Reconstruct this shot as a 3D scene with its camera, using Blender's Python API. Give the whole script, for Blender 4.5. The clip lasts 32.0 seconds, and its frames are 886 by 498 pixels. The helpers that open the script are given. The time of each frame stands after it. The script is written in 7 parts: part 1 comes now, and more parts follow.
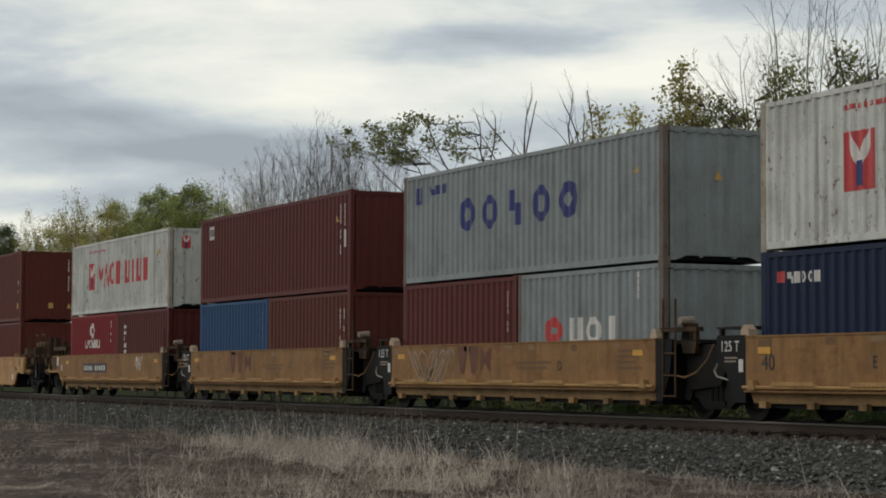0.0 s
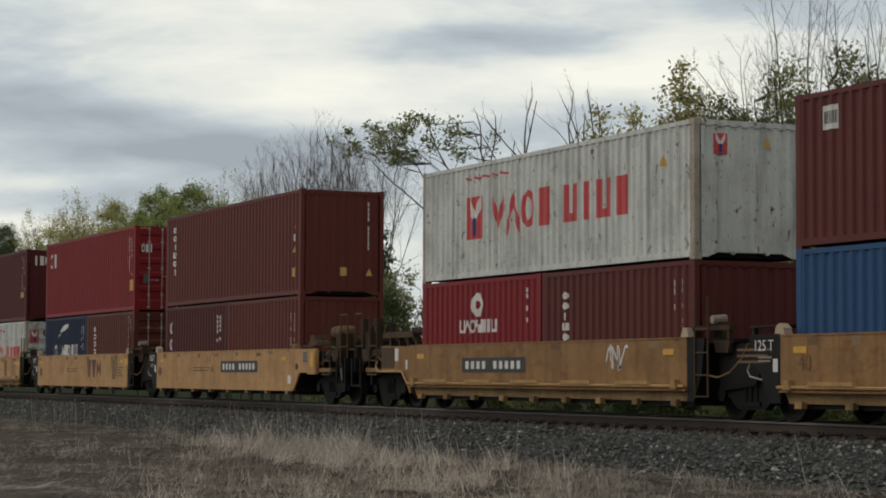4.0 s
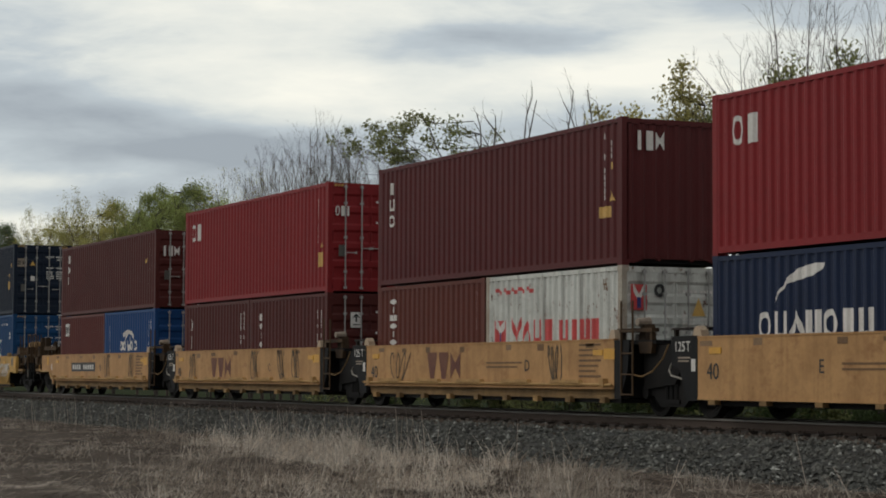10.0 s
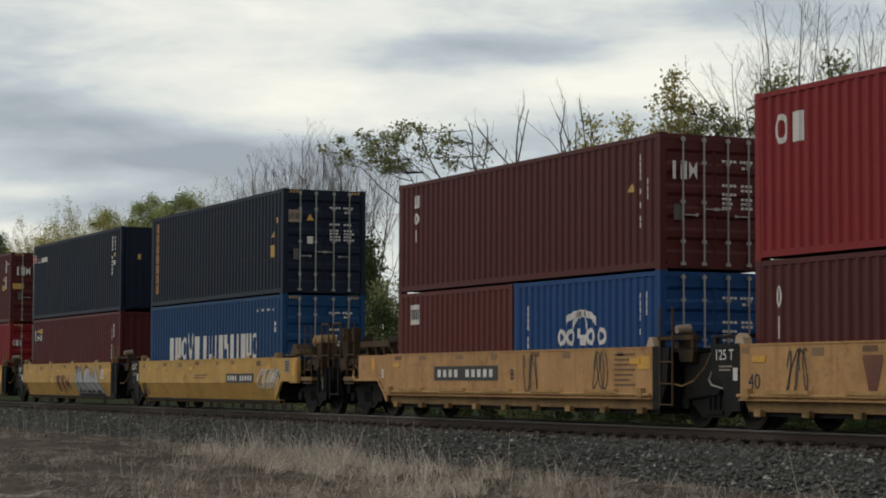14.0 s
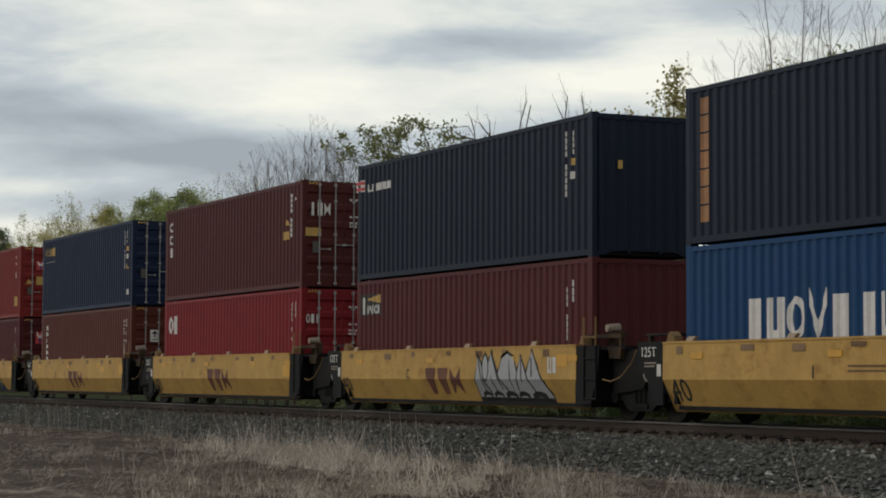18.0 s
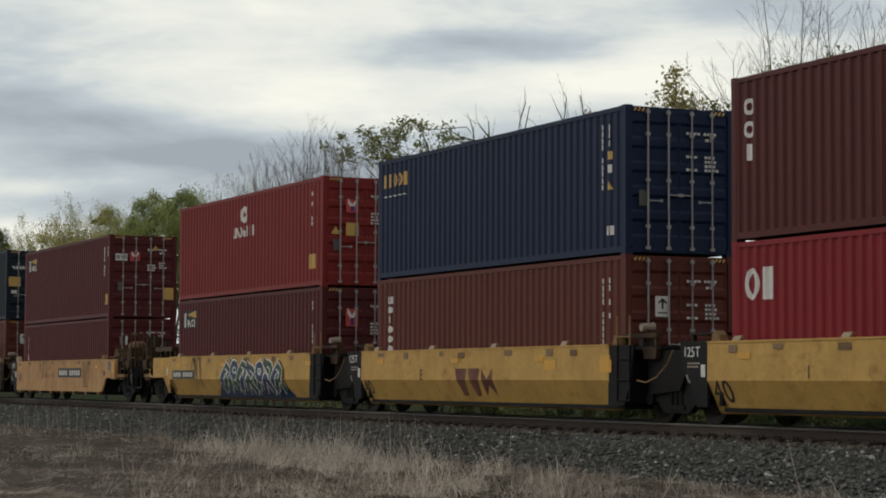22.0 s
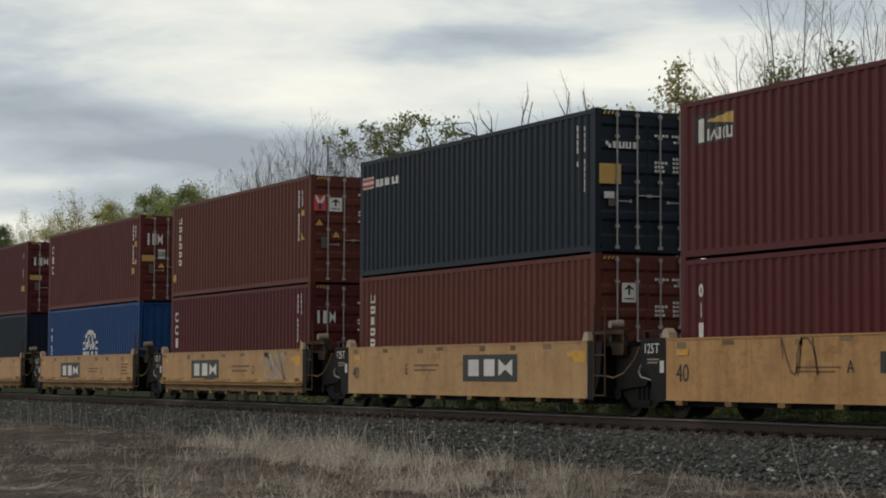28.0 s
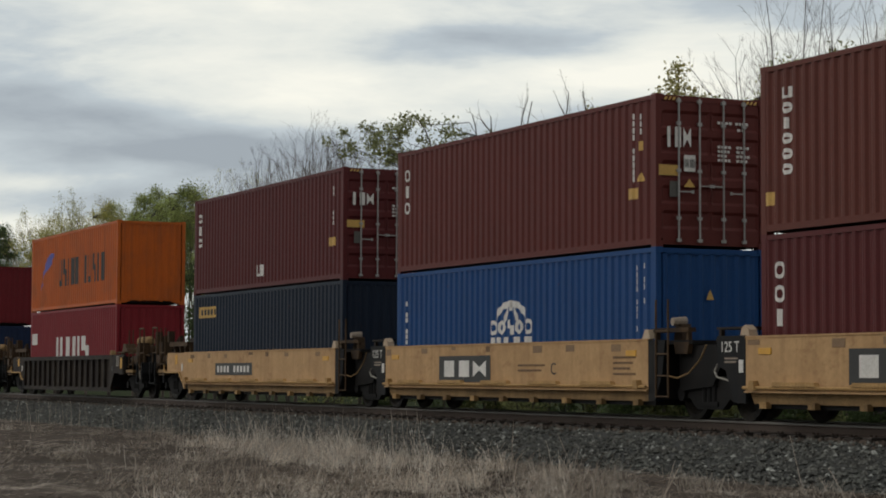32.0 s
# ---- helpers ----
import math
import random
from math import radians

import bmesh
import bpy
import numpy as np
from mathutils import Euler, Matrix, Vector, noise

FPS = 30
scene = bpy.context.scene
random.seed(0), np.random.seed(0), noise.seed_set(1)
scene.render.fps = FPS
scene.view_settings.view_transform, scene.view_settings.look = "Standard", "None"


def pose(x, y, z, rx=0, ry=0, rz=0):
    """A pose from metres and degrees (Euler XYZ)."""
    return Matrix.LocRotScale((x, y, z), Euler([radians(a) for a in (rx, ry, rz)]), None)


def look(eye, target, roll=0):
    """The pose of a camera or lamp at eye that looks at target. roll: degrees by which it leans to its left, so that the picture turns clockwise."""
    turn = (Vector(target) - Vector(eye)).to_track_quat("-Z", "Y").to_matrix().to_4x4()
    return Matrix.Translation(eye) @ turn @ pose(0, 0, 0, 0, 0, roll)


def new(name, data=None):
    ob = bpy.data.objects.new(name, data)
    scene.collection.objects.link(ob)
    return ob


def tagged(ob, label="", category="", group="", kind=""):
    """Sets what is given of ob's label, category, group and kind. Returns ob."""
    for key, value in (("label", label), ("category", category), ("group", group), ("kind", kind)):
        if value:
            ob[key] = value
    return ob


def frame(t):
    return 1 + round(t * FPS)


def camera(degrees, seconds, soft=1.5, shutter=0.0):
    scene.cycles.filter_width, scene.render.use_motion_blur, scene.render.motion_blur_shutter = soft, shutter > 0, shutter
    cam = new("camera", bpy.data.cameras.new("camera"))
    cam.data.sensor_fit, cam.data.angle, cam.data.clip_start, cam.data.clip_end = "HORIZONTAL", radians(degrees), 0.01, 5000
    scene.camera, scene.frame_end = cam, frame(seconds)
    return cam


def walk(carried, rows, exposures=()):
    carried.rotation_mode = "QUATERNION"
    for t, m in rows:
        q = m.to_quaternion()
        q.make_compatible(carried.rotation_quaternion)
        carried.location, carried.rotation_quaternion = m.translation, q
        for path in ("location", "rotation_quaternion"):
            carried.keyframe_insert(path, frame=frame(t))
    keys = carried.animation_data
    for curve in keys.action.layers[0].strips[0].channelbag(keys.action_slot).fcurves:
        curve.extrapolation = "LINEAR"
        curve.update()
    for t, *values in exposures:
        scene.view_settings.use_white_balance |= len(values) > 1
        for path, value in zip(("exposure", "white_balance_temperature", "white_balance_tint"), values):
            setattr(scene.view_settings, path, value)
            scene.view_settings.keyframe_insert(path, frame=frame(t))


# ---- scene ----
# All lengths in metres. x runs along the track (the train rolls towards +x), y away from the camera, rail top is z = 0.
LENS_F = 3747.8          # focal length in picture units, 1568 across
EYE = (0.0, 0.0, 0.76)
PAN, TILT, ROLL = 24.524, 3.447, 0.25
SIDE = 20.15             # near face of the containers
MID = SIDE + 1.219       # centre line of the track


def aim(dx, dy):
    """The camera's pose, nudged by a small turn of dx to the side and dy up."""
    a = radians(PAN) - dx / LENS_F / math.cos(radians(TILT))
    b = radians(TILT) + dy / LENS_F
    way = Vector((-math.cos(a) * math.cos(b), math.sin(a) * math.cos(b), math.sin(b)))
    return look(EYE, Vector(EYE) + way * 50, ROLL)


cam = camera(23.63, 32.0, soft=1.9)
# slow drift of the tripod head: seconds, sideways, up
DRIFT = [(0, 0, 0), (3, .5, -.4), (6, .5, -.1), (9, .6, -.5), (9.5, .7, -.8), (10, .3, -1.4), (10.5, -3.9, 3.1), (11, -11.9, 11.1), (11.5, -16.7, 13.8),
         (12, -16.4, 14.1), (12.5, -14.6, 13.1), (13, -14.3, 13.1), (13.5, -13.1, 12.6), (14, -13.8, 15.0), (14.5, -14.6, 14.3), (16.5, -11.1, 7.5),
         (17, -9.2, 6.4), (17.5, -8.4, 5.0), (18, -9.9, 7.5), (19, -10.9, 7.6), (20, -11.9, 8.9), (21, -12.6, 8.8), (22, -11.6, 8.9), (23, -12.4, 9.2),
         (24, -11.9, 8.9), (25, -10.8, 8.8), (25.5, -10.0, 7.8), (27.5, -7.0, 1.2), (29, -6.8, .9), (30, -7.4, .3), (31, -7.1, .8), (32, -7.6, .9)]
walk(cam, [(t, aim(dx, dy)) for t, dx, dy in DRIFT])

# how far the train has come at each whole second
RUN = [0, 7.994, 15.999, 24.04, 32.159, 40.377, 48.557, 56.732, 64.899, 72.996, 81.073, 89.257, 97.176, 105.387, 113.827, 121.919, 130.201,
       138.505, 146.963, 155.375, 163.73, 172.093, 180.382, 188.737, 197.08, 205.428, 213.811, 222.218, 230.611, 239.005, 247.463, 255.916, 264.394]

# ---- sky and light ----
world = bpy.data.worlds.new("overcast_sky")
scene.world = world
world.use_nodes = True
# soft cloud masses: place across and up (in thousandths of the focal length), half sizes, lift or shade
CLOUDS = [(-95, 112, 105, 20, .40), (-75, 80, 80, 18, .22), (-185, 66, 75, 11, -.46), (-115, 45, 70, 9, -.42), (-200, 30, 50, 6, .22), (-205, 10, 60, 9, .36),
          (-150, 24, 60, 6, -.25), (25, 97, 85, 9, -.36), (65, 80, 60, 8, .20), (112, 92, 48, 24, .36), (35, 55, 60, 12, -.26), (-200, 106, 50, 12, -.25),
          (100, 40, 80, 14, .14), (150, 118, 60, 9, -.2), (-20, 64, 40, 6, .2), (-150, 52, 95, 16, -.20), (-60, 38, 70, 12, -.22)]


def build_sky(tree):
    nd, lk = tree.nodes, tree.links
    nd.clear()
    out, bg = nd.new("ShaderNodeOutputWorld"), nd.new("ShaderNodeBackground")
    tc = nd.new("ShaderNodeTexCoord")
    sky = nd.new("ShaderNodeTexSky")
    sky.sky_type, sky.sun_disc, sky.sun_elevation, sky.sun_rotation = "NISHITA", False, radians(42), radians(219)

    def op(kind, a, b=None):
        n = nd.new("ShaderNodeMath")
        n.operation = kind
        for i, v in enumerate((a, b)):
            if v is None:
                continue
            if isinstance(v, (int, float)):
                n.inputs[i].default_value = v
            else:
                lk.new(v, n.inputs[i])
        return n.outputs[0]

    def along(v):
        n = nd.new("ShaderNodeVectorMath")
        n.operation = "DOT_PRODUCT"
        lk.new(tc.outputs["Generated"], n.inputs[0])
        n.inputs[1].default_value = v
        return n.outputs["Value"]

    a, b = radians(PAN), radians(TILT)
    ahead = Vector((-math.cos(a) * math.cos(b), math.sin(a) * math.cos(b), math.sin(b)))
    side = Vector((math.sin(a), math.cos(a), 0))
    over = side.cross(ahead)
    front = along(ahead)
    deep = op("MAXIMUM", front, 0.12)
    u, v = op("DIVIDE", along(side), deep), op("DIVIDE", along(over), deep)
    com = nd.new("ShaderNodeCombineXYZ")
    lk.new(u, com.inputs[0]), lk.new(v, com.inputs[1]), lk.new(op("MULTIPLY", front, 0.7), com.inputs[2])
    mapn = nd.new("ShaderNodeMapping")
    mapn.inputs["Location"].default_value = (2.3, 0.4, 0.0)
    mapn.inputs["Scale"].default_value = (9.0, 34.0, 5.0)
    lk.new(com.outputs[0], mapn.inputs[0])

    def cloud(scale, detail, rough, dist=0.0):
        n = nd.new("ShaderNodeTexNoise")
        n.inputs["Scale"].default_value, n.inputs["Detail"].default_value = scale, detail
        n.inputs["Roughness"].default_value, n.inputs["Distortion"].default_value = rough, dist
        lk.new(mapn.outputs[0], n.inputs["Vector"])
        return n.outputs["Fac"]

    warp = op("MULTIPLY", op("SUBTRACT", cloud(1.1, 2, .5), .5), .05)
    warp2 = op("MULTIPLY", op("SUBTRACT", cloud(0.9, 2, .5, .4), .5), .024)
    uu, vv = op("ADD", u, warp), op("ADD", v, warp2)
    total = op("ADD", op("MULTIPLY", op("SUBTRACT", cloud(0.8, 6, .58, .35), .5), .95), op("MULTIPLY", op("SUBTRACT", cloud(3.0, 5, .6, .3), .5), .34))
    for cx, cy, sx, sy, lift in CLOUDS:
        p = op("POWER", op("ABSOLUTE", op("DIVIDE", op("SUBTRACT", uu, cx / 1000), sx / 1000)), 2.0)
        q = op("POWER", op("ABSOLUTE", op("DIVIDE", op("SUBTRACT", vv, cy / 1000), sy / 1000)), 2.0)
        total = op("ADD", total, op("MULTIPLY", op("EXPONENT", op("MULTIPLY", op("ADD", p, q), -1.0)), lift))
    ramp = nd.new("ShaderNodeValToRGB")
    el = ramp.color_ramp.elements
    el[0].position, el[0].color = 0.0, (0.36, 0.40, 0.44, 1)
    el[1].position, el[1].color = 0.95, (1.0, 0.98, 0.87, 1)
    for pos, col in ((0.38, (0.535, 0.59, 0.62, 1)), (0.62, (0.79, 0.81, 0.76, 1))):
        el.new(pos).color = col
    lk.new(op("ADD", total, 0.52), ramp.inputs[0])
    both, dim, glow = nd.new("ShaderNodeMix"), nd.new("ShaderNodeMix"), nd.new("ShaderNodeMix")
    for n, kind, f in ((both, "MIX", 0.93), (dim, "MULTIPLY", 1.0), (glow, "MULTIPLY", 1.0)):
        n.data_type, n.blend_type = "RGBA", kind
        n.inputs["Factor"].default_value = f
    lk.new(sky.outputs[0], dim.inputs["A"])
    dim.inputs["B"].default_value = (0.1, 0.1, 0.1, 1)
    lk.new(dim.outputs["Result"], both.inputs["A"])
    lk.new(ramp.outputs[0], both.inputs["B"])
    # the overcast is brightest towards the view and dims evenly away from it
    lk.new(both.outputs["Result"], glow.inputs["A"])
    lk.new(op("ADD", op("MULTIPLY", front, SKY_SLOPE), 1 - SKY_SLOPE), glow.inputs["B"])
    lk.new(glow.outputs["Result"], bg.inputs[0])
    bg.inputs[1].default_value = SKY_POWER
    lk.new(bg.outputs[0], out.inputs[0])


SKY_POWER, SKY_SLOPE = 1.0, 0.12
build_sky(world.node_tree)
sun = new("sun", bpy.data.lights.new("sun", "SUN"))
sun.data.energy, sun.data.angle, sun.data.color = 0.65, radians(30), (1.0, 0.95, 0.88)
sun.matrix_world = look((-24, -29, 24), (0, 0, 0))
scene.view_settings.exposure = 0.0

# ---- materials ----
def mat(name, colour, rough=0.6, metal=0.0, dirt=0.25, dirt_col=(0.06, 0.045, 0.03), streak=0.0, grain=40.0, bump=0.0, rust=0.0, scale=1.0, vary=0.0, spec=0.5, thin=0.0, patch=0.0, speck=0.35):
    """A painted or natural surface: base colour, broad stains, fine grain, vertical streaks, rust spots."""
    m = bpy.data.materials.new(name)
    m.use_nodes = True
    nd, lk = m.node_tree.nodes, m.node_tree.links
    bs = nd["Principled BSDF"]
    bs.inputs["Roughness"].default_value, bs.inputs["Metallic"].default_value = rough, metal
    bs.inputs["Specular IOR Level"].default_value = spec
    tc = nd.new("ShaderNodeTexCoord")

    def tex(sc, detail, stretch=(1, 1, 1), rough_=0.6):
        mp, n = nd.new("ShaderNodeMapping"), nd.new("ShaderNodeTexNoise")
        mp.inputs["Scale"].default_value = stretch
        lk.new(tc.outputs["Object"], mp.inputs[0])
        lk.new(mp.outputs[0], n.inputs["Vector"])
        n.inputs["Scale"].default_value, n.inputs["Detail"].default_value, n.inputs["Roughness"].default_value = sc, detail, rough_
        return n.outputs["Fac"]

    def ramp(fac, a, b):
        r = nd.new("ShaderNodeMapRange")
        r.inputs["From Min"].default_value, r.inputs["From Max"].default_value = a, b
        lk.new(fac, r.inputs["Value"])
        return r.outputs[0]

    def mix(fac, a, b, blend="MIX"):
        n = nd.new("ShaderNodeMix")
        n.data_type, n.blend_type = "RGBA", blend
        for key, v in (("Factor", fac), ("A", a), ("B", b)):
            sock = n.inputs[key]
            if isinstance(v, (int, float)):
                sock.default_value = v
            elif isinstance(v, tuple):
                sock.default_value = (*v, 1)[:4]
            else:
                lk.new(v, sock)
        return n.outputs["Result"]

    def times(fac, k):
        n = nd.new("ShaderNodeMath")
        n.operation = "MULTIPLY"
        lk.new(fac, n.inputs[0])
        n.inputs[1].default_value = k
        return n.outputs[0]

    fine = tex(grain * scale, 4)
    col = mix(times(ramp(tex(1.3 * scale, 5), 0.42, 0.72), dirt), colour, dirt_col)
    if streak:
        col = mix(times(ramp(tex(5.0, 3, (1, 1, 0.07)), 0.5, 0.75), streak), col, dirt_col)
    if patch:
        col = mix(times(ramp(tex(1.7, 6, (1, 1, 1.6), 0.65), 0.58 - patch * 0.1, 0.72 - patch * 0.1), 0.6), col, tuple(c * k for c, k in zip(colour, (0.5, 0.38, 0.36))))
    if rust:
        col = mix(ramp(tex(9.0, 6, (1, 1, 0.5), 0.7), 0.70 - rust * 0.2, 0.76 - rust * 0.2), col, (0.13, 0.045, 0.018))
    col = mix(speck, col, ramp(fine, 0.2, 0.8), "OVERLAY") if not vary else mix(0.6, col, ramp(fine, 0.25, 0.75), "OVERLAY")
    if vary:
        info = nd.new("ShaderNodeObjectInfo")
        geo = nd.new("ShaderNodeNewGeometry")
        add = nd.new("ShaderNodeMath")
        add.operation = "ADD"
        lk.new(info.outputs["Random"], add.inputs[0])
        lk.new(geo.outputs["Random Per Island"], add.inputs[1])
        hsv = nd.new("ShaderNodeHueSaturation")
        lk.new(ramp(add.outputs[0], 0, 2), hsv.inputs["Value"])
        r = hsv.inputs["Value"].links[0].from_node
        r.inputs["To Min"].default_value, r.inputs["To Max"].default_value = 1 - vary, 1 + vary
        lk.new(col, hsv.inputs["Color"])
        col = hsv.outputs[0]
    lk.new(col, bs.inputs["Base Color"])
    if thin:
        tr, both = nd.new("ShaderNodeBsdfTranslucent"), nd.new("ShaderNodeMixShader")
        lk.new(col, tr.inputs["Color"])
        both.inputs[0].default_value = thin
        lk.new(bs.outputs[0], both.inputs[1]), lk.new(tr.outputs[0], both.inputs[2])
        lk.new(both.outputs[0], nd["Material Output"].inputs["Surface"])
    if bump:
        b = nd.new("ShaderNodeBump")
        b.inputs["Strength"].default_value, b.inputs["Distance"].default_value = 0.6, bump
        lk.new(fine, b.inputs["Height"])
        lk.new(b.outputs[0], bs.inputs["Normal"])
    return m


def paint(name, colour, rust=0.12, streak=0.3, dirt=0.3):
    own = (0.06, 0.045, 0.03) if max(colour) > 0.25 else tuple(0.6 * c + k for c, k in zip(colour, (0.005, 0.004, 0.003)))
    return mat(name, colour, 0.55, dirt=dirt, dirt_col=own, streak=streak, rust=rust, grain=60, spec=0.2)


BOX = {
    "oxide": paint("oxide_brown_paint", (0.105, 0.021, 0.017)),
    "maroon": paint("maroon_paint", (0.088, 0.0140, 0.0145)),
    "brown": paint("dark_brown_paint", (0.080, 0.0158, 0.0135)),
    "russet": paint("russet_brown_paint", (0.122, 0.027, 0.019)),
    "rust": paint("rust_brown_paint", (0.11, 0.027, 0.018)),
    "red": paint("red_paint", (0.220, 0.014, 0.017)),
    "bright": paint("bright_red_paint", (0.215, 0.013, 0.018)),
    "darkred": paint("dark_red_paint", (0.13, 0.009, 0.013)),
    "navy": paint("navy_paint", (0.007, 0.016, 0.048)),
    "slate": paint("dark_slate_blue_paint", (0.0060, 0.0125, 0.0275)),
    "blue": paint("blue_paint", (0.008, 0.052, 0.17)),
    "seablue": paint("sea_blue_paint", (0.006, 0.048, 0.135)),
    "faded": paint("faded_blue_paint", (0.022, 0.07, 0.165)),
    "grey": paint("pale_blue_grey_paint", (0.265, 0.292, 0.295), 0.2, 0.35),
    "white": paint("weathered_white_paint", (0.6, 0.6, 0.555), 0.50, 0.5),
    "orange": paint("orange_paint", (0.46, 0.095, 0.01)),
    "vermilion": paint("vermilion_paint", (0.20, 0.020, 0.017)),
    "tealslate": paint("dark_teal_slate_paint", (0.0090, 0.0155, 0.0255)),
    "crimson": paint("crimson_paint", (0.19, 0.012, 0.018)),
}
TAN = mat("tan_yellow_car_paint", (0.46, 0.257, 0.108), 0.6, dirt=0.5, dirt_col=(0.22, 0.105, 0.040), streak=0.45, rust=0.12, patch=0.15, grain=14, speck=0.13, spec=0.18)
GOLD = mat("golden_yellow_car_paint", (0.51, 0.305, 0.088), 0.6, dirt=0.35, dirt_col=(0.22, 0.12, 0.035), patch=0.15, streak=0.2, rust=0.08, grain=14, speck=0.13, spec=0.18)
OCHRE = mat("dirty_ochre_car_paint", (0.285, 0.150, 0.060), 0.65, patch=0.3, dirt=0.5, dirt_col=(0.10, 0.05, 0.02), streak=0.45, rust=0.15, grain=14, speck=0.13, spec=0.18)
TANK = mat("chalky_tan_paint", (0.12, 0.068, 0.03), 0.7, dirt=0.6, dirt_col=(0.08, 0.05, 0.03), streak=0.3, rust=0.25, grain=30, spec=0.18)
DARKBROWN = mat("dark_brown_car_paint", (0.017, 0.0115, 0.010), 0.7, dirt=0.5, streak=0.4, rust=0.2, spec=0.18)
BLACK = mat("sooty_black_steel", (0.0075, 0.0075, 0.0085), 0.75, dirt=0.4, dirt_col=(0.026, 0.021, 0.018), streak=0.3, spec=0.18)
SOOT = mat("greasy_running_gear", (0.006, 0.0055, 0.0055), 0.75, dirt=0.6, dirt_col=(0.016, 0.012, 0.010), spec=0.18)
TREAD = mat("worn_wheel_steel", (0.011, 0.010, 0.0095), 0.6, metal=0.3, dirt=0.6, spec=0.2)
RAILSIDE = mat("rusty_rail_steel", (0.058, 0.036, 0.026), 0.8, dirt=0.4, grain=50)
RAILTOP = mat("worn_rail_head", (0.17, 0.155, 0.14), 0.5, metal=0.2, dirt=0.2, spec=0.4)
WHITE = mat("white_marking_paint", (0.68, 0.64, 0.60), 0.6, dirt=0.35, dirt_col=(0.3, 0.28, 0.25))
YELLOW = mat("yellow_marking", (0.56, 0.33, 0.08), 0.6, dirt=0.2)
PALE = mat("faded_marking", (0.3, 0.235, 0.18), 0.7, dirt=0.4)
INK = mat("black_marking_paint", (0.018, 0.018, 0.018), 0.6, dirt=0.2)
FAINT = mat("rubbed_brown_marking", (0.15, 0.075, 0.026), 0.7, dirt=0.3)
TTXRED = mat("faded_oxide_lettering", (0.105, 0.026, 0.014), 0.7, dirt=0.3, dirt_col=(0.30, 0.15, 0.065))
REDMARK = mat("red_marking", (0.52, 0.05, 0.05), 0.6, dirt=0.2)
BLUEMARK = mat("dark_blue_marking", (0.02, 0.03, 0.16), 0.6, dirt=0.2)
MIDBLUE = mat("violet_blue_marking", (0.10, 0.10, 0.36), 0.6, dirt=0.2)
TAGINK = mat("dark_olive_spray_paint", (0.05, 0.038, 0.024), 0.7, dirt=0.4, dirt_col=(0.2, 0.12, 0.05))
REFLECT = mat("orange_yellow_reflector", (0.62, 0.31, 0.025), 0.5, dirt=0.3, dirt_col=(0.4, 0.22, 0.06))
TEAL = mat("deep_blue_spray_paint", (0.010, 0.026, 0.09), 0.6, dirt=0.3)
LIME = mat("deep_green_spray_paint", (0.010, 0.058, 0.026), 0.6, dirt=0.3)
SILVER = mat("silver_spray_paint", (0.36, 0.36, 0.36), 0.5, dirt=0.2)
GALV = mat("galvanised_rod", (0.34, 0.325, 0.31), 0.5, metal=0.3, dirt=0.4)
# bed far darker than its loose stones: shade of the gaps put into the colour
BALLAST = mat("gap_shaded_stone_bed", (0.022, 0.022, 0.020), 0.95, dirt=0.4, dirt_col=(0.05, 0.045, 0.04), grain=26, bump=0.03, vary=0.0)
STONE = mat("ballast_stone", (0.106, 0.105, 0.094), 0.95, dirt=0.3, vary=1.0, grain=14)
TIE = mat("weathered_tie_wood", (0.03, 0.021, 0.016), 0.9, dirt=0.4, grain=30, vary=0.3)
SOIL = mat("matted_dry_grass_ground", (0.080, 0.063, 0.051), 1.0, dirt=0.7, dirt_col=(0.036, 0.029, 0.024), grain=5, bump=0.06, scale=0.8, spec=0.05)
MEADOW = mat("green_field_grass", (0.034, 0.043, 0.027), 1.0, spec=0.0, dirt=0.5, dirt_col=(0.07, 0.06, 0.03), grain=9, bump=0.05)
STRAW = mat("dry_straw_grass", (0.52, 0.435, 0.36), 0.9, dirt=0.3, dirt_col=(0.16, 0.125, 0.095), vary=0.55)
BLEACHED = mat("bleached_straw_blades", (0.66, 0.575, 0.49), 0.9, dirt=0.3, dirt_col=(0.2, 0.16, 0.125), vary=0.75)
BARK = mat("grey_bark", (0.065, 0.053, 0.044), 0.9, dirt=0.3, grain=25, bump=0.02)
PALEBARK = mat("pale_grey_bark", (0.082, 0.060, 0.048), 0.9, dirt=0.3, grain=25, bump=0.02)
LEAF = mat("olive_green_leaves", (0.235, 0.245, 0.105), 0.7, dirt=0.3, dirt_col=(0.12, 0.11, 0.03), vary=0.5, thin=0.55, spec=0.2)
YOUNG = mat("yellow_green_young_leaves", (0.36, 0.335, 0.115), 0.7, dirt=0.4, dirt_col=(0.20, 0.15, 0.05), vary=0.45, thin=0.55, spec=0.2)
FRESH = mat("fresh_green_leaves", (0.33, 0.37, 0.125), 0.7, dirt=0.3, dirt_col=(0.05, 0.09, 0.02), vary=0.45, thin=0.55, spec=0.2)
DUSK = mat("dark_green_leaves", (0.08, 0.11, 0.045), 0.7, dirt=0.3, dirt_col=(0.06, 0.07, 0.02), vary=0.5, thin=0.55, spec=0.2)
GRIME = mat("grimy_brown_steel", (0.085, 0.050, 0.026), 0.7, dirt=0.5, dirt_col=(0.02, 0.014, 0.01), streak=0.3, rust=0.2, spec=0.18)
THATCH = mat("matted_grey_grass", (0.165, 0.129, 0.104), 0.95, dirt=0.5, dirt_col=(0.07, 0.056, 0.045), vary=0.8)
RUSTSTONE = mat("rust_stained_stone", (0.070, 0.050, 0.038), 0.95, dirt=0.4, vary=0.8, grain=14)
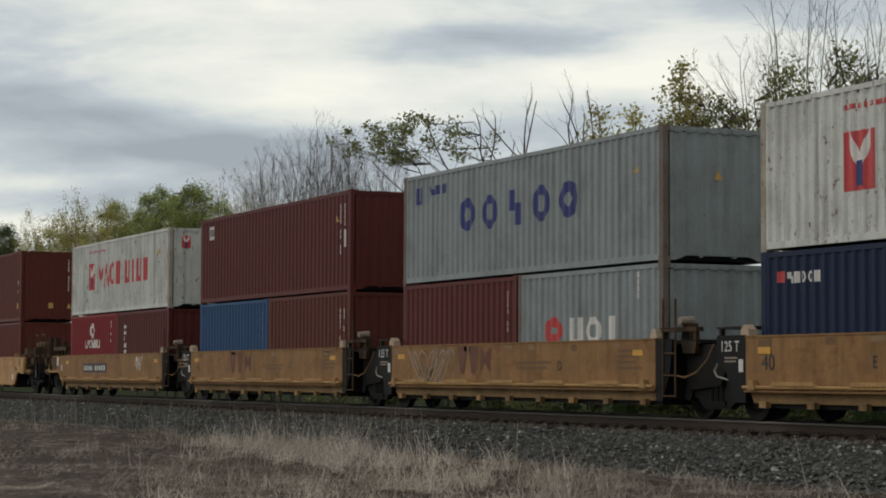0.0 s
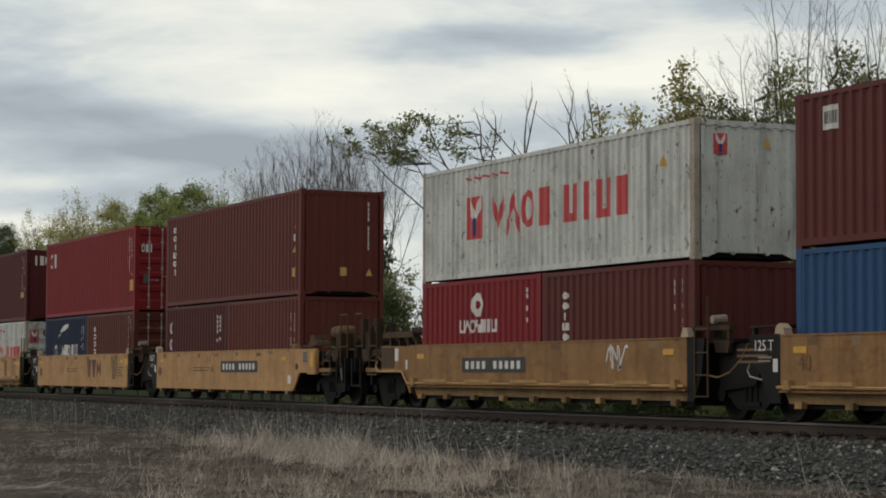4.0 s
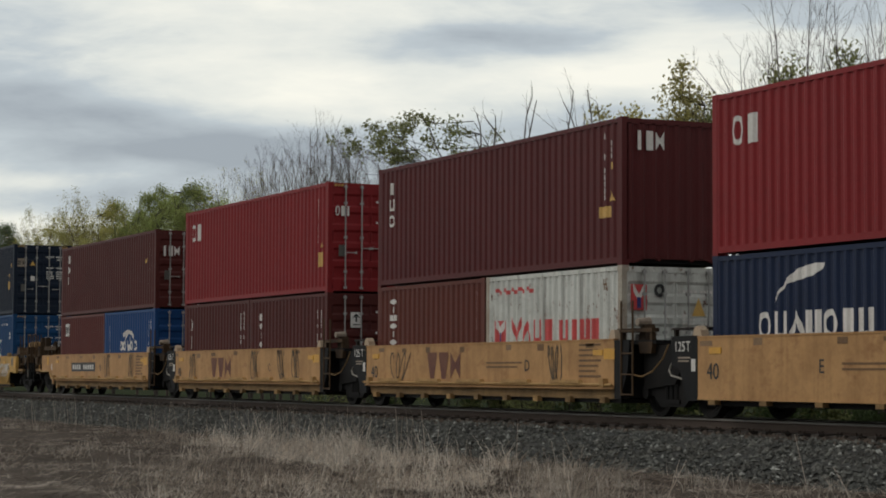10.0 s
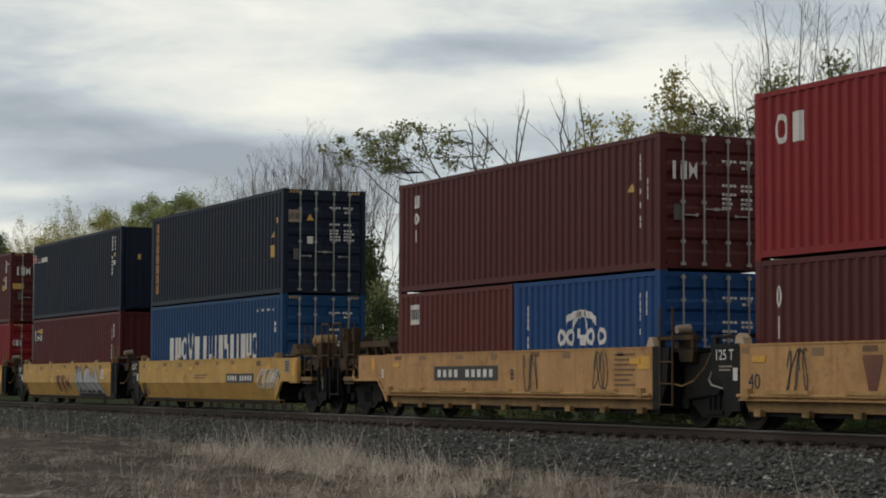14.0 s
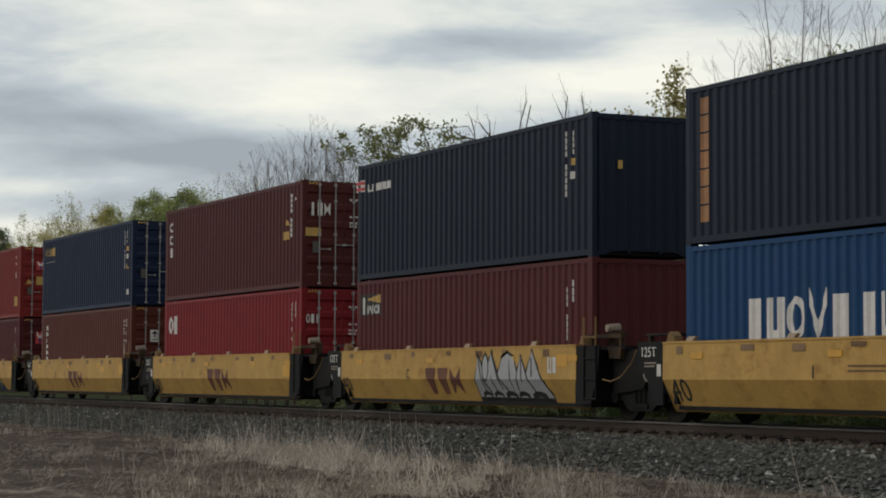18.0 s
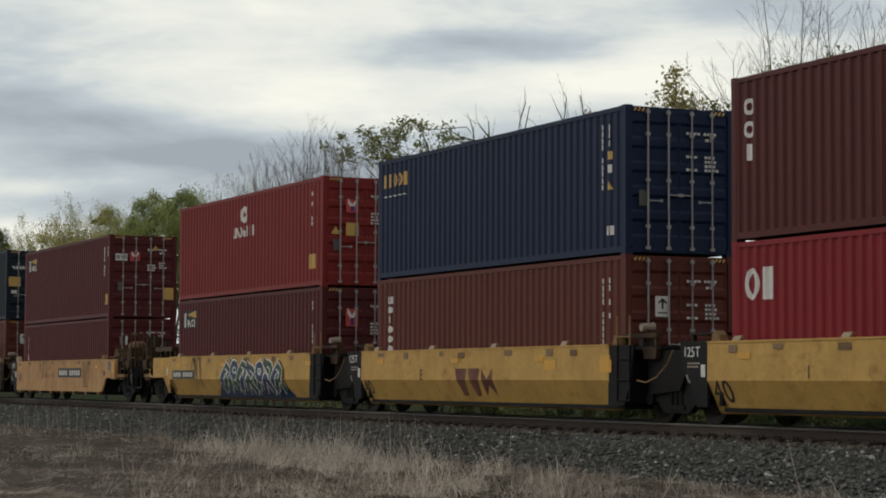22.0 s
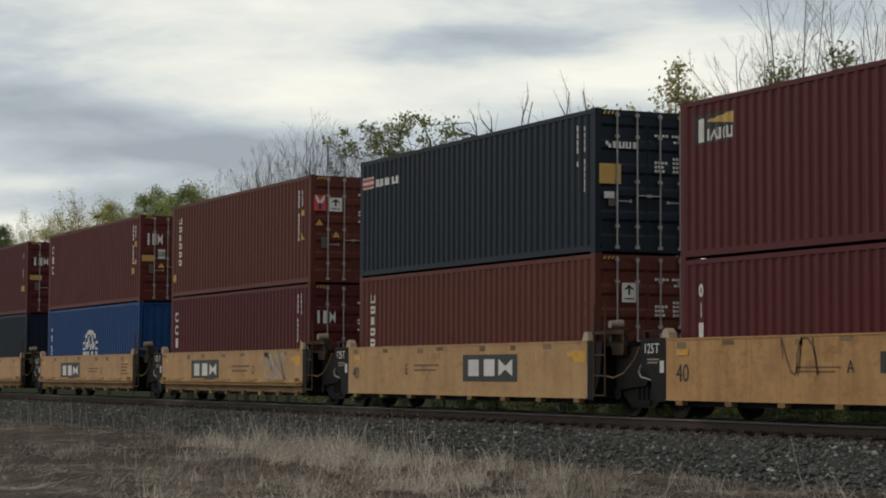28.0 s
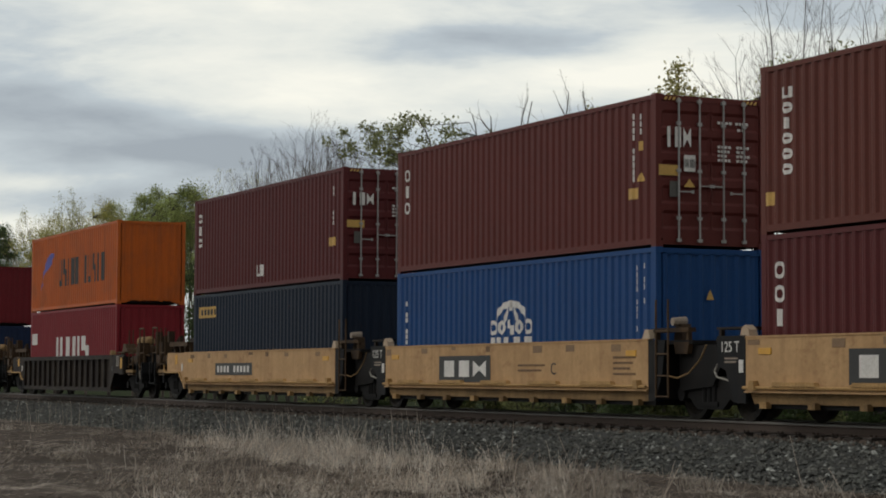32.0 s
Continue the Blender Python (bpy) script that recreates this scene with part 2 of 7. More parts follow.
OLIVE = mat("yellowing_olive_leaves", (0.44, 0.39, 0.16), 0.7, dirt=0.4, dirt_col=(0.09, 0.10, 0.03), vary=0.5, thin=0.55, spec=0.2)
BLOSSOM = mat("pale_pink_blossom", (0.55, 0.42, 0.36), 0.8, dirt=0.4, dirt_col=(0.25, 0.16, 0.11), vary=0.4, thin=0.5, spec=0.1)
EDGE = mat("worn_pale_car_edge", (0.42, 0.25, 0.10), 0.65, dirt=0.5, dirt_col=(0.10, 0.055, 0.022), grain=30, spec=0.18)
BOLT = mat("pale_worn_steel", (0.30, 0.27, 0.23), 0.6, dirt=0.5, spec=0.3)
RUSTPOST = {"white": mat("rusted_white_post", (0.40, 0.36, 0.30), 0.7, dirt=0.6, dirt_col=(0.16, 0.075, 0.035), streak=0.7, rust=0.55, spec=0.2), "grey": mat("rusted_grey_post", (0.16, 0.14, 0.12), 0.7, dirt=0.7, dirt_col=(0.13, 0.055, 0.025), streak=0.8, rust=0.6, spec=0.2)}
WORN = mat("worn_tan_steel", (0.24, 0.145, 0.062), 0.7, dirt=0.6, dirt_col=(0.06, 0.036, 0.018), streak=0.3, rust=0.2, grain=30, spec=0.18)
STRIP = mat("tan_orange_label", (0.36, 0.165, 0.06), 0.6, dirt=0.4)
PLATE = mat("dull_data_plate", (0.10, 0.095, 0.085), 0.6, dirt=0.5)
BUFF = mat("clean_buff_car_paint", (0.47, 0.285, 0.135), 0.6, dirt=0.45, dirt_col=(0.25, 0.13, 0.055), streak=0.4, rust=0.1, patch=0.1, grain=14, speck=0.13, spec=0.18)
SMUDGE = mat("grey_rub_mark", (0.21, 0.125, 0.066), 0.75, dirt=0.5, dirt_col=(0.3, 0.18, 0.08))
PALEPLATE = mat("pale_worn_guide_plate", (0.46, 0.35, 0.25), 0.65, dirt=0.45, dirt_col=(0.25, 0.15, 0.08), spec=0.2)
UNDER = mat("dark_brown_underframe", (0.036, 0.023, 0.015), 0.75, dirt=0.6, dirt_col=(0.10, 0.058, 0.028), streak=0.3, rust=0.2, spec=0.15)
PALESTONE = mat("pale_ballast_stone", (0.30, 0.30, 0.275), 0.95, dirt=0.3, vary=0.5, grain=14)


# ---- mesh helpers ----
class Shape:
    """Collects corners and faces of one mesh."""

    def __init__(self):
        self.v, self.f = [], []

    def add(self, verts, faces):
        n = len(self.v)
        self.v += [tuple(p) for p in verts]
        self.f += [tuple(i + n for i in f) for f in faces]
        return self

    def box(self, x0, x1, y0, y1, z0, z1):
        return self.add([(x0, y0, z0), (x1, y0, z0), (x1, y1, z0), (x0, y1, z0), (x0, y0, z1), (x1, y0, z1), (x1, y1, z1), (x0, y1, z1)],
                        [(3, 2, 1, 0), (4, 5, 6, 7), (0, 1, 5, 4), (1, 2, 6, 5), (2, 3, 7, 6), (3, 0, 4, 7)])

    def slab(self, pts, y0, y1):
        """A plate: a polygon of (x, z), anticlockwise from the front, from y0 (front) to y1."""
        n = len(pts)
        return self.add([(x, y0, z) for x, z in pts] + [(x, y1, z) for x, z in pts],
                        [tuple(range(n)), tuple(range(2 * n - 1, n - 1, -1))] + [(i, i + n, (i + 1) % n + n, (i + 1) % n) for i in range(n)])

    def bar(self, pts, x0, x1):
        """A bar along x with the section pts, a polygon of (y, z)."""
        n = len(pts)
        return self.add([(x0, y, z) for y, z in pts] + [(x1, y, z) for y, z in pts],
                        [tuple(range(n)), tuple(range(2 * n - 1, n - 1, -1))] + [(i, i + n, (i + 1) % n + n, (i + 1) % n) for i in range(n)])

    def tube(self, a, b, r, r2=None, n=6, caps=True):
        a, b = Vector(a), Vector(b)
        r2 = r if r2 is None else r2
        w = (b - a).normalized()
        s = w.orthogonal().normalized()
        t = w.cross(s)
        ring = [s * math.cos(2 * math.pi * i / n) + t * math.sin(2 * math.pi * i / n) for i in range(n)]
        faces = [(i, (i + 1) % n, (i + 1) % n + n, i + n) for i in range(n)]
        if caps:
            faces += [tuple(range(n - 1, -1, -1)), tuple(range(n, 2 * n))]
        return self.add([a + d * r for d in ring] + [b + d * r2 for d in ring], faces)

    def pipe(self, pts, r, n=6):
        for a, b in zip(pts, pts[1:]):
            self.tube(a, b, r, n=n)
        return self

    def lathe(self, profile, centre, n=20):
        """Turned about an axis along y: profile of (radius, y)."""
        cx, cy, cz = centre
        k = len(profile)
        vs = [(cx + r * math.cos(2 * math.pi * i / n), cy + y, cz + r * math.sin(2 * math.pi * i / n)) for i in range(n) for r, y in profile]
        return self.add(vs, [(i * k + j, i * k + j + 1, (i + 1) % n * k + j + 1, (i + 1) % n * k + j) for i in range(n) for j in range(k - 1)])

    def mesh(self, name):
        me = bpy.data.meshes.new(name)
        me.from_pydata(self.v, [], self.f)
        me.update()
        return me


CACHE = {}


def part(name, shape, material, parent=None, label="", loc=None):
    """Links a Shape, or a mesh that alike parts share, as one object under a thing or under a part."""
    me = shape if isinstance(shape, bpy.types.Mesh) else shape.mesh(name)
    if not me.materials:
        me.materials.append(material)
    ob = new(name, me)
    ob.parent = parent
    if me.materials[0] != material:
        ob.material_slots[0].link = "OBJECT"
        ob.material_slots[0].material = material
    if loc:
        ob.location = loc
    if label:
        tagged(ob, label)
    return ob


def shared(key, make):
    """The mesh under that key, made once."""
    if key not in CACHE:
        CACHE[key] = make().mesh(str(key[0]))
    return CACHE[key]


def smooth(ob):
    ob.data.shade_smooth()
    return ob


def writing(text, height):
    """A flat mesh of the text, its lower left corner at the origin, in the x-z plane facing -y."""
    key = ("writing", text, height)
    if key not in CACHE:
        cu = bpy.data.curves.new("writing", "FONT")
        cu.body, cu.size, cu.extrude = text, height * 1.38, 0.001
        cu.resolution_u = 3
        tmp = bpy.data.objects.new("writing", cu)
        me = bpy.data.meshes.new_from_object(tmp)
        bpy.data.objects.remove(tmp)
        me.transform(Matrix.Rotation(radians(90), 4, "X"))
        me.materials.clear()
        CACHE[key] = me
    return CACHE[key]


# ---- ground and track ----
def ground_height(x, y):
    n = noise.noise((x * 0.11, y * 0.16, 0)) * 0.10 + noise.noise((x * 0.45, y * 0.6, 3)) * 0.13 + noise.noise((x * 1.3, y * 1.9, 5)) * 0.07
    if y > 26:
        return -0.95 + n * 0.5
    return -0.80 + n * min(1, max(0.15, (17.2 - y) / 3))


def build_ground():
    xs = [-3000, -1500, -700, -400, -250, -180] + [-150 + 2.0 * i for i in range(36)] + [-79.6 + 0.4 * i for i in range(175)] + [-9, -5, 0, 10, 20] + [60, 150, 400, 1000, 2500]
    ys = [-2500, -800, -200, -60, -20, 0, 4] + [6 + 0.25 * i for i in range(47)] + [18, 19, 20, 22, 24, 26, 28, 31, 35, 40, 50, 70, 110, 200, 500, 1200, 3500]
    sh = Shape()
    sh.v = [(x, y, ground_height(x, y)) for y in ys for x in xs]
    n = len(xs)
    sh.f = [(j * n + i, j * n + i + 1, (j + 1) * n + i + 1, (j + 1) * n + i) for j in range(len(ys) - 1) for i in range(n - 1)]
    ob = part("ground", sh, SOIL)
    ob.data.materials.append(MEADOW)
    for poly in ob.data.polygons:
        poly.material_index = 1 if poly.center.y > 24 else 0
    smooth(ob)
    return tagged(ob, "flat ground of matted dry grass, green beyond the track", "ground", kind="structure")


def build_track():
    bed = Shape()
    sec = [(-4.1, -0.86), (-3.2, -0.52), (-2.15, -0.27), (-1.5, -0.245), (1.5, -0.245), (2.15, -0.27), (4.4, -1.0)]
    xs = [-420, -260] + [-160 + 1.0 * i for i in range(190)] + [40, 80, 200]
    k = len(sec)
    for x in xs:
        for y, z in sec:
            bed.v.append((x, MID + y, z + 0.04 * noise.noise((x * 0.7, y * 2, 1))))
    bed.f = [(i * k + j, i * k + j + 1, (i + 1) * k + j + 1, (i + 1) * k + j)[::-1] for i in range(len(xs) - 1) for j in range(k - 1)]
    tagged(part("ballast_bed", bed, BALLAST), "long bank of crushed stone carrying the track, coloured near black for its shaded gaps", "ballast", kind="structure")
    track = tagged(new("railway_track"), "single railway track with rusty rails on wooden ties", "railway track", kind="structure")
    half = [(-.07, -.185), (.07, -.185), (.07, -.175), (.02, -.155), (.009, -.14), (.009, -.055), (.036, -.045), (.036, -.012), (.026, 0)]
    rail = half + [(-.026, 0), (-.036, -.012), (-.036, -.045), (-.009, -.055), (-.009, -.14), (-.02, -.155), (-.07, -.175)]
    for y in (-0.755, 0.755):
        body = part("rail", Shape().bar([(MID + y + a, b) for a, b in rail], -420, 200), RAILSIDE, track, "rusty steel rail with a worn bright head")
        part("rail_head", Shape().bar([(MID + y + p, q) for p, q in ((-.0385, -.032), (.0385, -.032), (.0385, -.010), (.028, .003), (-.028, .003), (-.0385, -.010))], -420, 200), RAILTOP, body)
    tie = shared(("tie",), lambda: Shape().bar([(-1.30, -.36), (1.30, -.36), (1.30, -.19), (1.28, -.175), (-1.28, -.175), (-1.30, -.19)], -.115, .115))
    rng = random.Random(5)
    x, rest = -110.0, Shape()
    while x < -14:
        ob = part("tie", tie, TIE, track, loc=(x, MID + rng.uniform(-.05, .05), rng.uniform(-.012, .008)))
        ob.rotation_euler = (0, 0, rng.uniform(-.015, .015))
        for y in (-0.755, 0.755):
            rest.box(x - .09, x + .09, MID + y - .18, MID + y + .18, -.182, -.172)
            for a in (-.06, .06):
                rest.box(x + a - .02, x + a + .02, MID + y - .105, MID + y - .07, -.175, -.145)
        x += 0.535
    tagged(part("tie_plates", rest, RAILSIDE, track), kind="stuff")
    far = Shape()
    for i in range(560):
        xx = -111 - i * 0.535
        far.box(xx - .11, xx + .11, MID - 1.3, MID + 1.3, -.36, -.18)
    tagged(part("far_ties", far, TIE, track), kind="stuff")


def build_stones():
    """Loose crushed stone on the near shoulder of the bed and between the ties."""
    rng = np.random.RandomState(3)
    n = 46000
    x = -14 - 86 * rng.rand(n) ** 1.5
    y = 17.25 + 4.6 * rng.rand(n) ** 1.25
    sec_y = np.array([-4.5, -4.1, -3.2, -2.15, -1.5, 1.5]) + MID
    z = np.interp(y, sec_y, [-.83, -.83, -.52, -.27, -.25, -.25])
    r = (0.022 + 0.040 * rng.rand(n) ** 2)
    z = z + r * 0.35
    base = np.array([(1, 0, 0), (-1, 0, 0), (0, 1, 0), (0, -1, 0), (0, 0, 1), (0, 0, -1)], float)
    v = base[None] * (0.65 + 0.7 * rng.rand(n, 6, 1)) + 0.35 * (rng.rand(n, 6, 3) - .5)
    ang = rng.rand(n) * 6.28
    c, s = np.cos(ang)[:, None], np.sin(ang)[:, None]
    v = np.stack([v[..., 0] * c - v[..., 1] * s, v[..., 0] * s + v[..., 1] * c, v[..., 2] * .8], -1) * r[:, None, None]
    v += np.stack([x, y, z], 1)[:, None]
    f = np.array([(0, 2, 4), (2, 1, 4), (1, 3, 4), (3, 0, 4), (2, 0, 5), (1, 2, 5), (3, 1, 5), (0, 3, 5)])
    inner = y + .25 * rng.randn(n) > 19.55
    pale = (rng.rand(n) < .045) & ~inner
    for pick, material, label in ((pale, PALESTONE, "scattered pale pieces among the crushed stone"), (~inner & ~pale, STONE, "loose angular grey crushed stone along the bank"), (inner, RUSTSTONE, "rust-stained crushed stone between the ties")):
        w = v[pick]
        me = bpy.data.meshes.new("ballast_stones")
        me.from_pydata(w.reshape(-1, 3).tolist(), [], (f[None] + 6 * np.arange(len(w))[:, None, None]).reshape(-1, 3).tolist())
        me.materials.append(material)
        tagged(new("ballast_stones", me), label, "ballast", kind="stuff")


def blades(name, pts, heights, lean, width, material, label, seed, bend=0.5, ang=None):
    """Dry grass: each blade a bent, tapered ribbon of three faces."""
    rng = np.random.RandomState(seed)
    n = len(pts)
    ang = rng.rand(n) * 6.283 if ang is None else ang
    way = np.stack([np.cos(ang), np.sin(ang), 0 * ang], 1)
    across = np.stack([np.cos(ang + 1.3 + rng.rand(n)), np.sin(ang + 1.3 + rng.rand(n)), 0 * ang], 1)
    across[:, :2] = across[:, :2] * .3 + np.array([0.41, 0.91]) * .7
    h = np.asarray(heights)[:, None]
    L = np.asarray(lean)[:, None]
    rows = []
    for k, w in ((0, 1.0), (.4, .9), (.75, .6), (1.0, .1)):
        c = pts + way * L * h * k ** (1 + bend) + np.array([[0, 0, 1]]) * h * (k - 0.25 * L * k * k)
        rows += [c - across * width * w * .5, c + across * width * w * .5]
    v = np.stack(rows, 1).reshape(-1, 3)
    f = np.array([(0, 1, 3, 2), (2, 3, 5, 4), (4, 5, 7, 6)])
    me = bpy.data.meshes.new(name)
    me.from_pydata(v.tolist(), [], (f[None] + 8 * np.arange(n)[:, None, None]).reshape(-1, 4).tolist())
    me.materials.append(material)
    return tagged(new(name, me), label, "grass", kind="stuff")


def spot(px, y):
    """Where the line of sight at that place across the picture meets the lane y metres off."""
    return -y / math.tan(radians(PAN) + math.atan((px - 784) / LENS_F))


def build_grass():
    rng = np.random.RandomState(11)

    def scatter(n, near, far, p0, p1, edge=17.65):
        """Places over the field, by distance ahead of the eye and place across the view."""
        z = near + (far - near) * rng.rand(2 * n) ** 1.25
        off = p0 + (p1 - p0) * rng.rand(2 * n) - 784
        a = radians(PAN) + np.arctan(off / LENS_F)
        r = z / np.cos(a - radians(PAN))
        ok = r * np.sin(a) < edge
        return -(r * np.cos(a))[ok][:n], (r * np.sin(a))[ok][:n]

    def lay(x, y):
        return np.stack([x, y, [ground_height(a, b) - .02 for a, b in zip(x, y)]], 1)

    def one(near, far, lo, hi):
        while True:
            x, y = scatter(4, near, far, lo, hi, 17.3)
            if len(x):
                return x[:1], y[:1]

    def swept(x, y, spread):
        """The way the wind has laid the grass: one slow swirl over the field, with some scatter."""
        return np.array([1.14 + 2.6 * noise.noise((p * .13, q * .22, 31)) for p, q in zip(x, y)]) + spread * rng.randn(len(x))

    # matted low growth, laid over in swathes
    x, y = scatter(44000, 24, 95, -120, 1700)
    keep = np.array([noise.noise((p * .5, q * .9, 7)) > -0.55 for p, q in zip(x, y)])
    x, y = x[keep], y[keep]
    blades("matted_grass", lay(x, y), 0.04 + 0.10 * rng.rand(len(x)) ** 2, 1.2 + 3.2 * rng.rand(len(x)), 0.016, THATCH, "low matted dry grass, flattened and grey-tan", 21, .4, swept(x, y, .7))
    # long straw lying flat in patches
    x, y = scatter(15000, 25, 90, -100, 1680)
    keep = np.array([noise.noise((p * .6, q * .9, 17)) > -0.05 for p, q in zip(x, y)])
    x, y = x[keep], y[keep]
    blades("lying_straw", lay(x, y) + np.array([[0, 0, .04]]), 0.05 + 0.11 * rng.rand(len(x)), 2.5 + 3 * rng.rand(len(x)), 0.010, STRAW, "long dry straw lying flat on the ground", 41, 0.3, swept(x, y, .5))
    # tufts, each a fan of fine blades that falls to both sides
    for k, (count, lo, hi, near, far, tall) in enumerate(((30, 330, 720, 36, 49, .80), (22, 450, 620, 37, 45, .95), (34, 600, 1010, 29, 39, .70), (60, -60, 360, 30, 74, .26), (60, 880, 1650, 24, 33, .38), (50, 200, 1000, 25, 33, .32))):
        tx, ty, th, tl, tw = [], [], [], [], []
        for i in range(count):
            (cx,), (cy,) = one(near, far, lo, hi)
            m = rng.randint(16, 44)
            big, mean = tall * rng.uniform(.6, 1.25), rng.normal(.35, .7)
            tx.append(cx + .16 * rng.randn(m)), ty.append(cy + .16 * rng.randn(m))
            th.append(big * (0.35 + 0.65 * rng.rand(m)))
            side = mean + .85 * rng.randn(m)
            tl.append(np.abs(side) + .05), tw.append(np.where(side > 0, 1.14, 4.28) + .5 * rng.randn(m))
        x, y, h, lean, w = (np.concatenate(q) for q in (tx, ty, th, tl, tw))
        blades("tall_grass_tufts", lay(x, y), h / (1 + .25 * lean), lean, 0.0105, BLEACHED, "tufts of tall dry straw-coloured grass", 22 + k, 0.8, w)
    # loose blades between the tufts
    x, y = scatter(4200, 26, 70, 250, 1100, 17.4)
    keep = np.array([noise.noise((p * .3, q * .6, 57)) > -.05 for p, q in zip(x, y)])
    x, y = x[keep], y[keep]
    blades("loose_grass", lay(x, y), .12 + .36 * rng.rand(len(x)) ** 1.5, .2 + 1.2 * rng.rand(len(x)), 0.010, STRAW, "loose dry grass blades", 71, .7, swept(x, y, 1.1))
    # single upright stalks along the edge of the stone
    x, y = scatter(420, 36, 72, 20, 760, 17.5)
    ok = y > 15.2
    x, y = x[ok], y[ok]
    blades("dry_stalks", lay(x, y), 0.55 + 0.6 * rng.rand(len(x)), 0.04 + .22 * rng.rand(len(x)), 0.010, STRAW, "thin upright dry weed stalks", 33)
    # a few broken canes
    cane = Shape()
    for i in range(26):
        px, yy = rng.uniform(300, 1560), rng.uniform(12.5, 17)
        q = Vector((spot(px, yy), yy, ground_height(spot(px, yy), yy)))
        cane.tube(q, q + Vector((rng.uniform(-.6, .6), rng.uniform(-.3, .3), rng.uniform(.05, .8))), .007, .003, n=4)
    tagged(part("broken_canes", cane, STRAW), "pale broken weed canes lying in the grass", "grass", kind="stuff")


# ---- containers ----
P_OUT, P_SLOPE, P_IN, P_DEPTH = 0.074, 0.062, 0.078, 0.036
PITCH = P_OUT + 2 * P_SLOPE + P_IN


def fold(x0, x1):
    """Break points (x, depth) of the corrugated wall between x0 and x1."""
    n = max(1, round((x1 - x0) / PITCH))
    s = (x1 - x0) / (n * PITCH)
    pts = []
    for i in range(n):
        a = x0 + i * PITCH * s
        pts += [(a, 0), (a + P_OUT * s, 0), (a + (P_OUT + P_SLOPE) * s, P_DEPTH), (a + (P_OUT + P_SLOPE + P_IN) * s, P_DEPTH)]
    return pts + [(x1, 0)]


def depth_at(pts, x):
    if x <= pts[0][0] or x >= pts[-1][0]:
        return 0.0
    for (a, da), (b, db) in zip(pts, pts[1:]):
        if a <= x <= b:
            return da + (db - da) * (x - a) / max(1e-6, b - a)
    return 0.0


def side_mesh(L, H):
    sh = Shape()
    pts = fold(-L + .15, -.15)
    z0, z1 = .15, H - .09
    for x, d in pts:
        sh.v += [(x, -1.21 + d, z0), (x, -1.21 + d, z1), (x, -1.15, z0), (x, -1.15, z1)]
    for i in range(len(pts) - 1):
        a = 4 * i
        sh.f += [(a, a + 4, a + 5, a + 1), (a + 2, a + 3, a + 7, a + 6)]
    return sh


def end_mesh(H):
    """Corrugated end wall at x = 0, facing +x."""
    sh = Shape()
    pts = [(y, d) for y, d in fold(-1.06, 1.06)]
    for y, d in pts:
        sh.v += [(-.02 - d, y, .15), (-.02 - d, y, H - .10), (-.09, y, .15), (-.09, y, H - .10)]
    for i in range(len(pts) - 1):
        a = 4 * i
        sh.f += [(a, a + 4, a + 5, a + 1), (a + 2, a + 3, a + 7, a + 6)]
    return sh


def door_mesh(H):
    """One door leaf with five pressed bands, hinged at y = 0, reaching to y = 1.08."""
    sh = Shape()
    z0, z1 = .16, H - .12
    zs, n = [(z0, 0)], 5
    for i in range(n):
        a = z0 + .12 + (z1 - z0 - .24) * i / n
        b = z0 + .12 + (z1 - z0 - .24) * (i + 1) / n
        zs += [(a + .06, 0), (a + .12, .034), (b - .12, .034), (b - .06, 0)]
    zs += [(z1, 0)]
    for y in (.0, .06, 1.02, 1.08):
        for z, d in zs:
            sh.v.append((-.03 - (d if 0.0 < y < 1.05 and y in (.06, 1.02) else 0), y, z))
    k = len(zs)
    sh.f = [(j * k + i, (j + 1) * k + i, (j + 1) * k + i + 1, j * k + i + 1) for j in range(3) for i in range(k - 1)]
    sh.box(-.12, -.075, 0, 1.08, z0, z1)
    return sh


def rod_mesh(H):
    sh = Shape()
    sh.tube((0, 0, .10), (0, 0, H - .06), .019, n=6)
    for z in (.13, .55, H * .5, H - .55, H - .12):
        sh.box(-.03, .016, -.045, .045, z - .03, z + .03)
    return sh


def handle_mesh():
    return Shape().box(0, .016, 0, .30, -.011, .011).box(0, .024, .27, .32, -.03, .03)


def sill_mesh(xa, xb, tunnel):
    """Sill under an end wall; with a tunnel its middle is arched clear of the base."""
    xa, xb = sorted((xa, xb))
    if not tunnel:
        return Shape().box(xa, xb, -1.06, 1.06, .045, .16)
    edge = [(-1.06, .045), (-.93, .045), (-.70, .135), (-.42, .135), (-.40, .10), (-.34, .10), (-.32, .135), (.32, .135), (.34, .10), (.40, .10), (.42, .135), (.70, .135), (.93, .045), (1.06, .045), (1.06, .16), (-1.06, .16)]
    return Shape().bar(edge, xa, xb)


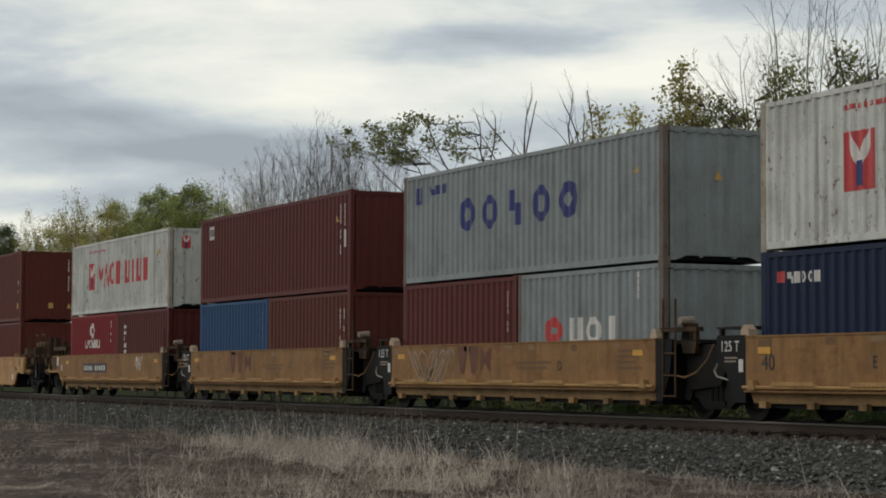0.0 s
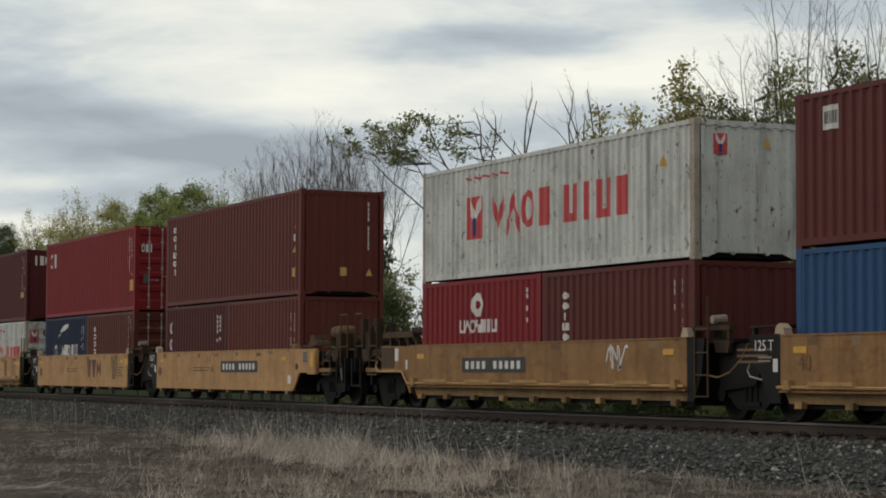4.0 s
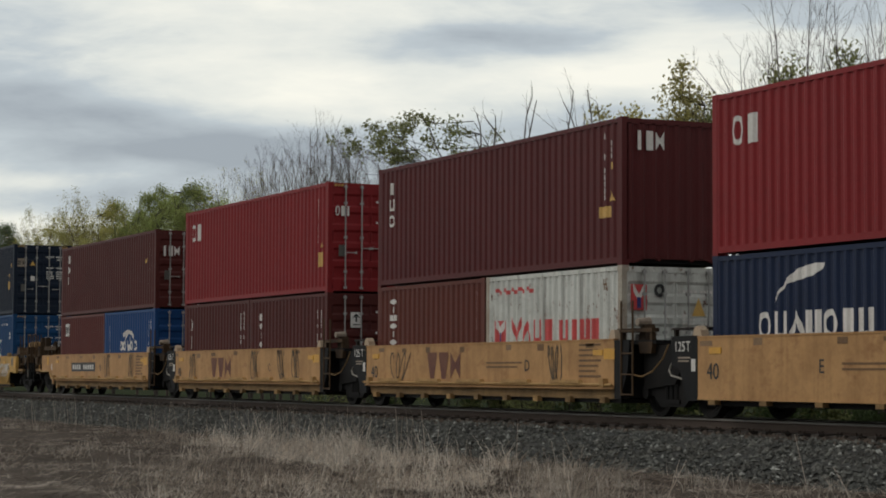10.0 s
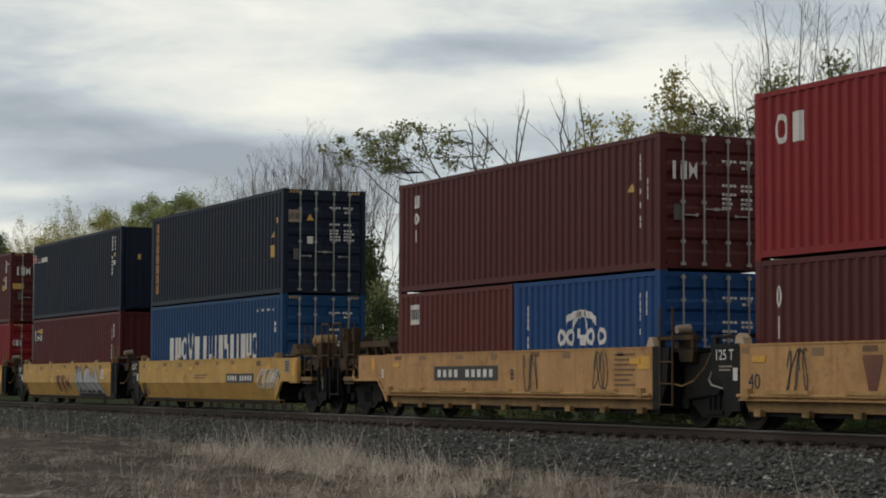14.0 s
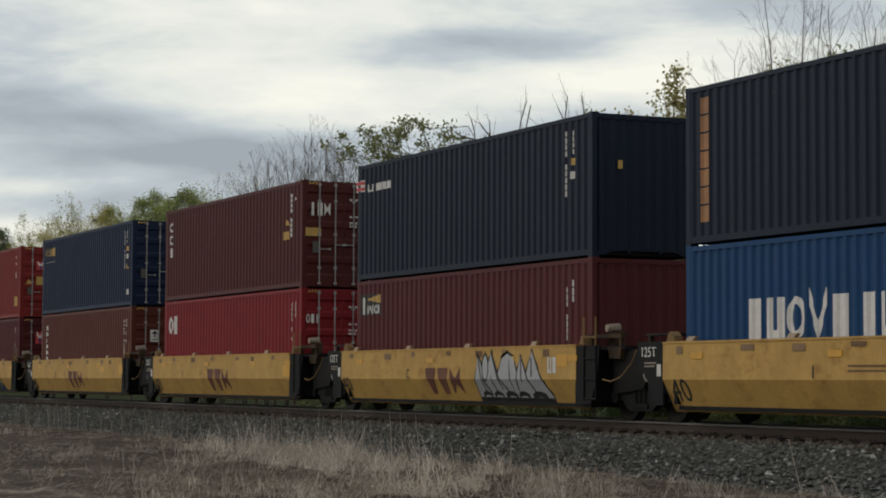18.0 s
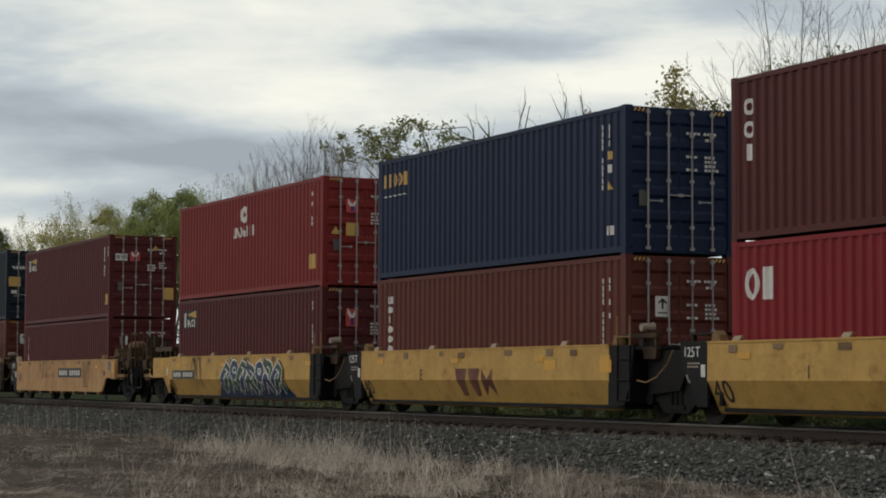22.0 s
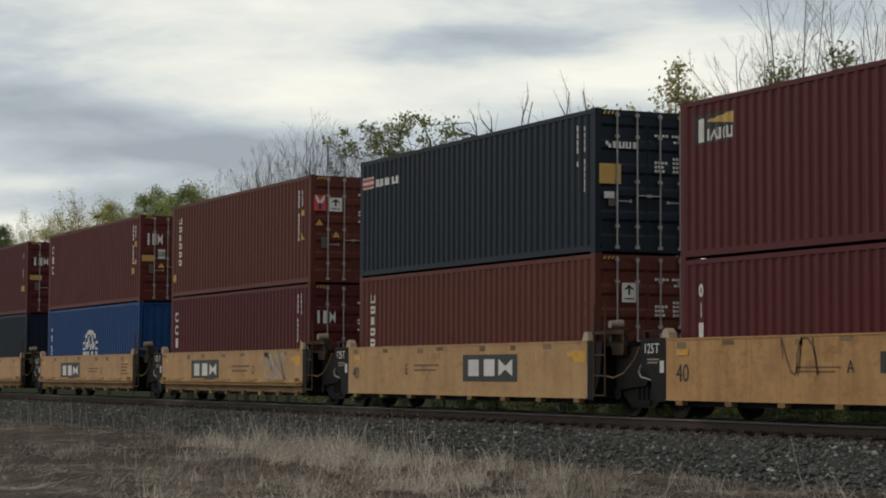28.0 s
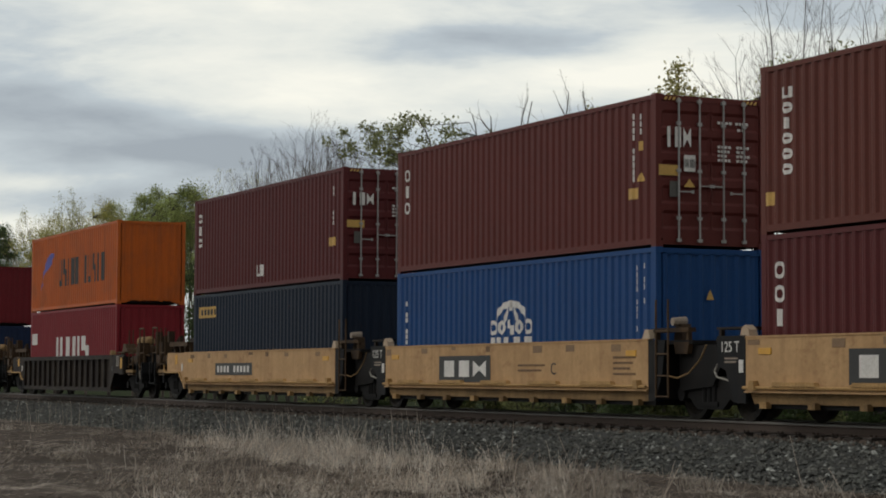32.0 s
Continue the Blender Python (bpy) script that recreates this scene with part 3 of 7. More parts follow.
def container(colour, L, H, end, x, z, label, marks=()):
    """A steel shipping container; its right-hand end at x, its base at z. end: 'd' doors, 'c' corrugated wall."""
    paint_ = BOX[colour]
    root = tagged(new("shipping_container"), label, "shipping container", group="containers on the train")
    root.location = (x, MID, z)
    near = part("side_wall", shared(("side_wall", L, H), lambda: side_mesh(L, H)), paint_, root)
    far = part("side_wall", near.data, paint_, root)
    far.rotation_euler, far.location = (0, 0, math.pi), (-L, 0, 0)
    part("roof", shared(("roof", L, H), lambda: Shape().box(-L + .06, -.06, -1.17, 1.17, H - .05, H - .02)), paint_, root)
    part("floor", shared(("floor", L), lambda: Shape().box(-L + .1, -.1, -1.15, 1.15, .05, .14)), SOOT, root)
    for y in (-1, 1):
        part("top_rail", shared(("top_rail", L, H, y), lambda: Shape().box(-L + .16, -.16, *sorted((y * 1.214, y * 1.15)), H - .10, H - .015)), paint_, root)
        part("bottom_rail", shared(("bottom_rail", L, y), lambda: Shape().box(-L + .16, -.16, *sorted((y * 1.214, y * 1.15)), .045, .16)), paint_, root)
    for ex in (0, -L):
        for y in (-1, 1):
            post = RUSTPOST.get(colour, paint_)
            sx = -1 if ex == 0 else 1
            part("corner_post", shared(("corner_post", ex, y, H), lambda: Shape().slab([(min(ex, ex + sx * .16) + .004, .11), (max(ex, ex + sx * .16) - .004, .11), (max(ex, ex + sx * .16) - .004, H - .11), (min(ex, ex + sx * .16) + .004, H - .11)], *sorted((y * 1.216, y * 1.10)))), post, root)
            for zz in (0, H - .118):
                part("corner_casting", shared(("corner_casting", ex, y, zz), lambda: Shape().box(*sorted((ex, ex + sx * .178)), *sorted((y * 1.219, y * 1.057)), zz, zz + .118)), post, root)
    for ex, sx in ((-.02, -1), (-L + .02, 1)):
        tunnel = end == "c" and ex > -1
        part("end_sill", shared(("end_sill", ex, tunnel), lambda: sill_mesh(ex, ex + sx * .07, tunnel)), paint_, root)
        part("end_header", shared(("end_header", ex, H), lambda: Shape().box(*sorted((ex, ex + sx * .07)), -1.06, 1.06, H - .13, H - .02)), paint_, root)
    blank = part("end_wall", shared(("end_wall", H), lambda: end_mesh(H)), paint_, root)
    blank.rotation_euler, blank.location = (0, 0, math.pi), (-L, 0, 0)
    if end == "c":
        part("end_wall", blank.data, paint_, root)
    else:
        for y, flip in ((-1.085, 1), (1.085, -1)):
            leaf = part("door", shared(("door", H), lambda: door_mesh(H)), paint_, root, loc=(0, y, 0))
            leaf.scale = (1, flip, 1)
            for k in (.36, .82):
                part("lock_rod", shared(("lock_rod", H), lambda: rod_mesh(H)), GALV, leaf, "galvanised locking rod", loc=(.02, k, 0))
                part("handle", shared(("handle",), handle_mesh), GALV, leaf, loc=(.02, k, 1.05 + (k > .5) * .12))
    for m in marks:
        m(root, L, H)
    CARGO.append((root, x, z))
    return root


CARGO = []


# ---- painted marks: where, kind, colour, from and to along the wall, from and to in height ----
def marks_a():
    return [
        ('top', 'w:hbhihbh', 'R', -9.74, -8.59, 2.19, 2.28), ('top', 'logo', 'R', -9.75, -8.91, 0.86, 1.83),
        ('low', 'r', 'R', -11.7, -11.46, 2.05, 2.24), ('low', 'w:sboob', 'W', -11.42, -10.44, 2.03, 2.22),
        ('well', 'txt:40', 'K', -11.8, -11.25, 0.89, 1.18), ('well', 'txt:E', 'K', -8.66, -8.47, 0.92, 1.13),
    ]


def marks_b():
    return [
        ('top', 'o', 'B', -9.06, -8.29, 1.1, 1.85), ('top', 'o', 'B', -7.85, -7.16, 1.08, 1.83),
        ('top', 'w:s', 'B', -6.61, -5.88, 1.08, 1.85), ('top', 'o', 'B', -5.4, -4.68, 1.08, 1.85),
        ('top', 'o', 'B', -4.22, -3.41, 1.08, 1.84), ('top', 'w:h', 'B', -11.5, -11.1, 1.88, 2.27),
        ('top', 'w:sbb', 'B', -10.79, -9.71, 2.05, 2.27), ('top', 't', 'Y', -1.16, -0.9, 1.77, 1.92),
        ('topend', 't', 'Y', -0.09, 0.09, 1.58, 1.78), ('right', 'o', 'R', -4.85, -4.1, 1.10, 1.66),
        ('right', 'w:hoi', 'W', -3.85, -1.67, 1.07, 1.63), ('right', 'id', 'W', -0.98, -0.91, 1.76, 2.45),
        ('left', 'id', 'W', -0.52, -0.45, 1.37, 2.28), ('well', 'g', 'L', -11.32, -8.68, 0.57, 1.4),
        ('well', 'w:vvx', 'X', -8.62, -6.86, 0.83, 1.43), ('well', 'txt:D', 'K', -3.79, -3.45, 0.89, 1.1),
        ('well', 's', 'F', -5.61, -4.04, 0.86, 1.08), ('well', 's', 'F', -1.3, -0.35, 0.85, 1.29),
    ]


def marks_c():
    return [
        ('top', 'p', 'W', -11.4, -11.0, 1.93, 2.33), ('top', 'id', 'W', -0.7, -0.64, 0.94, 2.25),
        ('top', 'id', 'W', -0.41, -0.35, 1.67, 2.25), ('top', 't', 'Y', -1.09, -0.85, 1.82, 1.98),
        ('top', 'r', 'W', -0.46, -0.33, 1.14, 1.59), ('right', 'id', 'W', -0.68, -0.63, 1.18, 2.16),
        ('right', 'id', 'W', -0.42, -0.36, 1.55, 2.15), ('left', 'id', 'W', -0.8, -0.73, 1.19, 2.21),
        ('left', 'id', 'W', -0.53, -0.46, 1.19, 2.2), ('well', 'txt:40', 'F', -11.78, -11.18, 0.88, 1.16),
        ('well', 'w:vvx', 'X', -8.68, -6.72, 0.84, 1.43), ('well', 'txt:C', 'K', -3.73, -3.52, 0.95, 1.16),
        ('well', 's', 'F', -5.51, -4.08, 0.89, 1.07), ('well', 's', 'F', -1.23, -0.23, 0.89, 1.4),
    ]


def marks_d():
    return [
        ('top', 'logo', 'R', -9.78, -8.96, 0.89, 1.84), ('top', 'w:yaob', 'R', -8.56, -5.69, 0.99, 1.79),
        ('top', 'w:nihb', 'R', -5.19, -2.4, 0.99, 1.76), ('top', 'w:sssss', 'R', -9.93, -7.68, 2.21, 2.29),
        ('top', 't', 'Y', -1.3, -1.0, 1.79, 1.99), ('topend', 'logo', 'R', -0.8, -0.5, 1.94, 2.33),
        ('topend', 't', 'Y', 0.27, 0.46, 2.1, 2.32), ('left', 'o', 'W', -3.41, -2.8, 1.75, 2.28),
        ('left', 'w:haosbin', 'W', -4.02, -2.13, 1.4, 1.69), ('left', 'id', 'W', -0.67, -0.6, 1.42, 2.31),
        ('right', 'v5', 'W', -5.29, -4.88, 1.14, 2.19), ('right', 'id', 'W', -0.79, -0.73, 1.49, 2.23),
        ('right', 'id', 'W', -0.5, -0.44, 1.25, 2.24), ('well', 'p', 'K', -9.46, -6.34, 0.85, 1.17),
        ('well', 'g', 'W', -2.92, -2.05, 0.89, 1.39), ('well', 's', 'F', 1.81, 2.88, 0.95, 1.26),
    ]


def marks_e():
    return [
        ('top', 'v6', 'W', -11.54, -11.09, 0.98, 2.58), ('top', 'id', 'W', -0.79, -0.73, 1.18, 2.5),
        ('top', 'id', 'W', -0.5, -0.45, 1.99, 2.47), ('top', 'r', 'Y', -0.55, -0.44, 1.82, 1.94),
        ('top', 'r', 'W', -0.59, -0.43, 1.5, 1.69), ('top', 't', 'Y', -0.63, -0.41, 1.19, 1.39),
        ('top', 'r', 'Y', -0.65, -0.42, 0.53, 0.77), ('topend', 'id', 'W', 0.74, 0.79, 1.24, 2.58),
        ('topend', 'r', 'Y', -0.06, 0.13, 0.56, 0.79), ('topend', 't', 'Y', 0.7, 0.89, 0.57, 0.78),
        ('left', 'v2', 'W', -5.64, -5.29, 1.15, 2.19), ('left', 'id', 'W', -0.9, -0.85, 1.39, 2.22),
        ('left', 'id', 'W', -0.64, -0.58, 1.44, 2.21), ('right', 'id', 'W', -0.82, -0.76, 1.22, 2.15),
        ('right', 'id', 'W', -0.54, -0.48, 1.34, 2.13), ('well', 'p', 'K', -5.89, -2.67, 0.85, 1.18),
        ('well', 'txt:A', 'K', -6.78, -6.52, 0.86, 1.08), ('well', 'txt:40', 'K', -12.14, -11.62, 0.75, 1.02),
        ('well', 's', 'F', -8.53, -6.87, 0.84, 1.01), ('well', 'r', 'W', -0.25, -0.01, 0.55, 0.77),
    ]


def marks_f():
    return [
        ('top', 'w:cb', 'W', -11.61, -10.69, 1.93, 2.45), ('top', 'id', 'W', -0.71, -0.64, 1.36, 2.51),
        ('top', 'id', 'W', -0.44, -0.38, 1.99, 2.52), ('top', 'r', 'Y', -0.47, -0.36, 1.82, 1.94),
        ('top', 't', 'Y', -0.55, -0.32, 1.21, 1.38), ('top', 'r', 'Y', -0.62, -0.27, 0.7, 1.07),
        ('left', 'swoosh', 'W', -4.09, -2.59, 1.76, 2.33), ('left', 'w:ohahobh', 'W', -4.65, -1.24, 1.07, 1.55),
        ('left', 'id', 'W', -0.68, -0.62, 1.37, 2.18), ('left', 'id', 'W', -0.45, -0.38, 1.32, 2.22),
        ('right', 'v4', 'W', -5.2, -4.84, 1.14, 2.19), ('right', 'id', 'W', -0.7, -0.66, 1.26, 2.42),
        ('right', 'id', 'W', -0.44, -0.39, 1.16, 2.45), ('well', 'txt:40', 'K', -12.0, -11.47, 0.72, 1.02),
        ('well', 'txt:E', 'K', -8.55, -8.27, 0.83, 1.07), ('well', 'w:vvx', 'X', -5.07, -3.14, 0.68, 1.3),
        ('well', 'g', 'K', -2.0, -1.09, 0.6, 1.42), ('well', 'r', 'E', -0.26, 0.17, 1.08, 1.31),
        ('well', 's', 'F', -7.9, -6.4, 0.82, 1.0), ('well', 's', 'F', -1.11, -0.38, 0.66, 1.03),
        ('topend', 'w:cbi', 'W', -1.0, -0.58, 1.99, 2.27),
    ]


def marks_g():
    return [
        ('top', 'v3', 'W', -11.59, -11.21, 1.39, 2.57), ('top', 'id', 'W', -0.71, -0.67, 1.27, 2.62),
        ('top', 'id', 'W', -0.45, -0.4, 2.08, 2.59), ('top', 'r', 'Y', -0.49, -0.37, 1.89, 2.03),
        ('top', 't', 'Y', -0.56, -0.31, 1.28, 1.48), ('top', 'r', 'Y', -0.92, -0.49, 0.96, 1.18),
        ('topend', 'w:tbx', 'W', -0.93, -0.24, 2.26, 2.64), ('left', 'v6', 'W', -5.37, -4.89, 1.14, 2.31),
        ('left', 'id', 'W', -0.5, -0.43, 1.43, 2.32), ('right', 'w:sssss', 'R', -5.63, -3.81, 2.18, 2.32),
        ('right', 'logo', 'R', -5.65, -5.1, 1.11, 1.62), ('right', 'w:yahb', 'R', -4.84, -2.91, 1.12, 1.61),
        ('right', 'w:hihb', 'R', -2.67, -0.86, 1.1, 1.58), ('right', 'w:sss', 'F', -0.83, -0.61, 2.13, 2.35), ('lowend', 'logo', 'R', -1.02, -0.66, 1.72, 2.22), ('lowend', 't', 'Y', 0.36, 0.66, 1.62, 1.98), ('lowend', 'o', 'K', -0.5, -0.26, 1.98, 2.24),
        ('well', 'txt:40', 'K', -12.0, -11.48, 0.71, 1.01), ('well', 'g', 'K', -10.92, -9.62, 0.61, 1.33),
        ('well', 'w:vvx', 'X', -8.69, -6.81, 0.69, 1.29), ('well', 'txt:D', 'K', -3.7, -3.43, 0.87, 1.11),
        ('well', 'g', 'K', -2.68, -2.0, 0.61, 1.42), ('well', 'r', 'E', -0.28, 0.15, 1.09, 1.3),
        ('well', 's', 'F', -5.52, -3.81, 0.88, 1.06), ('well', 's', 'F', -1.3, -0.39, 0.68, 1.4),
    ]


def marks_h():
    return [
        ('top', 'w:cb', 'W', -11.65, -10.68, 1.95, 2.46), ('top', 'id', 'W', -0.74, -0.69, 1.28, 2.49),
        ('top', 'id', 'W', -0.48, -0.44, 1.98, 2.47), ('top', 't', 'Y', -0.59, -0.37, 1.21, 1.4),
        ('top', 'r', 'Y', -0.68, -0.35, 0.69, 1.07), ('left', 'v2', 'W', -5.51, -5.23, 1.17, 2.23),
        ('left', 'id', 'W', -0.85, -0.79, 1.31, 2.23), ('left', 'id', 'W', -0.57, -0.51, 1.44, 2.24),
        ('right', 'v4', 'W', -5.32, -4.98, 1.17, 2.19), ('right', 'id', 'W', -0.81, -0.77, 1.27, 2.15),
        ('right', 'id', 'W', -0.54, -0.5, 1.4, 2.15), ('well', 'txt:40', 'K', -12.05, -11.59, 0.72, 0.99),
        ('well', 'g', 'K', -11.04, -10.14, 0.58, 1.42), ('well', 'w:vvx', 'X', -8.83, -6.93, 0.69, 1.26),
        ('well', 'g', 'K', -5.34, -4.52, 0.56, 1.47), ('well', 'txt:C', 'K', -3.8, -3.57, 0.87, 1.08),
        ('well', 'g', 'K', -3.13, -2.42, 0.63, 1.46), ('well', 'g', 'K', -2.03, -1.33, 0.63, 1.46),
        ('well', 'r', 'E', -0.36, 0.1, 1.09, 1.3), ('topend', 'w:cbi', 'W', -1.02, -0.57, 2.01, 2.27), ('lowend', 'placard', 'W', -0.56, -0.24, 1.68, 2.08),
    ]


def marks_i():
    return [
        ('top', 'v3', 'W', -11.41, -11.02, 1.13, 2.33), ('top', 'id', 'W', -0.82, -0.77, 0.68, 2.23),
        ('top', 't', 'Y', -1.22, -0.99, 1.54, 1.72), ('top', 'id', 'W', -0.54, -0.5, 1.34, 1.76),
        ('topend', 'w:tbx', 'W', -1.01, -0.39, 1.72, 2.06), ('left', 'p', 'W', -5.34, -4.92, 1.84, 2.3),
        ('right', 'arc', 'W', -3.92, -2.37, 1.59, 1.94), ('right', 'w:cosco', 'W', -4.17, -2.09, 1.23, 1.57),
        ('right', 'id', 'W', -5.51, -5.44, 1.18, 2.09), ('right', 'id', 'W', -0.83, -0.79, 1.24, 2.19),
        ('right', 'id', 'W', -0.58, -0.54, 1.74, 2.2), ('well', 'p', 'K', -9.58, -6.32, 0.86, 1.18),
        ('well', 'txt:B', 'K', -5.74, -5.45, 0.88, 1.11), ('well', 'g', 'K', -5.21, -4.4, 0.57, 1.42),
        ('well', 'g', 'K', -2.24, -1.5, 0.64, 1.45), ('well', 'r', 'E', -0.41, 0.03, 1.07, 1.32),
        ('well', 's', 'F', -1.3, -0.5, 0.7, 1.37),
    ]


def marks_j():
    return [
        ('top', 'id2', 'N', -11.69, -11.41, 0.38, 2.67), ('top', 'id', 'W', -1.07, -1.01, 1.33, 2.69),
        ('top', 'id', 'W', -0.8, -0.75, 2.21, 2.66), ('top', 'r', 'Y', -0.59, -0.45, 1.97, 2.12),
        ('top', 't', 'Y', -0.92, -0.7, 1.59, 1.78), ('top', 'r', 'Y', -0.99, -0.67, 1.04, 1.37),
        ('topend', 'p', 'L', -1.06, -0.68, 1.97, 2.31), ('topend', 't', 'Y', -0.54, -0.32, 2.03, 2.21),
        ('topend', 'r', 'W', -0.51, -0.34, 1.39, 1.59), ('low', 'w:bhoyb', 'W', -10.27, -7.12, 1.16, 1.87),
        ('low', 'w:bhibsbibno', 'W', -6.89, -2.01, 1.16, 1.87), ('low', 'w:iiiiiiii', 'W', -2.11, -0.73, 2.46, 2.53),
        ('low', 'id', 'W', -0.64, -0.57, 1.68, 2.15), ('well', 'txt:40', 'K', -12.42, -11.88, 0.41, 0.88),
        ('well', 'txt:I', 'K', -7.86, -7.67, 0.82, 1.05), ('well', 'p', 'K', -3.9, -1.54, 0.8, 1.06),
        ('well', 'g', 'W', -1.42, 0.59, 0.63, 1.2), ('well', 's', 'F', -6.86, -5.59, 0.88, 1.04),
    ]


def marks_k():
    return [
        ('top', 'flag', 'R', -12.3, -11.76, 2.23, 2.52), ('top', 'w:hbh', 'W', -11.68, -10.18, 2.2, 2.38),
        ('top', 'id', 'W', -1.17, -1.12, 1.26, 2.61), ('top', 'id', 'W', -0.87, -0.83, 2.1, 2.6),
        ('top', 'r', 'Y', -0.9, -0.78, 1.9, 2.04), ('top', 'r', 'W', -0.93, -0.79, 1.62, 1.77),
        ('topend', 'r', 'Y', -0.62, -0.52, 1.78, 1.95), ('low', 'beacon', 'Y', -11.98, -10.75, 2.03, 2.55),
        ('low', 'id', 'W', -1.14, -1.1, 1.23, 2.47), ('low', 'id', 'W', -0.88, -0.83, 1.99, 2.47),
        ('well', 'txt:C', 'K', -8.56, -8.37, 0.81, 1.04), ('well', 'w:vvx', 'X', -7.51, -5.54, 0.46, 1.05),
        ('well', 'silver', 'S', -4.85, -1.44, 0.28, 1.41), ('well', 'w:hb', 'W', -1.44, -1.02, 0.92, 1.25),
        ('well', 'r', 'E', -1.04, -0.58, 1.05, 1.3), ('well', 'txt:40', 'K', -12.60, -12.07, 0.50, 0.90),
    ]


def marks_l():
    return [
        ('top', 'v3', 'W', -11.85, -11.42, 1.35, 2.55), ('top', 'id', 'W', -0.91, -0.84, 1.38, 2.58),
        ('top', 'id', 'W', -0.61, -0.55, 2.18, 2.46), ('top', 't', 'Y', -1.33, -1.06, 1.74, 1.91),
        ('top', 'r', 'Y', -1.45, -0.97, 1.35, 1.57), ('topend', 'w:tbx', 'W', -1.02, -0.39, 1.95, 2.3),
        ('topend', 'r', 'Y', -1.12, -0.67, 1.39, 1.62), ('low', 'w:cb', 'W', -11.81, -10.82, 1.86, 2.42),
        ('low', 'id', 'W', -0.85, -0.79, 1.46, 2.52), ('low', 'id', 'W', -0.57, -0.51, 1.95, 2.53),
        ('lowend', 'w:cbi', 'W', -1.09, -0.7, 1.96, 2.2), ('well', 'txt:I', 'K', -9.52, -9.36, 0.84, 1.06),
        ('well', 'w:vvx', 'X', -7.17, -5.18, 0.44, 1.08), ('well', 'txt:40', 'K', -12.52, -11.98, 0.42, 0.87),
        ('well', 'r', 'E', -0.7, -0.17, 0.86, 1.16),
    ]


def marks_m():
    return [
        ('top', 'w:bboob', 'Y', -11.96, -10.47, 2.21, 2.53), ('top', 'w:sssss', 'W', -11.93, -10.54, 1.98, 2.02),
        ('top', 'id', 'W', -0.94, -0.89, 1.27, 2.58), ('top', 'id', 'W', -0.66, -0.62, 2.11, 2.57),
        ('top', 'r', 'Y', -0.71, -0.57, 1.88, 2.04), ('top', 'r', 'W', -0.73, -0.58, 1.62, 1.78),
        ('top', 't', 'Y', -0.78, -0.56, 1.29, 1.46), ('top', 'w:hb', 'W', -0.82, -0.49, 0.4, 0.58),
        ('low', 'v6', 'W', -11.69, -11.27, 1.1, 2.5), ('lowend', 'placard', 'W', -0.56, -0.24, 1.70, 2.10), ('low', 'id', 'W', -0.92, -0.88, 1.14, 2.45),
        ('low', 'id', 'W', -0.66, -0.61, 1.5, 2.46), ('well', 'txt:E', 'K', -9.1, -8.87, 0.79, 1.05),
        ('well', 'w:vvx', 'X', -7.21, -5.24, 0.45, 1.05), ('well', 'r', 'E', -2.89, -2.39, 1.01, 1.2),
        ('well', 'r', 'E', -0.57, -0.1, 0.95, 1.19), ('well', 'txt:40', 'K', -12.54, -12.07, 0.46, 0.84),
    ]


def marks_n():
    return [
        ('top', 'o', 'W', -6.49, -5.95, 2.05, 2.54), ('top', 'w:haosbin', 'W', -7.14, -5.31, 1.66, 1.96),
        ('low', 'beacon', 'Y', -11.75, -10.51, 2.03, 2.58), ('top', 'id', 'W', -0.88, -0.81, 1.61, 2.53),
        ('top', 'id', 'W', -0.49, -0.43, 1.19, 2.52), ('top', 'r', 'Y', -1.01, -0.57, 0.49, 0.88),
        ('topend', 'logo', 'R', -0.56, -0.22, 1.95, 2.29), ('topend', 'r', 'Y', -0.56, -0.2, 1.34, 1.68),
        ('topend', 't', 'Y', -0.98, -0.73, 1.37, 1.58), ('lowend', 'logo', 'R', -0.55, -0.2, 1.86, 2.32),
        ('low', 'id', 'W', -0.71, -0.65, 1.4, 2.53), ('well', 'p', 'K', -11.98, -9.84, 0.81, 1.07),
        ('well', 'txt:40', 'K', -12.52, -12.0, 0.43, 0.86), ('well', 'wild', 'T', -7.93, -1.71, 0.26, 1.46),
        ('well', 'g', 'K', -10.14, -9.0, 0.51, 1.5),
    ]


def marks_o():
    return [
        ('top', 'beacon', 'Y', -11.7, -10.39, 2.07, 2.6), ('low', 'v3', 'W', -11.67, -11.37, 1.13, 2.2),
        ('well', 'p', 'K', -5.81, -2.57, 0.85, 1.19), ('well', 'txt:A', 'K', -6.69, -6.45, 0.86, 1.07),
        ('well', 'g', 'F', -8.63, -7.35, 0.79, 1.47), ('well', 'g', 'F', -2.52, -1.5, 0.46, 1.43),
        ('well', 'txt:40', 'K', -11.95, -11.54, 0.7, 1.03), ('well', 's', 'F', -8.12, -6.85, 0.82, 0.96),
        ('top', 'id', 'W', -0.67, -0.6, 1.44, 2.48), ('top', 'id', 'W', -0.32, -0.25, 2.13, 2.47),
        ('top', 'r', 'Y', -0.57, -0.16, 0.47, 0.83), ('topend', 'p', 'W', -1.0, -0.57, 2.0, 2.24),
        ('topend', 'logo', 'R', -0.48, -0.12, 1.99, 2.3), ('topend', 'r', 'Y', 0.76, 1.11, 0.66, 1.08),
        ('topend', 't', 'Y', 0.33, 0.56, 2.39, 2.56), ('lowend', 'w:tb', 'W', -0.86, -0.5, 1.66, 1.97),
    ]


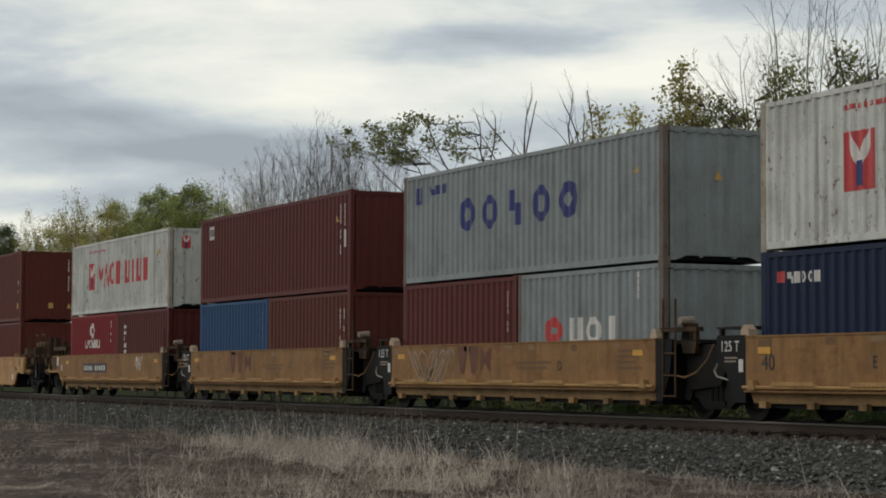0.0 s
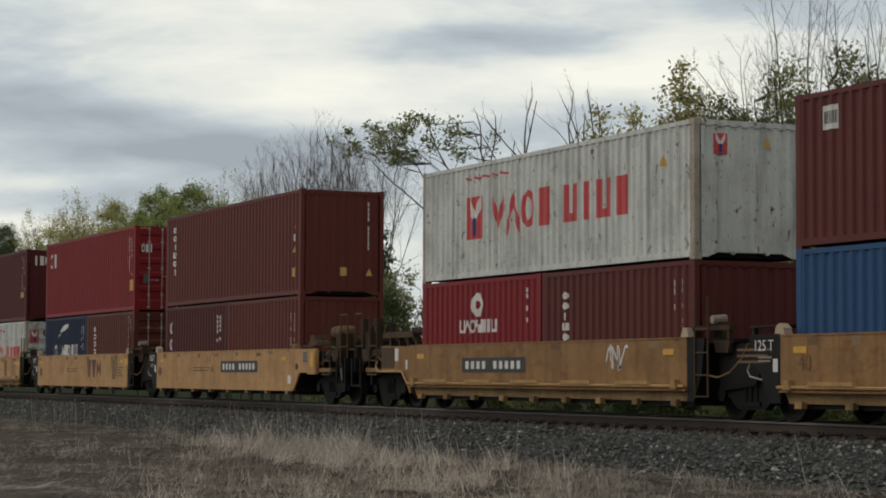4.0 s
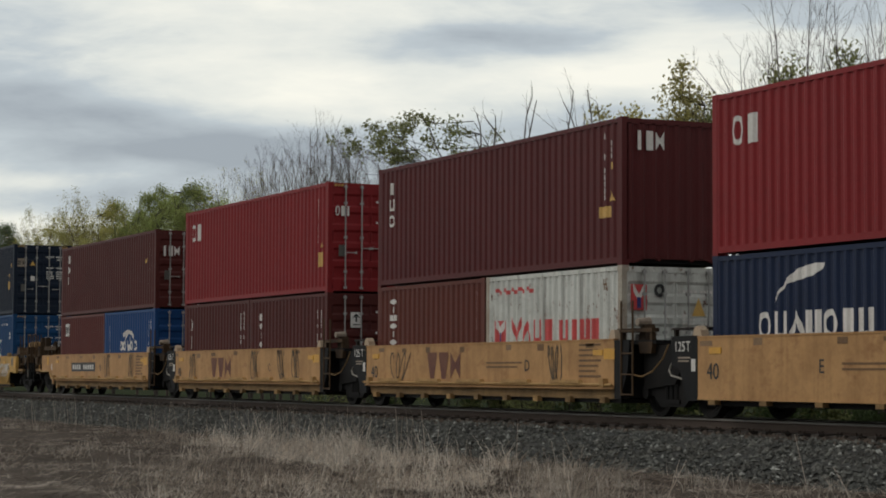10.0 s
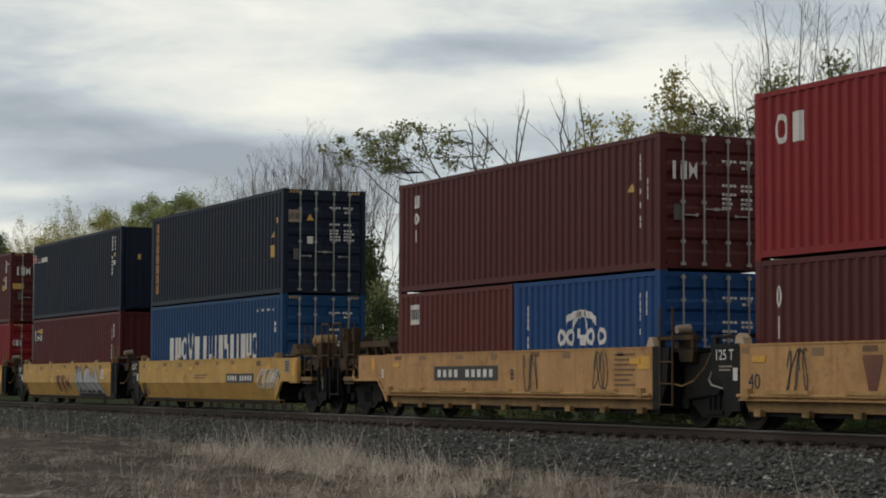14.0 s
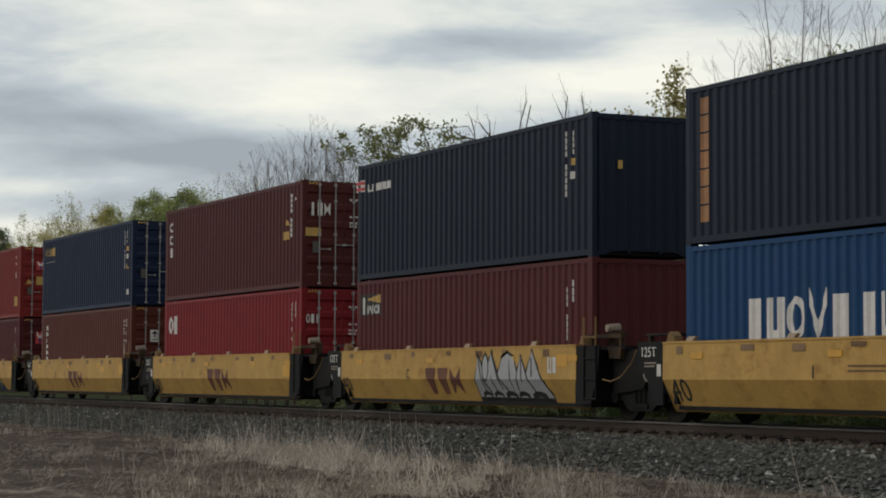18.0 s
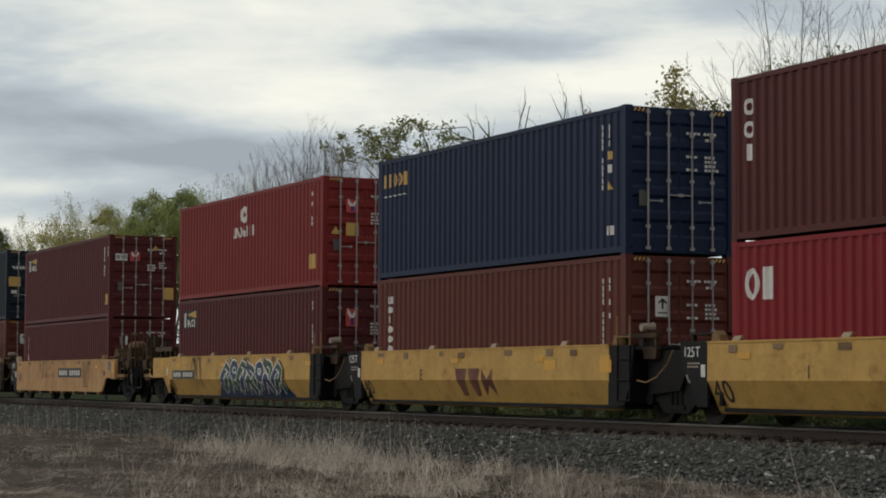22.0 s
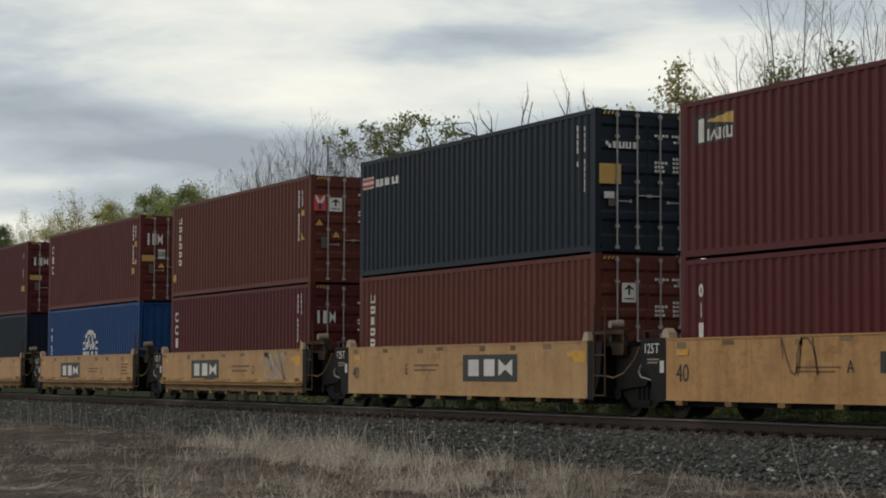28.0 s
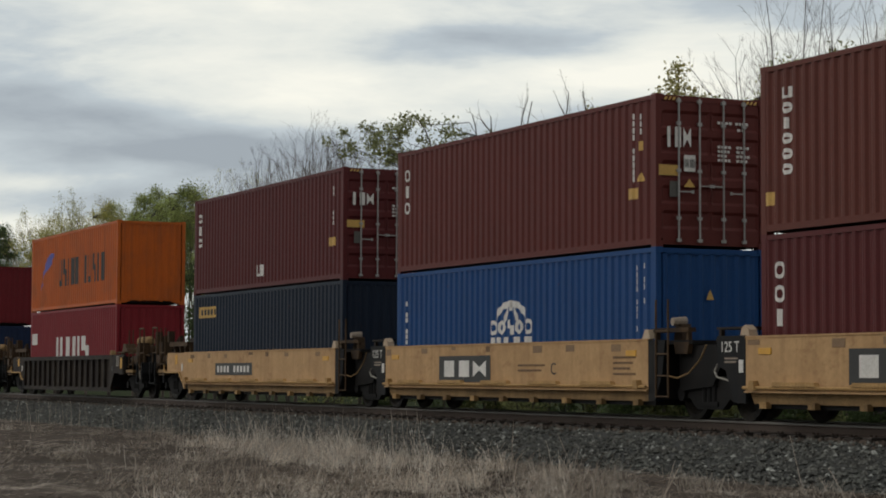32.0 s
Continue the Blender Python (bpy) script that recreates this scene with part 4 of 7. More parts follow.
def marks_p():
    return [
        ('top', 'flag', 'R', -12.04, -11.38, 2.19, 2.47), ('top', 'w:hbh', 'W', -11.24, -9.84, 2.2, 2.38),
        ('top', 'id', 'W', -0.84, -0.77, 1.74, 2.61), ('top', 'id', 'W', -0.53, -0.48, 1.23, 2.58),
        ('topend', 'w:sbhhb', 'W', -0.99, -0.23, 2.11, 2.24), ('topend', 'r', 'Y', -1.12, -0.63, 1.39, 1.79),
        ('topend', 'r', 'W', -1.01, -0.78, 1.1, 1.23), ('low', 'v5', 'W', -11.62, -11.18, 1.14, 2.48),
        ('low', 'id', 'W', -0.77, -0.71, 1.21, 2.43), ('low', 'id', 'W', -0.49, -0.43, 1.66, 2.46),
        ('lowend', 'placard', 'W', -0.61, -0.28, 1.93, 2.32), ('well', 'txt:40', 'K', -12.02, -11.52, 0.72, 1.02), ('well', 'P', 'W', -5.6, -2.93, 0.67, 1.25),
        ('well', 'txt:E', 'K', -8.77, -8.41, 0.82, 1.07), ('well', 's', 'F', -8.25, -6.86, 0.83, 1.05),
        ('well', 'r', 'E', -0.46, 0.06, 1.06, 1.29),
    ]


def marks_q():
    return [
        ('top', 'v6', 'W', -11.64, -11.21, 0.95, 2.52), ('top', 'r', 'Y', -12.1, -11.78, 0.49, 0.72),
        ('top', 'id', 'W', -0.94, -0.87, 1.15, 2.53), ('top', 'id', 'W', -0.66, -0.61, 2.07, 2.51),
        ('top', 'r', 'Y', -0.7, -0.57, 1.83, 1.98), ('top', 't', 'Y', -0.8, -0.55, 1.19, 1.38),
        ('topend', 'logo', 'R', -1.13, -0.77, 1.94, 2.35), ('topend', 'placard', 'W', -0.69, -0.32, 1.93, 2.30),
        ('topend', 't', 'Y', -1.08, -0.86, 1.55, 1.71), ('topend', 't', 'Y', -0.59, -0.38, 1.24, 1.4),
        ('low', 'v3', 'W', -11.86, -11.46, 1.27, 2.48), ('low', 'id', 'W', -0.94, -0.88, 1.34, 2.62),
        ('low', 'id', 'W', -0.67, -0.62, 2.05, 2.64), ('low', 't', 'Y', -0.78, -0.53, 1.21, 1.42),
        ('lowend', 'w:tbx', 'W', -1.07, -0.47, 1.84, 2.18), ('well', 'P', 'W', -9.31, -6.73, 0.66, 1.24),
        ('well', 'txt:D', 'K', -3.85, -3.54, 0.82, 1.07), ('well', 's', 'F', -5.53, -4.06, 0.81, 1.07),
        ('well', 'g', 'S', -3.08, -0.88, 0.65, 1.43), ('well', 'r', 'E', -0.45, -0.05, 1.04, 1.31),
    ]


def marks_r():
    return [
        ('top', 'v3', 'W', -11.82, -11.52, 1.35, 2.51), ('top', 'id', 'W', -0.9, -0.85, 1.26, 2.59),
        ('top', 'id', 'W', -0.62, -0.58, 2.15, 2.56), ('top', 'r', 'Y', -0.65, -0.54, 1.86, 2.04),
        ('top', 't', 'Y', -0.73, -0.45, 1.27, 1.44), ('top', 'r', 'Y', -1.1, -0.67, 0.95, 1.16),
        ('topend', 'w:tbx', 'W', -1.03, -0.43, 1.89, 2.28), ('topend', 'r', 'Y', -1.15, -0.72, 1.35, 1.55),
        ('topend', 'p', 'W', -0.6, -0.35, 1.44, 1.75), ('topend', 't', 'Y', -0.6, -0.36, 1.14, 1.3),
        ('low', 'arc', 'W', -6.91, -5.35, 1.63, 2.07), ('low', 'w:cosco', 'W', -7.19, -5.11, 1.34, 1.66),
        ('low', 'w:hibb', 'W', -7.11, -5.11, 1.09, 1.29), ('low', 'id', 'W', -11.7, -11.63, 1.17, 2.21),
        ('low', 'id', 'W', -0.8, -0.74, 1.28, 2.57), ('low', 'id', 'W', -0.52, -0.47, 1.81, 2.61),
        ('lowend', 't', 'Y', -0.11, 0.06, 1.91, 2.11), ('well', 'P', 'W', -9.22, -6.57, 0.65, 1.23),
        ('well', 'txt:C', 'K', -3.79, -3.5, 0.82, 1.07), ('well', 's', 'F', -5.27, -4.04, 0.82, 1.03),
        ('well', 's', 'F', -1.2, -0.33, 0.75, 1.17),
    ]


def marks_s():
    return [
        ('top', 'v3', 'W', -11.95, -11.45, 1.4, 2.51), ('top', 'id', 'W', -0.71, -0.64, 1.42, 2.44),
        ('top', 'r', 'Y', -1.05, -0.58, 0.91, 1.13), ('top', 'w:hb', 'W', -6.56, -5.95, 0.35, 0.67),
        ('topend', 'w:tbx', 'W', -1.02, -0.36, 1.93, 2.25), ('topend', 'r', 'Y', -1.11, -0.63, 1.35, 1.54),
        ('low', 'p', 'Y', -11.69, -10.08, 2.18, 2.51), ('well', 'p', 'K', -9.34, -6.12, 0.79, 1.14),
    ]


def marks_t():
    return [
        ('top', 'swoosh', 'M', -10.68, -8.83, 0.84, 2.21), ('top', 'w:hsibb_bhsib', 'K', -8.06, -1.6, 0.88, 1.89),
        ('low', 'r', 'W', -11.97, -11.14, 1.62, 2.05), ('low', 'w:hihs', 'W', -8.39, -3.54, 0.96, 1.86),
    ]


MARKS = {0: marks_a(), 1: marks_b(), 2: marks_c(), 3: marks_d(), 4: marks_e(), 5: marks_f(), 6: marks_g(), 7: marks_h(), 8: marks_i(), 9: marks_j(), 10: marks_k(), 11: marks_l(), 12: marks_m(), 13: marks_n(), 14: marks_o(), 15: marks_p(), 16: marks_q(), 17: marks_r(), 18: marks_s(), 19: marks_t()}


INKS = {"W": WHITE, "Y": YELLOW, "K": INK, "R": REDMARK, "B": BLUEMARK, "F": FAINT, "X": TTXRED, "L": PALE, "S": SILVER, "M": MIDBLUE, "O": BOX["orange"], "T": TEAL, "N": STRIP, "U": SMUDGE, "E": REFLECT}


def rect(x0, x1, z0, z1):
    return [(x0, x1, z0, z1, z0, z1)]


def ring(x0, x1, z0, z1, w=.28):
    """An oval ring as slim upright strips."""
    out, n = [], 14
    cx, cz, a, b = (x0 + x1) / 2, (z0 + z1) / 2, (x1 - x0) / 2, (z1 - z0) / 2
    t = w * 2 * a
    ai, bi = a - t, b - t

    def half(x, p, q):
        return q * math.sqrt(max(0, 1 - (x / p) ** 2)) if p > 0 and abs(x) < p else 0.0

    xs = sorted({a * math.cos(math.pi * i / n) for i in range(n + 1)} | {-ai, ai})
    for u, v in zip(xs, xs[1:]):
        ou, ov, iu, iv = half(u, a, b), half(v, a, b), half(u, ai, bi), half(v, ai, bi)
        if iu == iv == 0:
            out.append((cx + u, cx + v, cz - ou, cz + ou, cz - ov, cz + ov))
        else:
            out += [(cx + u, cx + v, cz + iu, cz + ou, cz + iv, cz + ov), (cx + u, cx + v, cz - ou, cz - iu, cz - ov, cz - iv)]
    return out


def stroke(x0, z0, x1, z1, w):
    """A straight brush stroke of upright width w."""
    if x1 < x0:
        x0, z0, x1, z1 = x1, z1, x0, z0
    if x1 - x0 < w:
        return rect((x0 + x1 - w) / 2, (x0 + x1 + w) / 2, min(z0, z1), max(z0, z1))
    h = w * math.hypot(x1 - x0, z1 - z0) / (x1 - x0) / 2
    return [(x0, x1, z0 - h, z0 + h, z1 - h, z1 + h)]


def ribbon(path, wide):
    """A bent band of flat pieces along the path, cut square at its bends."""
    pts = []
    for (xa, za), (xb, zb) in zip(path, path[1:]):
        pts += [(xa + (xb - xa) * u / 4, za + (zb - za) * u / 4) for u in range(4)]
    pts.append(path[-1])
    for _ in range(2):
        pts = [pts[0]] + [((p[0] + 2 * q[0] + r[0]) / 4, (p[1] + 2 * q[1] + r[1]) / 4) for p, q, r in zip(pts, pts[1:], pts[2:])] + [pts[-1]]
    sides = []
    for i, (x, z) in enumerate(pts):
        p, q = pts[max(0, i - 1)], pts[min(len(pts) - 1, i + 1)]
        dx, dz = q[0] - p[0], q[1] - p[1]
        s = wide / 2 / max(1e-6, math.hypot(dx, dz))
        sides.append(((x + dz * s, z - dx * s), (x - dz * s, z + dx * s)))
    return [[sides[i][0], sides[i + 1][0], sides[i + 1][1], sides[i][1]] for i in range(len(pts) - 1)]


def shape_row(pattern, x0, x1, z0, z1):
    """A row of plain shapes in place of a trade name: rings, uprights, bars and blocks."""
    out, n = [], len(pattern)
    step = (x1 - x0) / n
    for i, c in enumerate(pattern):
        a, b = x0 + step * (i + .08), x0 + step * (i + .92)
        w, h = b - a, z1 - z0
        if c == "_":
            continue
        if c in "oc":
            out += ring(a, b, z0, z1, .24)
        elif c in "it":
            out += rect(a + w * .3, b - w * .3, z0, z1)
        elif c == "v":
            out += [(a, a + w * .3, z1 - h * .12, z1, z0, z1), (a + w * .3, b - w * .3, z0, z1, z0, z1), (b - w * .3, b, z0, z1, z1 - h * .12, z1)]
        elif c in "hn":
            out += rect(a, a + w * .34, z0, z1) + rect(a + w * .34, b - w * .34, z0, z0 + h * .22) + rect(b - w * .34, b, z0, z1)
        elif c == "s":
            out += rect(a, a + w * .5, z0 + h * .42, z1) + rect(a + w * .5, b, z0, z0 + h * .62)
        elif c == "y":
            m = (a + b) / 2
            out += stroke(a, z1 - h * .04, m, z0 + h * .2, w * .26) + stroke(m, z0 + h * .2, b, z1 - h * .04, w * .26)
        elif c == "a":
            m = (a + b) / 2
            out += stroke(a, z0 + h * .04, m, z1 - h * .2, w * .26) + stroke(m, z1 - h * .2, b, z0 + h * .04, w * .26)
        elif c == "x":
            m, k = (a + b) / 2, (z0 + z1) / 2
            out += [(a, m, z0, z1, k - h * .1, k + h * .1), (m, b, k - h * .1, k + h * .1, z0, z1)]
        else:
            out += rect(a + w * .1, b - w * .1, z0, z1)
    return out


def scribble(x0, x1, z0, z1, seed, loops=7, w=.03):
    """A tangle of sprayed strokes inside a box."""
    rng = random.Random(seed)
    out, p, q = [], rng.uniform(1.2, 2.4), rng.uniform(0, 6)
    turns = loops * 1.1
    last = None
    for i in range(loops * 9 + 1):
        u = i / (loops * 9)
        x = x0 + (x1 - x0) * (.12 + .76 * u + .14 * math.sin(6.283 * turns * u * .5 * p + q))
        z = z0 + (z1 - z0) * (.5 + .46 * math.sin(6.283 * turns * u + .6 * math.sin(9 * u + q)))
        if last:
            out += stroke(*last, x, z, w)
        last = (x, z)
    return out


def pieces(kind, x0, x1, z0, z1, ink, seed):
    """Layers of one mark: (part name, material, strips)."""
    w, h = x1 - x0, z1 - z0
    if kind == "r":
        return [("label", ink, rect(x0, x1, z0, z1))]
    if kind == "o":
        return [("emblem", ink, ring(x0, x1, z0, z1))]
    if kind == "t":
        m = (x0 + x1) / 2
        return [("warning_triangle", ink, [(x0, m, z0, z0 + .01, z0, z1), (m, x1, z0, z1, z0, z0 + .01)])]
    if kind == "id":
        n, out, rng = max(3, int(h / .125)), [], random.Random(seed)
        for i in range(n):
            a, b = z1 - h * (i + .86) / n, z1 - h * i / n
            if i in (4, 11) or rng.random() < .08:
                continue
            cut = rng.uniform(0, .3)
            out += rect(x0 + w * .12, x1 - w * .12, a + (b - a) * cut * .5, b)
        return [("number_marking", ink, out)]
    if kind == "id2":
        return [("label_strip", ink, sum([rect(x0, x1, z1 - h * (i + .9) / 7, z1 - h * i / 7) for i in range(7)], []))]
    if kind[0] == "v":
        n = int(kind[1:])
        return [("brand_mark", ink, shape_row("cocihoi"[(i + seed) % 7], x0 + w * .08, x1 - w * .08, z1 - h * (i + .88) / n, z1 - h * (i + .16) / n)) for i in range(n)]
    if kind[:2] == "w:":
        k = len(kind) - 2
        return [("brand_mark", ink, shape_row(c, x0 + w * i / k, x0 + w * (i + 1) / k, z0, z1)) for i, c in enumerate(kind[2:])]
    if kind == "logo":
        return [("emblem_ground", ink, rect(x0, x1, z0, z1)), ("emblem", WHITE, stroke(x0 + w * .15, z1 - h * .1, x0 + w * .5, z0 + h * .45, w * .22) + stroke(x0 + w * .5, z0 + h * .45, x1 - w * .15, z1 - h * .1, w * .22)),
                ("emblem_core", BLUEMARK, rect(x0 + w * .38, x1 - w * .38, z0 + h * .08, z0 + h * .5))]
    if kind == "p":
        dark, pale = (INK, WHITE if ink is INK else ink)
        return [("panel", dark if ink is INK else ink, rect(x0, x1, z0, z1)), *[("panel_bar", pale if ink is INK else INK, rect(x0 + w * (.06 + .09 * i), x0 + w * (.112 + .09 * i), z0 + h * .24, z1 - h * .24)) for i in range(10) if i != 4]]
    if kind == "P":
        return [("panel", INK, rect(x0, x1, z0, z1)), ("panel_shape", ink, shape_row("bbx", x0 + w * .06, x1 - w * .06, z0 + h * .2, z1 - h * .18))]
    if kind == "s":
        n = max(2, int(h / .09))
        return [("stencil_marking", ink, sum([rect(x0, x1 - w * .12 * ((i * 7) % 3), z1 - h * (i + .40) / n, z1 - h * i / n) for i in range(n)], []))]
    if kind == "g":
        return [("sprayed_scrawl", TAGINK if ink is INK else ink, scribble(x0, x1, z0, z1, seed, 3 if w < 1.6 else 7, .042))]
    if kind == "placard":
        m = (x0 + x1) / 2
        return [("placard", ink, rect(x0, x1, z0, z1)), ("placard_emblem", INK, [(x0 + w * .2, m, z0 + h * .62, z0 + h * .7, z0 + h * .74, z0 + h * .92), (m, x1 - w * .2, z0 + h * .74, z0 + h * .92, z0 + h * .62, z0 + h * .7)] + rect(m - w * .07, m + w * .07, z0 + h * .38, z0 + h * .76)),
                ("placard_line", INK, rect(x0 + w * .18, x1 - w * .18, z0 + h * .16, z0 + h * .22))]
    if kind == "swoosh":
        body = [(.18, .34, .40, .50, .48, .74), (.34, .52, .48, .74, .54, .90), (.52, .80, .54, .90, .66, 1.0), (.80, 1.0, .66, 1.0, .90, .98)]
        return [("emblem", ink, [(x0 + w * a, x0 + w * b, z0 + h * p, z0 + h * q, z0 + h * r, z0 + h * t) for a, b, p, q, r, t in body]), ("emblem_tail", ink, stroke(x0, z0, x0 + w * .24, z0 + h * .5, .05))]
    if kind == "arc":
        return [("emblem", ink, [q for q in ring(x0, x1, z0 - h, z1, .09) if min(q[2], q[4]) > z0 - .02] + stroke(x0 + w * .3, z0, x0 + w * .42, z1 - h * .2, w * .06) + stroke(x1 - w * .42, z1 - h * .2, x1 - w * .3, z0, w * .06) + rect(x0 + w * .47, x0 + w * .53, z0 + h * .5, z1 - h * .1))]
    if kind == "flag":
        return [("emblem", WHITE, rect(x0, x1, z0, z1)), ("emblem_stripes", ink, rect(x0, x1, z0 + h * .12, z0 + h * .38) + rect(x0, x1, z0 + h * .62, z0 + h * .88))]
    if kind == "beacon":
        return [("emblem_ground", INK, rect(x0, x1, z0, z1)), ("emblem_beam", ink, [(x0 + w * .3, x1 - w * .03, z0 + h * .74, z0 + h * .78, z0 + h * .56, z0 + h * .96)]),
                ("emblem", WHITE, rect(x0 + w * .07, x0 + w * .24, z0 + h * .06, z0 + h * .86) + shape_row("bahon", x0 + w * .28, x1 - w * .05, z0 + h * .08, z0 + h * .48))]
    if kind == "silver":
        # a run of pointed and rounded tops over a scalloped black foot
        tops = [(0, .35), (.05, .92), (.10, .70), (.155, .94), (.20, .74), (.245, .97), (.33, .52), (.39, .84), (.47, .94), (.55, .84), (.60, .55), (.65, .88), (.72, .52), (.80, .97), (.88, .60), (.95, .34), (1, .14)]
        body = [(x0 + w * a, x0 + w * b, z0 + h * .12, z0 + h * p, z0 + h * .12, z0 + h * q) for (a, p), (b, q) in zip(tops, tops[1:])]
        rim = [(x0 + w * a - .04, x0 + w * b + .04, z0, z0 + h * p + .07, z0, z0 + h * q + .07) for (a, p), (b, q) in zip(tops, tops[1:])]
        lines = ring(x0 + w * .105, x0 + w * .205, z0 + h * .42, z0 + h * .95, .12)
        for a, p, b, q in ((.05, .9, .12, .2), (.245, .95, .36, .3), (.11, .5, .19, .16), (.235, .5, .28, .15), (.33, .55, .44, .2), (.49, .75, .51, .3), (.655, .85, .66, .4), (.72, .55, .80, .2), (.795, .85, .795, .5), (.60, .6, .57, .2)):
            lines += stroke(x0 + w * a, z0 + h * p, x0 + w * b, z0 + h * q, .05)
        foot = sum([ring(x0 + w * a, x0 + w * b, z0 - h * .12, z0 + h * .24, .14) for a, b in ((.02, .2), (.18, .36), (.34, .56), (.52, .72), (.70, .96))], [])
        return [("sprayed_rim", INK, rim), ("sprayed_figure", ink, body), ("sprayed_stroke", INK, lines + [f for f in foot if min(f[2], f[4]) > z0 - .02])]
    if kind == "wild":
        # interlocking slanted bands in two colours, each with a pale rim, on a dark foot
        rng, out = random.Random(9), [("sprayed_shadow", TEAL, [(x0, x0 + .5, z0 + .02, z0 + .12, z0 + .02, z0 + .42), (x0 + .5, x1 - .5, z0 + .02, z0 + .42, z0 + .02, z0 + .42), (x1 - .5, x1, z0 + .02, z0 + .42, z0 + .02, z0 + .12)])]
        lo, hi, n = z0 + .14, z1 - .14, 7
        for i in range(n):
            m, k = x0 + w * (.10 + .82 * (i + .5) / n), w / n
            top, low = hi - rng.uniform(0, .10) * h, lo + rng.uniform(0, .12) * h
            forms = [[(m + .30 * k, top), (m - .28 * k, top - .30 * h), (m - .42 * k, low + .22 * h), (m - .10 * k, low)],
                     [(m - .20 * k, low + .05 * h), (m + .18 * k, low + .42 * h), (m + .50 * k, low)],
                     [(m + .02 * k, top - .05 * h), (m + .46 * k, top - .16 * h), (m + .20 * k, top - .42 * h)]]
            if i % 3 == 1:
                forms[2] = [(m + .10 * k + .30 * k * math.cos(u * .8), top - .2 * h + .17 * h * math.sin(u * .8)) for u in range(9)]
            if i % 2:
                forms = [[(2 * m - px, pz) for px, pz in f] for f in forms[:2]] + [forms[2]]
            for f, (path, wide) in enumerate(zip(forms, (.25, .21, .17))):
                out += [("sprayed_outline", WHITE, ribbon(path, wide + .085)), ("sprayed_body", ink if (i + f) % 3 == 0 else LIME, ribbon(path, wide))]
        return out
    return []


SMALL = ("number_marking", "label_strip", "stencil_marking", "sprayed_scrawl", "emblem_stripes", "panel_shape", "sprayed_body", "sprayed_shadow", "sprayed_outline", "sprayed_fill", "sprayed_stroke")


def clip(face, zt, up):
    """The part of a flat face of (x, z) above (up = 1) or below (up = -1) the height zt."""
    out = []
    for (xa, za), (xb, zb) in zip(face, face[1:] + face[:1]):
        if (za - zt) * up >= 0:
            out.append((xa, za))
        if (za - zt) * (zb - zt) < 0:
            out.append((xa + (xb - xa) * (zt - za) / (zb - za), zt))
    return out


def lay_marks(root, marks, folds, y0, z_shift=0.0, tilt=None):
    """Builds marks onto a wall that faces -y. folds: its corrugation; tilt: a sloping lower part of the wall."""
    for k, (kind, ink, x0, x1, z0, z1) in enumerate(marks):
        seed = int(abs(x0) * 100 + z0 * 10) + k
        if kind[:4] == "txt:":
            text = writing(kind[4:], z1 - z0)
            y = y0 - .006
            low = tilt and z0 < tilt[0] - .1
            if low:
                y += (tilt[0] - z0) * tilt[1]
            ob = part("lettering", text, INKS[ink], root, "painted stencil lettering", loc=(x0, y, z0))
            if low:
                ob.rotation_euler = (math.atan(tilt[1]), 0, 0)
            continue
        for layer, (name, material, strips) in enumerate(pieces(kind, x0, x1, z0, z1, INKS[ink], seed)):
            sh = Shape()
            off = .004 + .0012 * layer if name[:7] == "sprayed" else .004 + .003 * (0 if name == "brand_mark" else min(layer, 1) if name == "panel_bar" else layer)
            for strip in strips:
                if len(strip) == 4:
                    face = [(x, min(1.43, max(.36, z))) for x, z in strip]
                    zt, run = tilt[:2] if tilt else (-9, 0)
                    for up in (1, -1):
                        cut = clip(face, zt, up)
                        if len(cut) > 2:
                            sh.add([(x, y0 - off + max(0, zt - z) * run, z) for x, z in cut], [tuple(range(len(cut)))])
                    continue
                a, b, la, ha, lb, hb = strip
                if b - a < 1e-5:
                    continue
                cuts = [a] + [p for p, _ in folds if a + .002 < p < b - .002] + [b]
                for u, v in zip(cuts, cuts[1:]):
                    s, t = (u - a) / (b - a), (v - a) / (b - a)
                    yu, yv = y0 + depth_at(folds, u) - off, y0 + depth_at(folds, v) - off
                    q = (la + (lb - la) * s, ha + (hb - ha) * s, la + (lb - la) * t, ha + (hb - ha) * t)
                    if not tilt:
                        sh.add([(u, yu, q[0]), (v, yv, q[2]), (v, yv, q[3]), (u, yu, q[1])], [(0, 1, 2, 3)])
                        continue
                    zt, run, lo = tilt
                    fy = lambda z: y0 - off + (zt - z) * run if z < zt else y0 - off
                    for up in (1, -1):
                        face = clip([(u, q[0]), (v, q[2]), (v, q[3]), (u, q[1])], zt, up)
                        if len(face) > 2:
                            sh.add([(x, fy(z), z) for x, z in face], [tuple(range(len(face)))])
            if sh.v:
                ob = part(name, sh, material, root)
                if name in SMALL:
                    tagged(ob, kind="stuff")


def side_marks(unit, where):
    picked = [m[1:] for m in MARKS.get(unit, ()) if m[0] == where]

    def put(root, L, H):
        lay_marks(root, picked, fold(-L + .15, -.15), -1.21)
    return put


